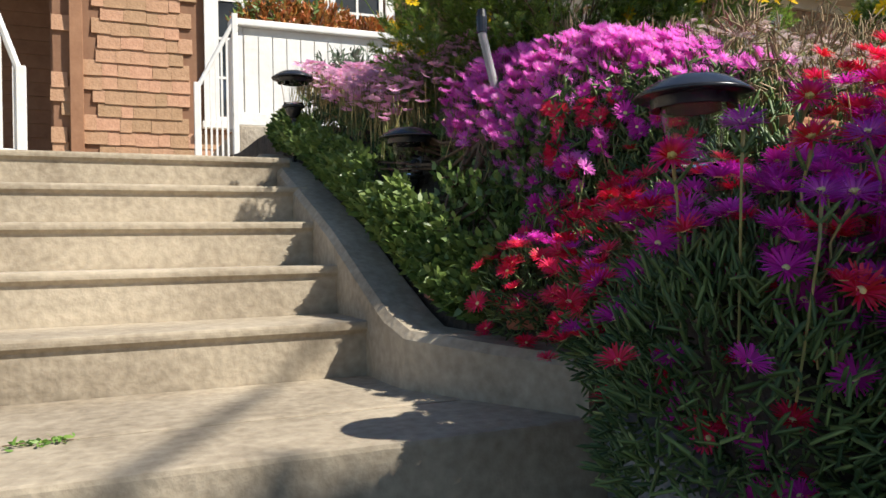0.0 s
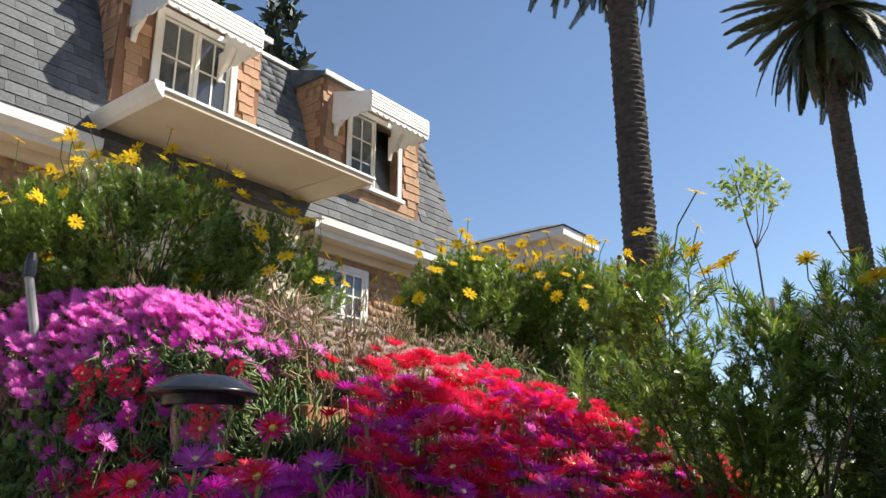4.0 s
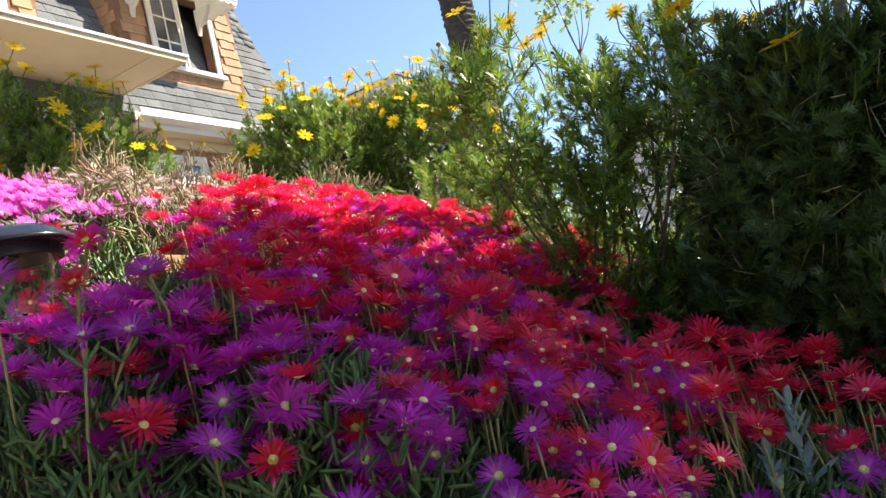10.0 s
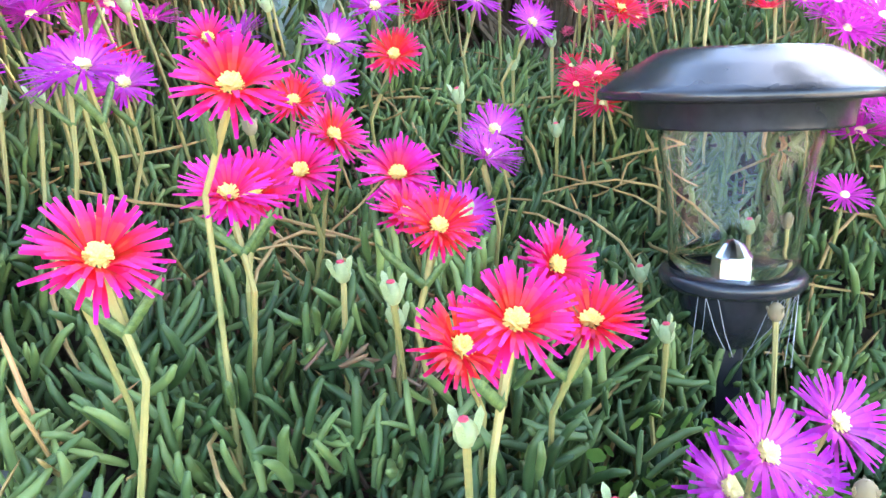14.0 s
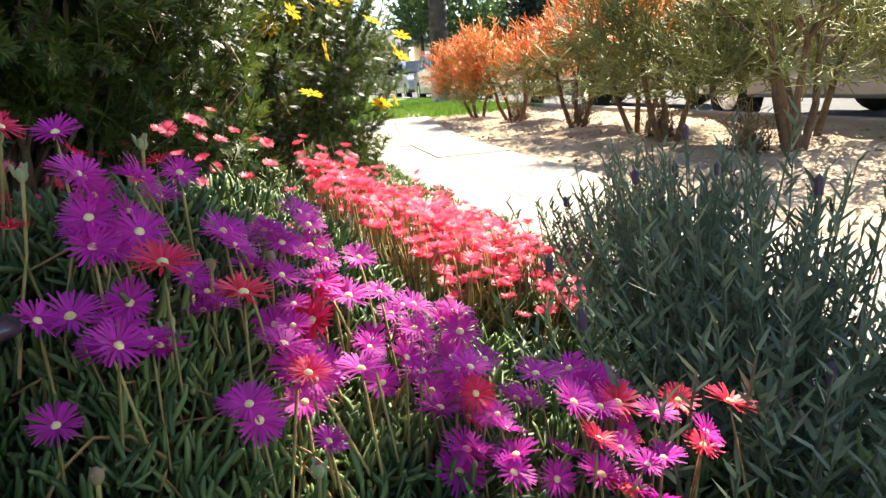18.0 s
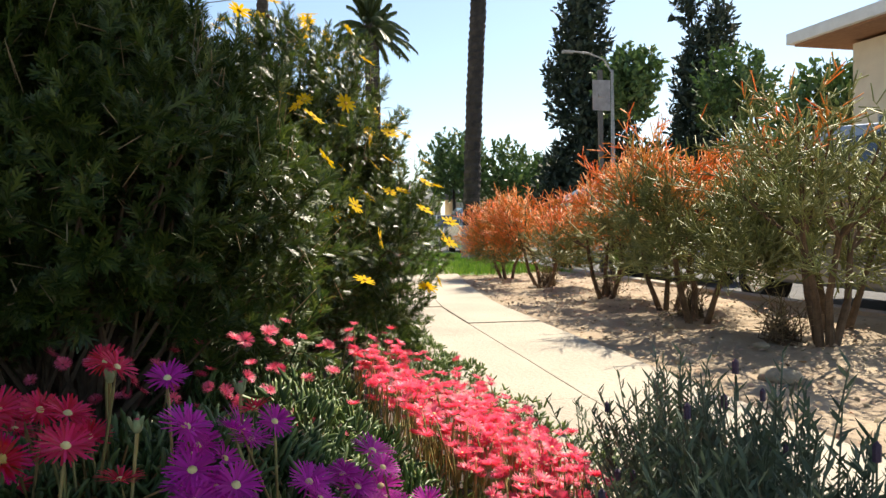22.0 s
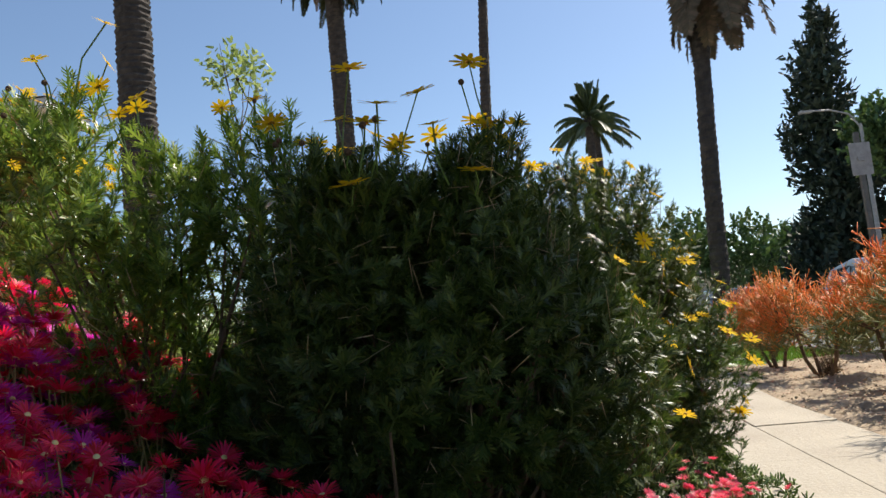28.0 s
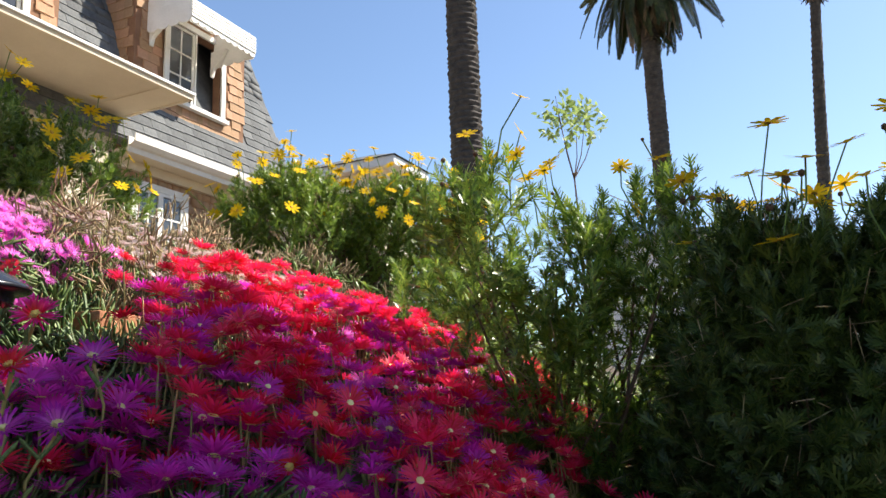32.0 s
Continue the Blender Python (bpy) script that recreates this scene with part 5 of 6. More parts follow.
# mansard
bm = bmesh.new()
lo = [bm.verts.new(p) for p in ((-5, 6.80, 3.95), (9.58, 6.80, 3.95), (9.58, 13.4, 3.95), (-5, 13.4, 3.95))]
hi = [bm.verts.new(p) for p in ((-5, 7.72, 6.48), (9.50, 7.72, 6.48), (9.50, 12.6, 6.48), (-5, 12.6, 6.48))]
bm.faces.new(hi)
for k in range(4):
    bm.faces.new((lo[k], lo[(k + 1) % 4], hi[(k + 1) % 4], hi[k]))
bm.faces.new(lo[::-1])
roof = part("mansard_roof", bm, ROOFSH, house, "grey shingled mansard roof")
SLOPE = pose(0, 6.80, 3.95, -math.degrees(math.atan2(0.92, 2.53)))
VMAX = math.hypot(0.92, 2.53)
tiles("roof_shingle", roof, SLOPE, 1.0, 9.58, 0.02, VMAX - 0.05, 0.14, 0.27, 0.02, ROOFSH, 300, [(3.66, 5.42, 0.4, 2.6), (6.58, 8.52, 0.75, 2.6)], edge=lambda v: 9.58 - 0.08 * v / VMAX)
part("roof_edging", box(-5, 9.54, 7.66, 7.80, 6.47, 6.53, 0.008), WHITE, roof)


def sash(parent, x0, x1, z0, z1, y, rows, glazed=True):
    """A casement: four rails, glazing bars and its panes."""
    w = thing("window_sash", 0, 0, 0)
    w.parent = parent
    t = 0.04
    bm = bmesh.new()
    for a, b, c, d in ((x0, x0 + t, z0, z1), (x1 - t, x1, z0, z1), (x0 + t, x1 - t, z0, z0 + t), (x0 + t, x1 - t, z1 - t, z1)):
        box(a, b, y, y + 0.04, c, d, 0.0, bm)
    xm = (x0 + x1) / 2
    box(xm - 0.011, xm + 0.011, y + 0.006, y + 0.03, z0 + t, z1 - t, 0.0, bm)
    for r in range(1, rows):
        zz = z0 + t + (z1 - z0 - 2 * t) * r / rows
        for a, b in ((x0 + t, xm - 0.011), (xm + 0.011, x1 - t)):
            box(a, b, y + 0.006, y + 0.03, zz - 0.011, zz + 0.011, 0.0, bm)
    part("sash_frame", bm, WHITE, w)
    if glazed:
        for c in range(2):
            for r in range(rows):
                a = (x0 + t, xm + 0.011)[c]
                b = (xm - 0.011, x1 - t)[c]
                zz = z0 + t + (z1 - z0 - 2 * t) * r / rows
                part("pane", box(a, b, y + 0.016, y + 0.020, zz + 0.011, zz + (z1 - z0 - 2 * t) / rows - 0.011), PANE, w)
    return w


def casing(parent, x0, x1, z0, z1, y, t=0.09):
    for a, b, c, d in ((x0 - t, x0, z0, z1 + t), (x1, x1 + t, z0, z1 + t), (x0, x1, z1, z1 + t)):
        part("casing", box(a, b, y - 0.03, y, c, d, 0.004), WHITE, parent)
    part("sill", box(x0 - t - 0.03, x1 + t + 0.03, y - 0.08, y, z0 - 0.06, z0, 0.006), WHITE, parent)


for i in range(3):
    sash(house, 0.82 + 0.525 * i, 1.325 + 0.525 * i, 1.96, 3.41, 6.975, 4)
casing(house, 0.83, 2.40, 1.95, 3.42, 7.0)
sash(house, 6.62, 7.0, 2.6, 3.5, 6.98, 3)
sash(house, 7.0, 7.38, 2.6, 3.5, 6.98, 3)
casing(house, 6.62, 7.38, 2.6, 3.5, 7.0, 0.08)


def awning(parent, x0, x1, y0, y1, zb, zt):
    """White ribbed awning with a scalloped edge: y0 at the front, y1 at the wall."""
    bm = bmesh.new()
    v = [bm.verts.new(p) for p in ((x0, y0, zb + 0.28), (x1, y0, zb + 0.28), (x1 - 0.06, y1, zt), (x0 + 0.06, y1, zt))]
    bm.faces.new(v)
    bmesh.ops.solidify(bm, geom=bm.faces[:], thickness=0.02)
    part("awning_top", bm, WHITE, parent)
    n = max(6, int((x1 - x0) / 0.115))

    def valance(length, count):
        pts = [(0, 0.29)]
        for k in range(count):
            for s in range(6):
                a = math.pi * s / 5
                pts.append((length * (k + 0.5 - 0.5 * math.cos(a)) / count, 0.0 - 0.045 * math.sin(a) + 0.03))
        return pts + [(length, 0.29)]

    bm = prism(valance(x1 - x0, n), "y", -0.008, 0.008)
    for k in range(5):
        box(0, x1 - x0, -0.022, -0.008, 0.055 + 0.046 * k, 0.085 + 0.046 * k, 0.0, bm)
    part("valance", bm, WHITE, parent).matrix_basis = Matrix.Translation((x0, y0, zb))
    for xx in (x0, x1):
        bm = prism(valance(y1 - y0, 4), "y", -0.008, 0.008)
        for k in range(5):
            box(0, y1 - y0, -0.022, -0.008, 0.055 + 0.046 * k, 0.085 + 0.046 * k, 0.0, bm)
        part("side_valance", bm, WHITE, parent).matrix_basis = Matrix.Translation((xx, y0, zb)) @ Matrix.Rotation(math.pi / 2, 4, "Z")
        part("side_panel", prism([(y0, zb + 0.28), (y1, zb + 0.28), (y1, zt)], "x", xx - 0.006, xx + 0.006), WHITE, parent)


def dormer(x0, x1, zb, zt, w, aw, open_half):
    """Shingled dormer with a two-leaf window (w: x0, x1, z0, z1) and an awning (aw: x0, x1, y0, zb, zt)."""
    d = thing("dormer", 0, 0, 0)
    d.parent = house
    a, b, c, e = w
    yf = 7.03
    for nm, q in (("cheek", (x0, a, zb, zt)), ("cheek", (b, x1, zb, zt)), ("apron", (a, b, zb, c)), ("lintel", (a, b, e, zt))):
        part(nm, box(q[0], q[1], yf, yf + 0.12, q[2], q[3]), BACKWALL, d)
    for xx in (x0, x1 - 0.1):
        part("cheek", box(xx, xx + 0.1, yf + 0.12, 8.3, zb, zt), BACKWALL, d)
    part("room_wall", box(x0 + 0.1, x1 - 0.1, 8.2, 8.3, zb, zt), mat_dark, d)
    part("roof_cap", prism([(yf - 0.1, zt), (yf - 0.1, zt + 0.05), (7.7, zt + 0.33), (8.4, zt + 0.34), (8.4, zt)], "x", x0 - 0.06, x1 + 0.06), ROOFSH, d)
    part("roof_trim", box(x0 - 0.07, x1 + 0.07, yf - 0.125, yf - 0.1, zt - 0.01, zt + 0.06), WHITE, d)
    tiles("shingle", d, pose(0, yf, 0), x0, x1, zb, zt, 0.13, 0.16, 0.022, SHINGLE, 120, [(a - 0.09, b + 0.09, c - 0.05, e + 0.09)])
    tiles("shingle", d, pose(x0, 8.3, 0, 0, 0, -90), 0.0, 8.3 - yf, zb, zt, 0.13, 0.16, 0.022, SHINGLE, 90)
    casing(d, a, b, c, e, yf - 0.02, 0.08)
    xm = (a + b) / 2
    sash(d, a, xm - 0.012, c, e, yf - 0.01, 3)
    part("mullion", box(xm - 0.011, xm + 0.011, yf - 0.03, yf + 0.04, c, e), WHITE, d)
    if not open_half:
        sash(d, xm + 0.012, b, c, e, yf - 0.01, 3)
    awning(d, aw[0], aw[1], aw[2], yf - 0.02, aw[3], aw[4])
    for xx in (aw[0] + 0.05, aw[1] - 0.05):
        part("bracket", prism([(yf - 0.03, aw[3] + 0.2), (yf - 0.30, aw[3] + 0.2), (yf - 0.18, aw[3] + 0.02), (yf - 0.08, aw[3] - 0.05), (yf - 0.05, aw[3] - 0.16), (yf - 0.03, aw[3] - 0.16)], "x", xx - 0.03, xx + 0.03, 0.006), WHITE, d)


mat_dark = mat("dark_room", (0.02, 0.018, 0.015), (0.035, 0.03, 0.025), 2, 0.9)
dormer(3.60, 5.46, 4.2, 6.15, (4.07, 5.01, 4.50, 5.86), (3.70, 4.90, 6.30, 5.50, 6.0), False)
dormer(6.52, 8.56, 4.50, 6.15, (7.06, 8.04, 4.80, 5.86), (6.70, 7.90, 6.30, 5.51, 6.0), True)

# flat porch roof
porch = thing("porch_roof", 0, 0, 0)
porch.parent = house
part("deck", box(3.50, 6.22, 5.85, 7.02, 4.225, 4.27), CREAM, porch)
for q in ((3.46, 6.26, 5.80, 5.85), (3.46, 3.50, 5.852, 6.98), (6.222, 6.26, 5.852, 6.98)):
    part("fascia", box(*q, 4.20, 4.275, 0.006), CREAM, porch)
part("crown_moulding", prism([(3.456, 4.16), (3.41, 4.20), (3.36, 4.27), (3.35, 4.31), (3.456, 4.31)], "y", 5.76, 6.98), WHITE, porch)
part("drip_edge", box(3.40, 6.28, 5.775, 5.798, 4.255, 4.285, 0.004), WHITE, porch)
for x0, x1 in ((3.50, 3.86), (5.84, 6.22)):
    part("soffit_panel", box(x0, x1, 5.852, 6.92, 4.213, 4.2235), CREAM, porch)

# porch with planter and rails
tagged(part("porch_base", box(0.72, 3.35, 4.96, 7.0, 1.1, 1.60, 0.01), CONCRETE), "raised concrete porch before the windows", "porch", kind="structure")
planter = thing("planter_box", 0, 0, 0, label="white wooden planter box on the porch edge", category="planter")
part("panel", box(0.76, 1.95, 5.0, 5.04, 1.62, 2.22), WHITE, planter)
for k in range(13):
    part("board", box(0.765 + 0.09 * k, 0.85 + 0.09 * k, 4.985, 4.9995, 1.66, 2.17, 0.003), WHITE, planter)
part("back_panel", box(0.76, 1.95, 5.36, 5.40, 1.60, 2.2), WHITE, planter)
part("end_panel", box(0.72, 0.757, 4.99, 5.40, 1.62, 2.22), WHITE, planter)
part("top_rail", box(0.68, 1.98, 4.95, 5.09, 2.222, 2.265, 0.008), WHITE, planter)
part("base_board", box(0.70, 1.97, 4.965, 4.984, 1.60, 1.68, 0.004), WHITE, planter)
part("bottom", box(0.76, 1.95, 5.04, 5.36, 1.60, 1.63), WHITE, planter)
part("earth", box(0.762, 1.948, 5.042, 5.358, 1.64, 2.12), SOIL, planter)
RUST = mat("rust_orange_leaf", (0.30, 0.10, 0.02), (0.52, 0.22, 0.05), 6, 0.5, 0, vary=0.35, translucent=0.2, islands=True)
shrub("planter_greenery", [(0.92, 5.2, 2.34, 0.22, 0.14, 0.16), (1.2, 5.22, 2.36, 0.3, 0.14, 0.13)], 120, 7, 0.05, JADELEAF, "sparse green sprigs among rust-coloured succulents", "plant", width=0.3, root=(1.1, 5.2, 2.12), spread=0.9)
shrub("planter_succulents", [(0.98, 5.2, 2.30, 0.26, 0.15, 0.15), (1.30, 5.2, 2.31, 0.28, 0.16, 0.15), (1.66, 5.2, 2.28, 0.30, 0.16, 0.13)], 950, 9, 0.042, RUST, "rust-orange succulents filling a white planter box", "plant", width=0.3, root=(1.3, 5.2, 2.12))
yb = [(1.82, 5.05, 2.22, 0.10, 0.10, 0.14)]
shrub("yellow_flower_spike", yb, 160, 8, 0.03, YELLOW, "yellow flowers hanging at the planter's end", "flowers", width=0.35, root=(1.82, 5.1, 2.12))


def railing(name, x0, z0, x1, z1, foot0, foot1, y, n, label, newel=True):
    r = thing(name, x0, y, foot0, label=label, category="railing")
    part("top_rail", tube([(0, 0, z0 - foot0), (x1 - x0, 0, z1 - foot0)], 0.014, 8), WHITE, r)
    part("bottom_rail", tube([(0, 0, 0.07), (x1 - x0, 0, foot1 - foot0 + 0.07)], 0.010, 8), WHITE, r)
    for k in range(n):
        u = (k + 0.5) / n
        part("bar", box((x1 - x0) * u - 0.006, (x1 - x0) * u + 0.006, -0.006, 0.006, (foot1 - foot0) * u + 0.07, z0 - foot0 + (z1 - z0) * u), WHITE, r)
    for u in (0, 1):
        part("post", box((x1 - x0) * u - 0.017, (x1 - x0) * u + 0.017, -0.017, 0.017, (foot1 - foot0) * u, z0 - foot0 + (z1 - z0) * u + 0.04, 0.003), WHITE, r)
    return r


railing("white_railing", 0.47, 1.80, 0.70, 2.24, 1.14, 1.14, 4.93, 7, "white metal stair rail beside the planter box")
railing("white_railing", -0.33, 1.50, -0.62, 2.35, 1.136, 1.136, 3.47, 6, "white metal railing at the top of the steps")


# ---- palms ----
def frond_mesh(name, length, droop, leaflets, leaf, material, hang=0.3, seed=0):
    """A feather leaf: a bending midrib along +x with two rows of leaflets."""
    r = np.random.default_rng(seed)
    bm = bmesh.new()
    def rib(u):
        return Vector((length * (u - 0.12 * droop * u * u), 0, length * (0.10 * u - droop * 0.55 * u * u)))
    tube([rib(k / 7) for k in range(8)], [0.035 * (1 - k / 9) for k in range(8)], 4, bm)
    for k in range(leaflets):
        u = 0.14 + 0.86 * k / leaflets
        p = rib(u)
        t = (rib(min(u + 0.02, 1.02)) - rib(u - 0.02)).normalized()
        ln = leaf * math.sin(math.pi * min(0.25 + 0.72 * u, 0.97)) ** 0.7 * r.uniform(0.85, 1.1)
        for s in (-1, 1):
            out = (t * 0.55 + Vector((0, s, 0)) * 0.85 + Vector((0, 0, 0.25 - hang + r.uniform(-0.12, 0.12)))).normalized()
            side = t * (0.018 + leaf * 0.035) * 1.25
            m = p + out * ln * 0.55
            e = p + out * ln + Vector((0, 0, -hang * ln * 0.6))
            a, b, c, d, f = (bm.verts.new(q) for q in (p - side * 0.5, p + side * 0.5, m + side, m - side, e))
            bm.faces.new((a, b, c, d))
            bm.faces.new((d, c, f))
    me = bpy.data.meshes.new(name)
    bm.to_mesh(me)
    bm.free()
    me.materials.append(material)
    return me


def trunk_with_scars(height, r0, r1, ring, lean=(0, 0)):
    """A palm trunk with rows of cut leaf bases."""
    bm = bmesh.new()
    n, rows = 14, int(height / ring)
    rings = []
    for j in range(rows + 1):
        h = height * j / rows
        r = r0 + (r1 - r0) * j / rows
        for dz, f in ((0.0, 1.0), (ring * 0.55, 1.10)):
            rings.append([bm.verts.new((lean[0] * (h / height) ** 1.5 + r * f * (1 + 0.05 * math.sin(3.1 * k + 2.3 * j)) * math.cos(2 * math.pi * (k + 0.5 * (j % 2)) / n), lean[1] * (h / height) ** 1.5 + r * f * (1 + 0.05 * math.sin(3.1 * k + 2.3 * j)) * math.sin(2 * math.pi * (k + 0.5 * (j % 2)) / n), h + dz)) for k in range(n)])
    for lo, hi in zip(rings, rings[1:]):
        for k in range(n):
            bm.faces.new((lo[k], lo[(k + 1) % n], hi[(k + 1) % n], hi[k]))
    return bm


def feather_palm(x, y, z0, z1, radius, r0, fronds, label, seed, dead=0.25, droop=1.0, hang=0.3, leaf=0.42, lean=(0, 0), skirt=0):
    t = thing("palm_tree", x, y, z0, label=label, category="palm tree")
    h = z1 - z0
    part("trunk", trunk_with_scars(h + 0.3, r0, r0 * 0.82, 0.16, lean), BARK, t)
    part("leaf_base_knob", lathe([(r0 * 0.8, -1.1), (r0 * 1.5, -0.5), (r0 * 1.6, 0.1), (r0 * 1.1, 0.6), (0.02, 0.8)], 16), BARK, t).location = (lean[0], lean[1], h)
    green = [frond_mesh("frond", radius, d * droop, 66, leaf, PALMLEAF, hang, k) for k, d in enumerate((0.35, 0.75, 1.15))]
    brown = frond_mesh("dead_frond", radius * 0.85, 1.1 * droop, 56, leaf * 0.8, PALMDEAD, hang + 0.3, 9)
    r = np.random.default_rng(seed)
    for k in range(fronds):
        u = (k + 0.5) / fronds
        pitch = 82 - 162 * u ** 0.8 + r.uniform(-7, 7)
        old = u > 1 - dead and r.random() < 0.8
        o = new("frond", brown if old else green[0 if pitch > 45 else 1 if pitch > 5 else 2])
        o.parent = t
        o.matrix_basis = Matrix.Translation((lean[0], lean[1], h + 0.3 - 0.5 * u)) @ Matrix.Rotation(k * 2.39996 + r.uniform(-0.2, 0.2), 4, "Z") @ Matrix.Rotation(-radians(pitch), 4, "Y") @ Matrix.Rotation(r.uniform(-0.4, 0.4), 4, "X") @ Matrix.Scale(r.uniform(0.88, 1.06), 4)
    for k in range(skirt):
        o = new("hanging_frond", brown if k % 3 else green[2])
        o.parent = t
        o.matrix_basis = Matrix.Translation((lean[0], lean[1], h - 0.2 - 0.03 * k % 0.7)) @ Matrix.Rotation(k * 2.39996, 4, "Z") @ Matrix.Rotation(radians(r.uniform(32, 60)), 4, "Y") @ Matrix.Rotation(r.uniform(-0.5, 0.5), 4, "X") @ Matrix.Scale(r.uniform(0.72, 0.95), 4)
    return t


feather_palm(18.5, 7.72, -0.16, 18.5, 4.4, 0.45, 165, "tall date palm with thick scarred trunk and full crown", 3, 0.35, skirt=46)
feather_palm(29.7, 4.32, -0.16, 18.2, 4.0, 0.38, 110, "tall date palm with golden lower fronds", 4, 0.3, skirt=40)
def weeping_frond(name, length, rise, fall, leaf, material, seed, broad=0.022):
    """An arching feather leaf whose long leaflets hang straight down."""
    r = np.random.default_rng(seed)
    bm = bmesh.new()
    e = radians(rise)
    def rib(u):
        return Vector((length * math.cos(e) * u * (1 - 0.14 * u), 0.12 * length * u * u * (seed % 3 - 1), length * (math.sin(e) * u - fall * u * u)))
    tube([rib(k / 9) for k in range(10)], [0.032 * (1 - k / 11) for k in range(10)], 4, bm)
    for k in range(84):
        u = 0.16 + 0.84 * k / 84
        q = rib(u)
        t = (rib(u + 0.01) - rib(u - 0.01)).normalized()
        ln = leaf * (1.1 - 0.55 * u) * r.uniform(0.75, 1.15)
        for s in (-1, 1):
            out = t * r.uniform(0.25, 0.6) + Vector((0, s * r.uniform(0.35, 0.75), 0.1))
            m = q + out * ln * 0.45
            tip = m + out * ln * 0.18 + Vector((0, 0, -ln * r.uniform(0.5, 0.8)))
            w = t * broad
            v1, v2, v3, v4, v5 = (bm.verts.new(c) for c in (q - w * 0.5, q + w * 0.5, m + w, m - w, tip))
            bm.faces.new((v1, v2, v3, v4))
            bm.faces.new((v4, v3, v5))
    me = bpy.data.meshes.new(name)
    bm.to_mesh(me)
    bm.free()
    me.materials.append(material)
    return me


ARCHLEAF = mat("arching_palm_frond", (0.045, 0.075, 0.025), (0.10, 0.13, 0.05), 2, 0.5, 0, spec=0.35, vary=0.3, translucent=0.2, islands=True)
QUEEN_LEAN = (0, -0.95)
queen_palm = thing("palm_tree", 17.3, -5.47, -0.16, label="slender queen palm with pale base and drooping fronds", category="palm tree")
part("trunk", trunk_with_scars(14.2, 0.19, 0.155, 0.16, QUEEN_LEAN), BARK, queen_palm)
part("crown_shaft", lathe([(0.16, -0.4), (0.22, 0.0), (0.17, 0.7), (0.02, 1.1)], 12), PALMLEAF, queen_palm).location = (0, QUEEN_LEAN[1] * 0.96, 13.8)
arches = [weeping_frond("frond", 4.1, e, g, 1.25, ARCHLEAF, 40 + k) for k, (e, g) in enumerate(((78, 1.05), (62, 1.15), (45, 1.2), (28, 1.1), (8, 0.85)))]
r = np.random.default_rng(6)
for k in range(40):
    o = new("frond", arches[min(4, k // 8)])
    o.parent = queen_palm
    o.matrix_basis = Matrix.Translation((0, QUEEN_LEAN[1], 14.4 - 0.02 * k)) @ Matrix.Rotation(k * 2.39996 + r.uniform(-0.2, 0.2), 4, "Z") @ Matrix.Rotation(r.uniform(-0.15, 0.15), 4, "X") @ Matrix.Scale(r.uniform(0.85, 1.05), 4)
withered = frond_mesh("dead_frond", 4.4, 0.12, 60, 0.6, PALMDEAD, 0.1, 49)
for k in range(26):
    o = new("dead_frond", withered)
    o.parent = queen_palm
    o.matrix_basis = Matrix.Translation((0, QUEEN_LEAN[1] * 0.7, 11.0)) @ Matrix.Rotation(k * 2.39996, 4, "Z") @ Matrix.Rotation(radians(r.uniform(70, 86)), 4, "Y") @ Matrix.Scale(r.uniform(0.7, 1.05), 4)
part("pale_trunk_base", lathe([(0.25, 0.0), (0.225, 0.5), (0.215, 1.0)], 16), GREYMET, queen_palm, "pale grey painted trunk base")
small = [weeping_frond("frond", 3.0, e, g, 0.55, ARCHLEAF, 60 + k, 0.05) for k, (e, g) in enumerate(((82, 0.22), (58, 0.40), (32, 0.55), (2, 0.45)))]
for x, y, top, size, label in ((46.5, -8.0, 13.4, 1.0, "far small palm with arching fronds"), (57.0, -10.27, 15.9, 1.25, "distant date palm above the bushes")):
    far_palm = thing("palm_tree", x, y, -0.16, label=label, category="palm tree")
    part("trunk", trunk_with_scars(top, 0.3, 0.22, 0.2), BARK, far_palm)
    for k in range(34):
        o = new("frond", small[min(3, k // 8)])
        o.parent = far_palm
        o.matrix_basis = Matrix.Translation((0, 0, top + 0.1 - 0.015 * k)) @ Matrix.Rotation(k * 2.39996 + r.uniform(-0.2, 0.2), 4, "Z") @ Matrix.Scale(size * r.uniform(0.85, 1.05), 4)


def fan_mesh(name, radius, rays, material, seed):
    r = np.random.default_rng(seed)
    bm = bmesh.new()
    tube([(0, 0, 0), (radius * 0.5, 0, 0.04), (radius * 0.9, 0, 0)], 0.02, 4, bm)
    c = Vector((radius * 0.9, 0, 0))
    for k in range(rays):
        a = radians(-125 + 250 * k / (rays - 1))
        d = Vector((math.cos(a), math.sin(a), 0))
        s = Vector((-d.y, d.x, 0)) * 0.07
        m = c + d * radius * 0.55 + Vector((0, 0, -0.03))
        e = c + d * radius * r.uniform(0.85, 1.0) + Vector((0, 0, -radius * r.uniform(0.25, 0.45)))
        a1, b1, c1, d1, e1 = (bm.verts.new(q) for q in (c - s * 0.2, c + s * 0.2, m + s, m - s, e))
        bm.faces.new((a1, b1, c1, d1))
        bm.faces.new((d1, c1, e1))
    me = bpy.data.meshes.new(name)
    bm.to_mesh(me)
    bm.free()
    me.materials.append(material)
    return me


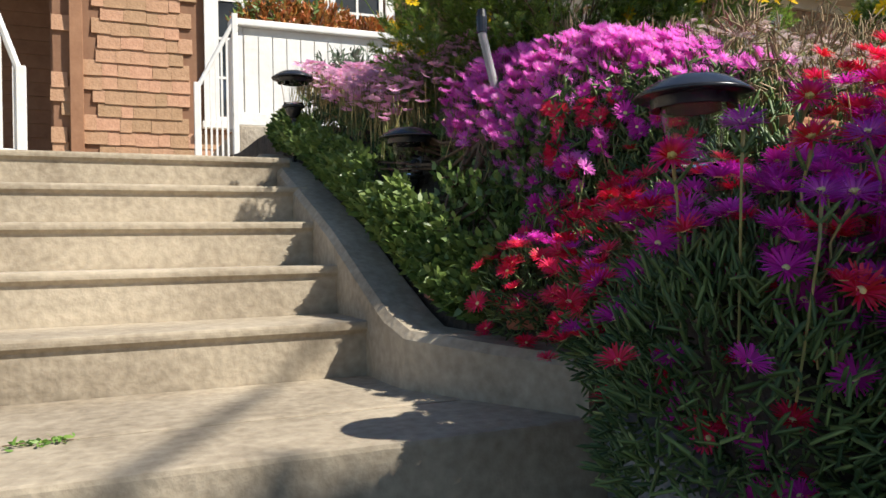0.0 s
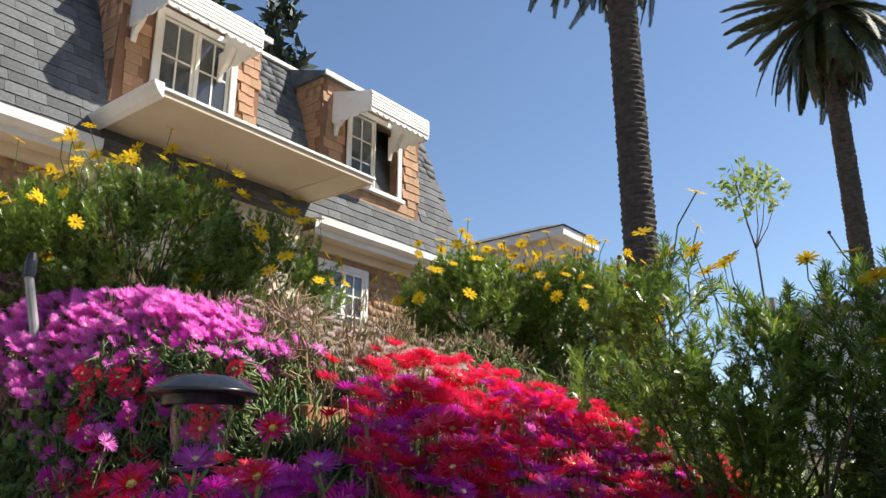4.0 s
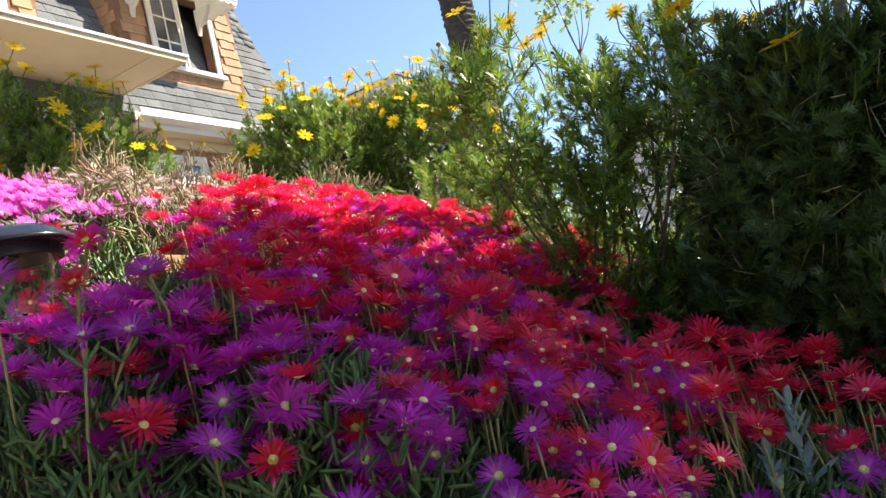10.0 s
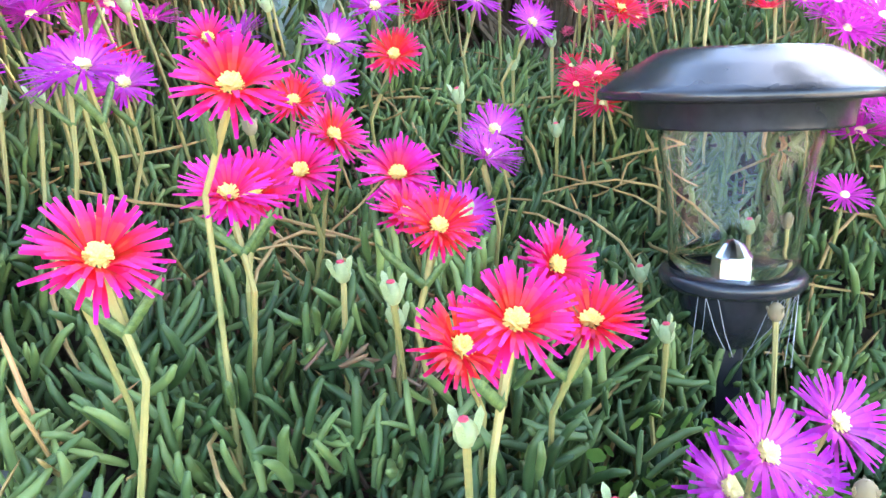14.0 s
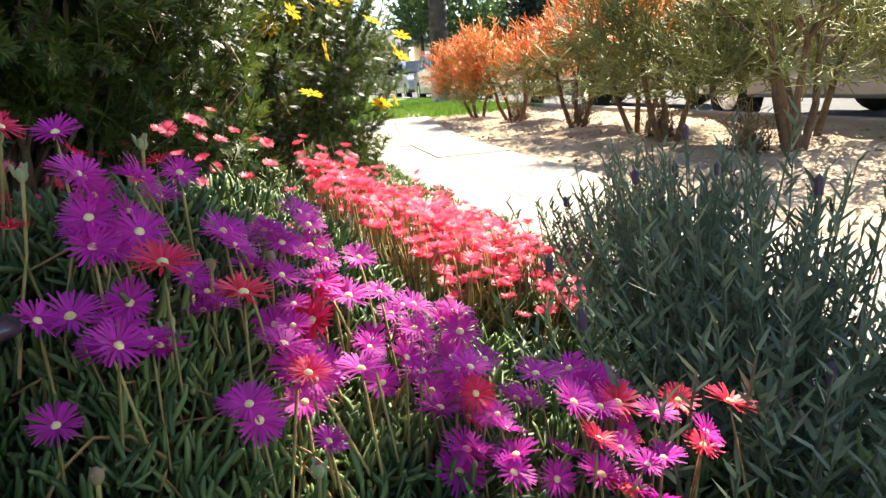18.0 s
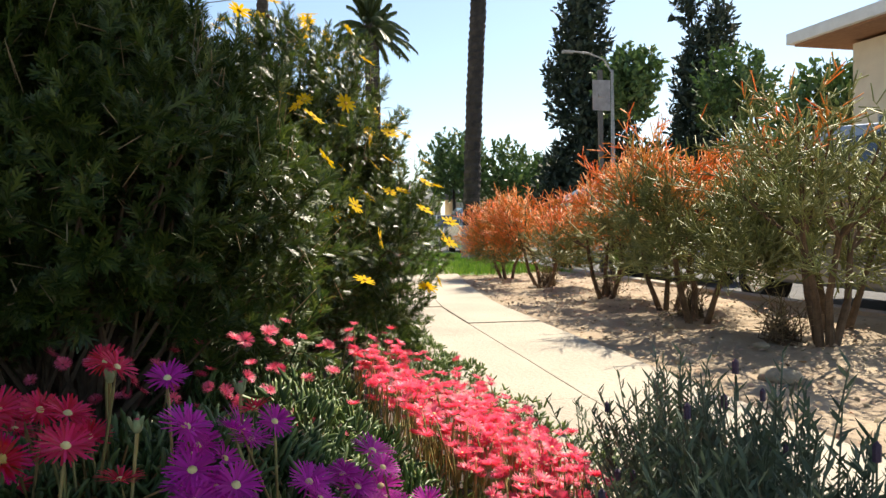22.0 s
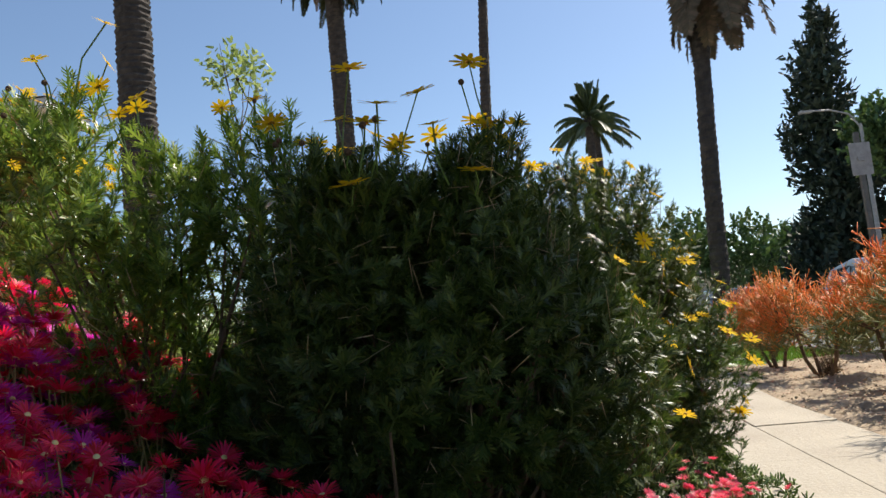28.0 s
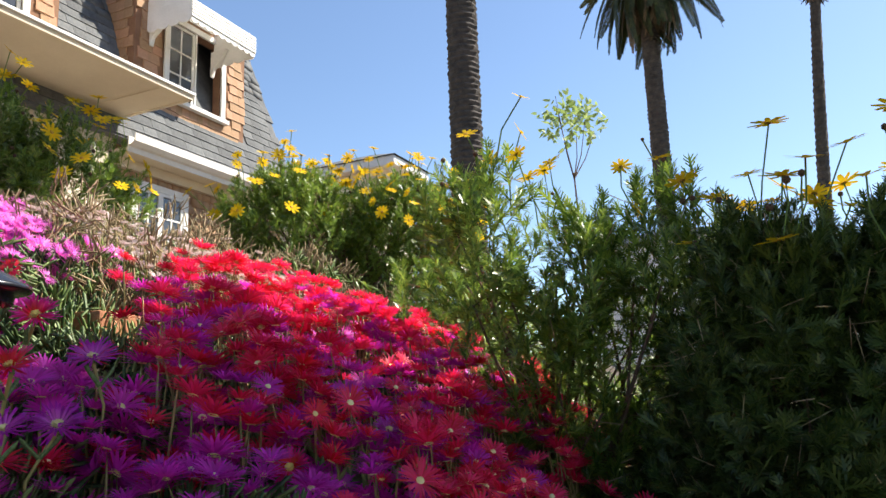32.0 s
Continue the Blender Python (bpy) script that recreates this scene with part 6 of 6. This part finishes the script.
fan = thing("fan_palm", 36.6, -1.0, -0.16, label="slim tall fan palm with tufted crown", category="palm tree")
part("trunk", trunk_with_scars(24.2, 0.32, 0.17, 0.3, (0, -1.6)), BARK, fan)
fans = [fan_mesh("fan_leaf", 1.22, 22, PALMLEAF, 1), fan_mesh("fan_leaf", 1.12, 20, PALMLEAF, 2), fan_mesh("fan_leaf", 0.9, 18, PALMDEAD, 3)]
r = np.random.default_rng(12)
for tier, (zt, count, lo, hi, kind) in enumerate(((24.5, 15, -78, 25, 0), (22.9, 12, -20, 45, 1), (21.5, 9, 0, 55, 1), (20.5, 10, 15, 70, 1), (19.9, 8, 55, 82, 2))):
    for k in range(count):
        o = new("fan_leaf", fans[kind])
        o.parent = fan
        o.matrix_basis = Matrix.Translation((0, -1.6 * (zt / 24.2) ** 1.5, zt + r.uniform(-0.2, 0.2))) @ Matrix.Rotation(k * 2.4 + tier, 4, "Z") @ Matrix.Rotation(radians(lo + (hi - lo) * k / count + r.uniform(-8, 8)), 4, "Y")


# ---- broadleaf and conifer trees ----
def tree(name, x, y, z0, blobs, n, leaf, material, label, trunk_r=0.15, width=0.45, template=BLADE, leaves=9, spread=0.7):
    t = thing(name, x, y, z0, label=label, category="tree")
    root = np.array((x, y, z0))
    zc = min(b[2] for b in blobs)
    top = Vector((np.mean([b[0] for b in blobs]) - x, np.mean([b[1] for b in blobs]) - y, zc - z0))
    part("trunk", tube([(0, 0, -0.1), top * 0.35 + Vector((0.05, 0.03, 0.1)), top], [trunk_r, trunk_r * 0.8, trunk_r * 0.55], 9), BARK, t)
    for b in blobs:
        e = Vector((b[0] - x, b[1] - y, b[2] - z0))
        if b[3] < 0.5:
            continue
        part("limb", tube([top * 0.85, top.lerp(e, 0.6) + Vector((0, 0, 0.1)), e], [trunk_r * 0.5, trunk_r * 0.35, trunk_r * 0.15], 6), BARK, t)
    p, d = shell(blobs, n, 0.35)
    q, w = tufts(p, d, leaves, leaf * 1.5, spread)
    ln = leaf * rng.uniform(0.6, 1.2, len(q))
    scatter("crown", template, q - root, basis(w, rng.uniform(0, 6.28, len(q))), np.stack([ln * width, ln * width, ln], 1), material, t)
    return t


MAGLEAF = mat("magnolia_leaf", (0.03, 0.05, 0.015), (0.06, 0.09, 0.025), 4, 0.25, 0, vary=0.3, islands=True)
OVALLEAF = ([(0, 0, 0), (0.40, 0.05, 0.28), (0.44, 0.07, 0.62), (0, 0.0, 1), (-0.44, 0.07, 0.62), (-0.40, 0.05, 0.28), (0, -0.06, 0.5)], [(0, 1, 6), (1, 2, 6), (2, 3, 6), (3, 4, 6), (4, 5, 6), (5, 0, 6)])
# most crown lumps are unseen, added to shade the bank and block skylight
magnolia = tree("magnolia_tree", 1.3, -3.7, 0.22, [(4.25, -3.3, 5.9, 0.8, 0.75, 0.4), (3.6, -3.9, 6.2, 1.2, 1.0, 0.6), (2.3, -4.2, 6.0, 1.3, 1.1, 0.8), (0.9, -3.4, 5.6, 1.6, 1.3, 0.9), (-0.7, -3.2, 5.9, 1.5, 1.2, 0.9), (1.2, -2.5, 6.6, 1.2, 0.9, 0.6), (0.2, -1.4, 5.9, 1.6, 1.2, 0.8), (-1.2, -0.8, 6.3, 1.4, 1.3, 0.8), (0.8, -0.5, 6.5, 1.1, 0.9, 0.6), (-2.6, -2.0, 5.0, 1.6, 1.6, 1.4), (-2.2, 0.3, 5.6, 1.4, 1.3, 1.0), (-1.8, -4.2, 5.0, 1.5, 1.3, 1.2), (4.6, -4.05, 6.1, 0.65, 0.5, 0.4), (4.6, -3.8, 6.2, 0.55, 0.45, 0.3), (4.45, -2.95, 5.95, 0.55, 0.4, 0.3), (5.1, -5.15, 6.1, 0.6, 0.32, 0.35)], 4000, 0.17, MAGLEAF, "large magnolia tree with glossy dark leaves over the pavement", 0.2, 0.62, leaves=9, template=OVALLEAF)
part("hanging_twig", tube([(2.3, 1.1, 5.6), (2.95, 2.4, 5.6), (3.1, 3.3, 5.5)], [0.02, 0.012, 0.006], 6), BARK, magnolia)
q = np.column_stack([np.clip(rng.normal(3.12, 0.22, 230), 2.76, 3.5), rng.uniform(2.72, 4.02, 230), np.clip(rng.normal(5.48, 0.09, 230), 5.36, 5.68)])
w = rng.normal(size=(230, 3)) + np.array([0, 0, -0.5])
scatter("leaf_spray", OVALLEAF, q, basis(w, rng.uniform(0, 6, 230)), np.stack([np.full(230, 0.16), np.full(230, 0.16), rng.uniform(0.17, 0.27, 230)], 1), MAGLEAF, magnolia)


def spire(x, y, z0, z1, radius, n, label, lumps=9):
    h = z1 - z0
    blobs = []
    r = np.random.default_rng(int(x * 10))
    for k in range(lumps):
        u = (k + 0.4) / lumps
        rr = radius * (1.03 - u) ** 0.9 * r.uniform(0.7, 1.15)
        blobs.append((x + r.uniform(-0.25, 0.25) * radius, y + r.uniform(-0.25, 0.25) * radius, z0 + h * (0.12 + 0.88 * u), rr, rr, h / lumps * 0.95))
    return tree("conifer_tree", x, y, z0, blobs, n, 0.5, CONIFER, label, 0.35, 0.35, leaves=7)


spire(50.9, -24.4, -0.16, 21.0, 4.4, 2400, "dark tall conifer across the street")
spire(53.25, -35.09, -0.16, 21.2, 4.0, 2200, "dark tall conifer behind the flat-roofed building")
spire(15.6, 19.3, -0.16, 18.2, 1.7, 900, "dark conifer behind the house")
spire(13.0, 19.6, -0.16, 17.6, 1.6, 900, "dark conifer beside the roof")
for x, y, z, r_, s in ((41.18, -22.44, -0.16, 2.0, 11.4), (42.65, -30.61, -0.16, 2.6, 12.2), (57.24, -20.21, -0.16, 3.2, 8.1), (57.86, -16.39, -0.16, 2.8, 8.7), (33.56, -26.3, -0.16, 2.6, 6.4), (27.52, -24.43, -0.16, 2.4, 7.6), (70.28, -12.53, -0.16, 3.5, 7.0), (64.55, -25.65, -0.16, 3.2, 8.0), (50.64, -29.95, -0.16, 3.2, 7.4), (62.2, -8.7, -0.16, 3.0, 7.2)):
    tree("street_tree", x, y, z, [(x, y, s - r_, r_, r_, r_ * 0.9), (x + r_ * 0.6, y - 0.5, s - r_ * 1.5, r_ * 0.8, r_ * 0.8, r_ * 0.7), (x - r_ * 0.5, y + 0.6, s - r_ * 1.4, r_ * 0.7, r_ * 0.7, r_ * 0.7)], 520, 0.35, TREELEAF, "leafy green tree across the street", 0.18, 0.5, leaves=8)

SAPLEAF = mat("pale_sapling_leaf", (0.26, 0.36, 0.10), (0.42, 0.52, 0.20), 8, 0.5, 0, vary=0.2, translucent=0.4, islands=True)
sap = thing("sapling", 6.2, 1.55, 1.02, label="slender young tree tied to a grey stake", category="tree")
part("trunk", tube([(0, 0, 0), (0.02, 0.0, 0.9), (0.0, 0.02, 1.65)], [0.014, 0.012, 0.007], 6), TWIG, sap)
part("stake", tube([(0.05, -0.04, 0), (0.04, -0.04, 1.2)], 0.028, 8), GREYMET, sap)
for e in ((-0.3, 0.05, 1.85), (-0.12, 0.1, 2.0), (0.12, 0, 1.95), (0.28, -0.1, 1.75), (0.02, -0.1, 1.8)):
    e = (e[0], e[1], e[2] + 0.3)
    part("branch", tube([(0, 0.02, 1.6), (e[0] * 0.5, e[1] * 0.5, 1.8), e], [0.006, 0.004, 0.002], 5), TWIG, sap)
p, d = shell([(0, 0, 2.08, 0.34, 0.3, 0.22)], 60, 0.3)
q, w = tufts(p, d, 5, 0.1, 0.9)
scatter("foliage", BLADE, q, basis(w, rng.uniform(0, 6, len(q))), np.stack([np.full(len(q), 0.026), np.full(len(q), 0.026), rng.uniform(0.045, 0.075, len(q))], 1), SAPLEAF, sap)


# ---- firestick shrubs in the planting strip ----
STICK = ([(0.5, 0, 0), (-0.25, 0.43, 0), (-0.25, -0.43, 0), (0.4, 0, 1), (-0.2, 0.34, 1), (-0.2, -0.34, 1)], [(0, 1, 4, 3), (1, 2, 5, 4), (2, 0, 3, 5), (3, 4, 5)])


def firestick(x, y, h, r_, orange, label, seed, stalks=4):
    """Bare stems forking into a wide, wispy crown of pencil-thin sticks, orange towards the top."""
    z0 = pave(x) - 0.03
    t = thing("firestick_shrub", x, y, z0, label=label, category="shrub", group="firestick shrubs along the kerb")
    g = np.random.default_rng(seed)
    forks = []
    for k in range(stalks):
        a = 2 * math.pi * k / stalks + g.uniform(-0.5, 0.5)
        foot = Vector((0.06 * math.cos(a), 0.06 * math.sin(a), -0.04))
        knee = foot + Vector((0.16 * math.cos(a), 0.16 * math.sin(a), h * g.uniform(0.30, 0.40)))
        part("trunk", tube([foot, foot.lerp(knee, 0.5) + Vector((g.uniform(-0.04, 0.04), g.uniform(-0.04, 0.04), 0)), knee], [0.025, 0.020, 0.016], 8), TWIG, t)
        for j in range(5):
            b = a + g.uniform(-1.5, 1.5)
            tip = knee + Vector((r_ * g.uniform(0.3, 0.75) * math.cos(b), r_ * g.uniform(0.3, 0.75) * math.sin(b), h * g.uniform(0.12, 0.42)))
            part("limb", tube([knee, knee.lerp(tip, 0.5) + Vector((0, 0, -0.03)), tip], [0.011, 0.008, 0.005], 6), TWIG, t)
            forks.append(tip)
    # sprays: each fork sends out twigs that branch into sticks
    f = np.array([tuple(v) for v in forks])
    n = 560 if orange > 0.2 else 330
    src = f[g.integers(0, len(f), n)] - np.array([0, 0, 0.30 * h]) * g.random((n, 1))
    way = g.normal(size=(n, 3)) * np.array([1, 1, 0.75]) + np.array([0, 0, 0.75]) + np.column_stack([src[:, :2] * 0.7, np.zeros(n)])
    way /= np.linalg.norm(way, axis=1, keepdims=True)
    reach = r_ * g.uniform(0.25, 0.95, n)
    tips = src + way * reach[:, None]
    tips[:, 2] = np.clip(tips[:, 2], h * 0.22, h * 1.08)
    tw = tips - src
    tagged(scatter("twig", STICK, src, basis(tw, g.uniform(0, 6, n)), np.stack([np.full(n, 0.0055), np.full(n, 0.0055), np.linalg.norm(tw, axis=1)], 1), OLIVELEAF, t), kind="stuff")
    m = 10
    along = np.tile(np.linspace(0.45, 1.0, m), n)[:, None]
    q = np.repeat(src, m, 0) + np.repeat(tw, m, 0) * along
    w = np.repeat(way, m, 0) * 0.7 + g.normal(scale=0.55, size=(n * m, 3)) + np.array([0, 0, 0.35])
    ln = g.uniform(0.05, 0.12, len(q))
    s = np.stack([np.full(len(q), 0.0085), np.full(len(q), 0.0085), ln], 1)
    patch = np.array([noise.noise(Vector(v * 2.2) + Vector((seed * 3.1, 0, 0))) for v in tips])
    fire = q[:, 2] + 0.5 * np.repeat(patch, m) + g.normal(scale=0.08, size=len(q)) > h * (0.98 - 0.75 * orange)
    for nm, sel, mt in (("orange_foliage", fire, FIRELEAF), ("green_foliage", ~fire, OLIVELEAF)):
        if sel.any():
            tagged(scatter(nm, STICK, q[sel], basis(w[sel], g.uniform(0, 6, sel.sum())), s[sel], mt, t), kind="stuff")
    return t


for x, y, h, r_, orange, label, seed, stalks in (
        (4.1, -2.98, 1.62, 0.50, 0.1, "grey-green firestick shrub with several bare stems", 1, 4),
        (4.75, -3.5, 1.5, 0.42, 0.15, "grey-green firestick shrub behind another", 7, 3),
        (5.30, -2.85, 1.50, 0.46, 0.50, "firestick shrub with orange-red tips on dark stems", 2, 3),
        (6.3, -3.1, 1.45, 0.40, 0.62, "firestick shrub with orange tips near the kerb", 12, 3),
        (7.31, -2.96, 1.42, 0.45, 0.62, "firestick shrub with orange tips and yellowing twigs", 3, 4),
        (8.85, -2.80, 1.28, 0.42, 0.85, "low orange firestick shrub near the lawn", 4, 4),
        (10.48, -2.76, 1.2, 0.42, 0.9, "rusty orange firestick shrub at the lawn's edge", 5, 4)):
    street(firestick(x, y, h, r_, orange, label, seed, stalks))
for x, y in ((4.3, -2.85), (7.5, -3.05), (9.0, -2.9), (5.5, -2.9)):
    street(shrub("dry_grass_tuft", [(x, y, 0.2, 0.12, 0.12, 0.13)], 60, 7, 0.09, DRYPLANT, "dry straw-coloured tuft at a shrub's foot", "grass tuft", width=0.06, root=(x, y, 0.1)))

# litter and stones on the mulch
n = 4200
gx, gy = rng.uniform(1.5, 11.5, n), rng.uniform(-4.0, -1.82, n)
chip = ([(-0.5, -0.3, 0), (0.5, -0.35, 0.1), (0.45, 0.3, 0), (-0.4, 0.35, 0.12), (0, 0, 0.35)], [(0, 1, 4), (1, 2, 4), (2, 3, 4), (3, 0, 4)])
POSTGREY = mat("weathered_grey_post", (0.09, 0.09, 0.085), (0.16, 0.155, 0.145), 10, 0.7, 0.1)
CHIP = mat("mulch_chips", (0.22, 0.15, 0.09), (0.50, 0.38, 0.26), 10, 0.95, 0.2, vary=0.45, islands=True)
street(scatter("mulch_chips", chip, np.column_stack([gx, gy, 0.09 + 0.025 * rng.random(n)]), basis(rng.normal(scale=0.25, size=(n, 3)) + np.array([0, 0, 1.0]), rng.uniform(0, 6, n)), rng.uniform(0.008, 0.032, n)[:, None], CHIP, None, "scattered bark chips and dry leaves on mulch", "mulch"))
for k in range(34):
    x, y = rng.uniform(2.2, 9.5), rng.uniform(-3.9, -1.9)
    o = tagged(link("dead_leaf", [(-0.03, 0, 0), (-0.005, -0.02, 0.006), (0.035, 0, 0.012), (-0.005, 0.02, 0.008), (0, 0, 0.0)], [(0, 1, 4), (1, 2, 4), (2, 3, 4), (3, 0, 4)], DRYPLANT), "curled brown dead leaf on the mulch", "leaf", "dead leaves on the mulch")
    o.matrix_basis = STREET @ pose(x, y, pave(x) + 0.015, rng.uniform(-20, 20), rng.uniform(-20, 20), rng.uniform(0, 360))
for x, y, s in ((3.3, -2.2, 0.09), (3.75, -2.0, 0.05), (5.0, -2.5, 0.04), (8.6, -2.6, 0.05), (4.1, -2.6, 0.045)):
    bm = bmesh.new()
    bmesh.ops.create_icosphere(bm, subdivisions=2, radius=s)
    for v in bm.verts:
        v.co *= 1 + 0.25 * noise.noise(v.co * 18 + Vector((x, y, 0)))
        v.co.z *= 0.45
    tagged(part("stone", bm, OLDCONC, smooth=True), "flat brown stone lying on the mulch", "stone", "stones on the mulch").matrix_basis = STREET @ pose(x, y, pave(x) - 0.01)


# ---- street: cars, sign, lamp, buildings ----
def car(x, y, paint, label, rz=0, suv=0.0):
    c = thing("parked_car", x, y, pave(x) - 0.14, label=label, category="car", group="cars parked along the street")
    c.matrix_basis = STREET @ pose(x, y, pave(x) - 0.14, 0, 0, rz)
    h = 0.18 * suv
    low = [(-2.2, 0.35), (-2.25, 0.6), (-2.15, 0.85 + h * 0.3), (-1.3, 0.95 + h * 0.4), (1.0, 0.96 + h * 0.4), (1.9, 0.86 + h * 0.3), (2.2, 0.7), (2.22, 0.4), (2.1, 0.28), (1.75, 0.28), (1.68, 0.5), (1.45, 0.64), (1.2, 0.5), (1.12, 0.26), (-1.05, 0.26), (-1.12, 0.5), (-1.38, 0.64), (-1.62, 0.5), (-1.7, 0.28), (-2.1, 0.3)]
    part("body", prism(low, "y", -0.86, 0.86, 0.035), paint, c, smooth=False)
    cab = [(-1.75, 0.93 + h * 0.3), (-1.35, 1.36 + h), (-0.4, 1.46 + h), (0.35, 1.40 + h), (1.0, 0.95 + h * 0.4)]
    bm = prism(cab, "y", -0.72, 0.72, 0.03)
    for v in bm.verts:
        if v.co.z < 1.1:
            v.co.y *= 1.1
    part("cabin", bm, paint, c)
    for s in (-1, 1):
        for a, b, e, f in ((-1.38, -0.42, -1.18, -0.42), (-0.36, 0.72, -0.36, 0.28)):
            y0, y1 = s * 0.797, s * 0.735
            link("side_window", [(a, y0 * 1.0 + s * 0.01, 0.99 + h * 0.4), (b, y0 + s * 0.01, 0.99 + h * 0.4), (f, y1 + s * 0.006, 1.36 + h), (e, y1 + s * 0.006, 1.34 + h)], [(0, 1, 2, 3) if s < 0 else (3, 2, 1, 0)], CARGLASS, c)
        part("wing_mirror", box(0.62, 0.76, s * 0.93 - 0.09, s * 0.93 + 0.09, 0.96 + h, 1.08 + h, 0.02), paint, c)
        part("headlight", box(2.06, 2.17, s * 0.62 - 0.2, s * 0.62 + 0.2, 0.60, 0.74, 0.02), CHROME, c)
        part("tail_light", box(-2.255, -2.15, s * 0.68 - 0.14, s * 0.68 + 0.14, 0.66, 0.82, 0.02), BRICK, c)
        for wx in (-1.38, 1.44):
            w = thing("wheel", wx, s * 0.76, 0.32)
            w.parent = c
            for nm, prof, m in (("tyre", [(0.20, -0.1), (0.30, -0.1), (0.32, -0.06), (0.32, 0.06), (0.30, 0.1), (0.20, 0.1)], TYRE), ("rim", [(0.005, -0.085), (0.17, -0.09), (0.205, -0.1), (0.205, 0.1), (0.17, 0.09), (0.005, 0.085)], CHROME)):
                part(nm, lathe(prof, 22), m, w, smooth=True).matrix_basis = Matrix.Rotation(math.pi / 2, 4, "X")
    link("windscreen", [(0.98, -0.70, 0.99 + h * 0.4), (0.98, 0.70, 0.99 + h * 0.4), (0.40, 0.62, 1.39 + h), (0.40, -0.62, 1.39 + h)], [(0, 1, 2, 3)], CARGLASS, c).location = (0.035, 0, 0.025)
    link("rear_window", [(-1.72, 0.68, 0.97 + h * 0.4), (-1.72, -0.68, 0.97 + h * 0.4), (-1.38, -0.62, 1.34 + h), (-1.38, 0.62, 1.34 + h)], [(0, 1, 2, 3)], CARGLASS, c).location = (-0.03, 0, 0.02)
    part("bumper", box(2.14, 2.27, -0.8, 0.8, 0.36, 0.56, 0.03), paint, c)
    return c


car(5.7, -5.2, CARSILVER, "silver car parked at the kerb behind firestick shrubs", 180, 0.6)
car(12.0, -5.2, CARSILVER, "silver car parked at the kerb in the sun", 180)
car(24.0, -5.2, CARBLUE, "dark blue car parked further up the street", 180, 0.4)
car(30.5, -5.3, CARSILVER, "silver car parked near the lawn's end", 180)
car(9.0, -12.0, CARWHITE, "white car parked across the street", 0, 0.4)
car(16.0, -12.0, CARSILVER, "silver car parked across the street", 0)

sign = thing("street_sign", 10.6, -5.45, 0.05, label="back of a pale metal street sign on a post", category="sign")
part("post", box(-0.03, 0.03, -0.03, 0.03, -0.2, 2.95, 0.004), POSTGREY, sign)
part("plate", box(-0.042, -0.032, -0.14, 0.14, 2.36, 2.80, 0.004), GREYMET, sign)
part("clamp", box(-0.06, 0.035, -0.05, 0.05, 2.55, 2.6), GREYMET, sign)
lampp = thing("street_lamp", 39.4, -20.4, -0.65, label="grey street lamp with curved arm", category="street lamp")
part("pole", tube([(0, 0, 0), (0, 0, 6), (0, 0, 10.2)], [0.14, 0.11, 0.08], 10), GREYMET, lampp)
part("arm", tube([(0, 0, 10.0), (0, 0.5, 10.75), (0, 1.4, 11.05), (0, 2.4, 11.1)], 0.05, 8), GREYMET, lampp)
part("lamp_head", box(-0.14, 0.14, 2.3, 2.95, 11.0, 11.14, 0.04), GREYMET, lampp)

shop = thing("flat_roofed_building", 0, 0, 0, label="flat-roofed cream building with deep eaves across the street", category="building")
shop.matrix_basis = pose(0, 0, 0, 0, 0, 0.9)
part("wall", box(8, 22.4, -30, -21.4, 0.0, 7.0), CREAM, shop)
part("roof_slab", box(7, 23.8, -31, -19.8, 7.2, 7.6, 0.03), WHITE, shop)
part("soffit", box(7.2, 23.6, -30.8, -20.0, 7.12, 7.20), BROWNTRIM, shop)
for k in range(6):
    w = thing("window", 9.0 + 2.3 * k, -21.4, 2.8)
    w.parent = shop
    part("window_frame", box(-0.8, 0.8, 0.0, 0.06, 0, 1.6), GREYMET, w)
    part("pane", box(-0.72, 0.72, 0.062, 0.075, 0.08, 1.52), PANE, w)

house2 = thing("neighbour_house", 0, 0, 0, label="white neighbouring house with grey hipped roof", category="house")
part("wall", box(13.7, 14.9, 7.6, 14, -0.15, 5.7), CREAM, house2)
part("eave", box(13.5, 15.1, 7.25, 14.3, 5.7, 5.9, 0.02), WHITE, house2)
bm = bmesh.new()
lo = [bm.verts.new(p) for p in ((13.45, 7.2, 5.9), (15.15, 7.2, 5.9), (15.15, 14.35, 5.9), (13.45, 14.35, 5.9))]
hi = [bm.verts.new(p) for p in ((14.1, 8.1, 6.2), (14.6, 8.1, 6.2), (14.6, 12.0, 6.2), (14.1, 12.0, 6.2))]
bm.faces.new(hi)
for k in range(4):
    bm.faces.new((lo[k], lo[(k + 1) % 4], hi[(k + 1) % 4], hi[k]))
part("roof", bm, ROOFSH, house2)
house3 = thing("low_white_building", 0, 0, 0, label="low white building beyond the garden", category="building")
part("wall", box(14.2, 22, 0.6, 3.4, -0.15, 3.55), WHITE, house3)
part("roof", box(14.0, 22.2, 0.4, 3.6, 3.55, 3.7, 0.02), GREYMET, house3)

# far row of houses and trees that closes the street
for k in range(7):
    x, y = 78 + 4 * (k % 2), -44 + 9 * k
    w = 6.5 + (k * 37 % 5) * 0.4
    f = thing("far_house", x, y, 0.0, label="pale distant house at the end of the street", category="house")
    part("wall", box(-4, 4, -w / 2, w / 2, 0, 4.2), CREAM, f)
    part("roof", prism([(-4.5, 4.2), (4.5, 4.2), (0, 6.2)], "y", -w / 2 - 0.4, w / 2 + 0.4), ROOFSH, f)
    for j in (-1.6, 1.6):
        part("window", box(-4.03, -4.0, j - 0.6, j + 0.6, 1.2, 2.6), PANE, f)
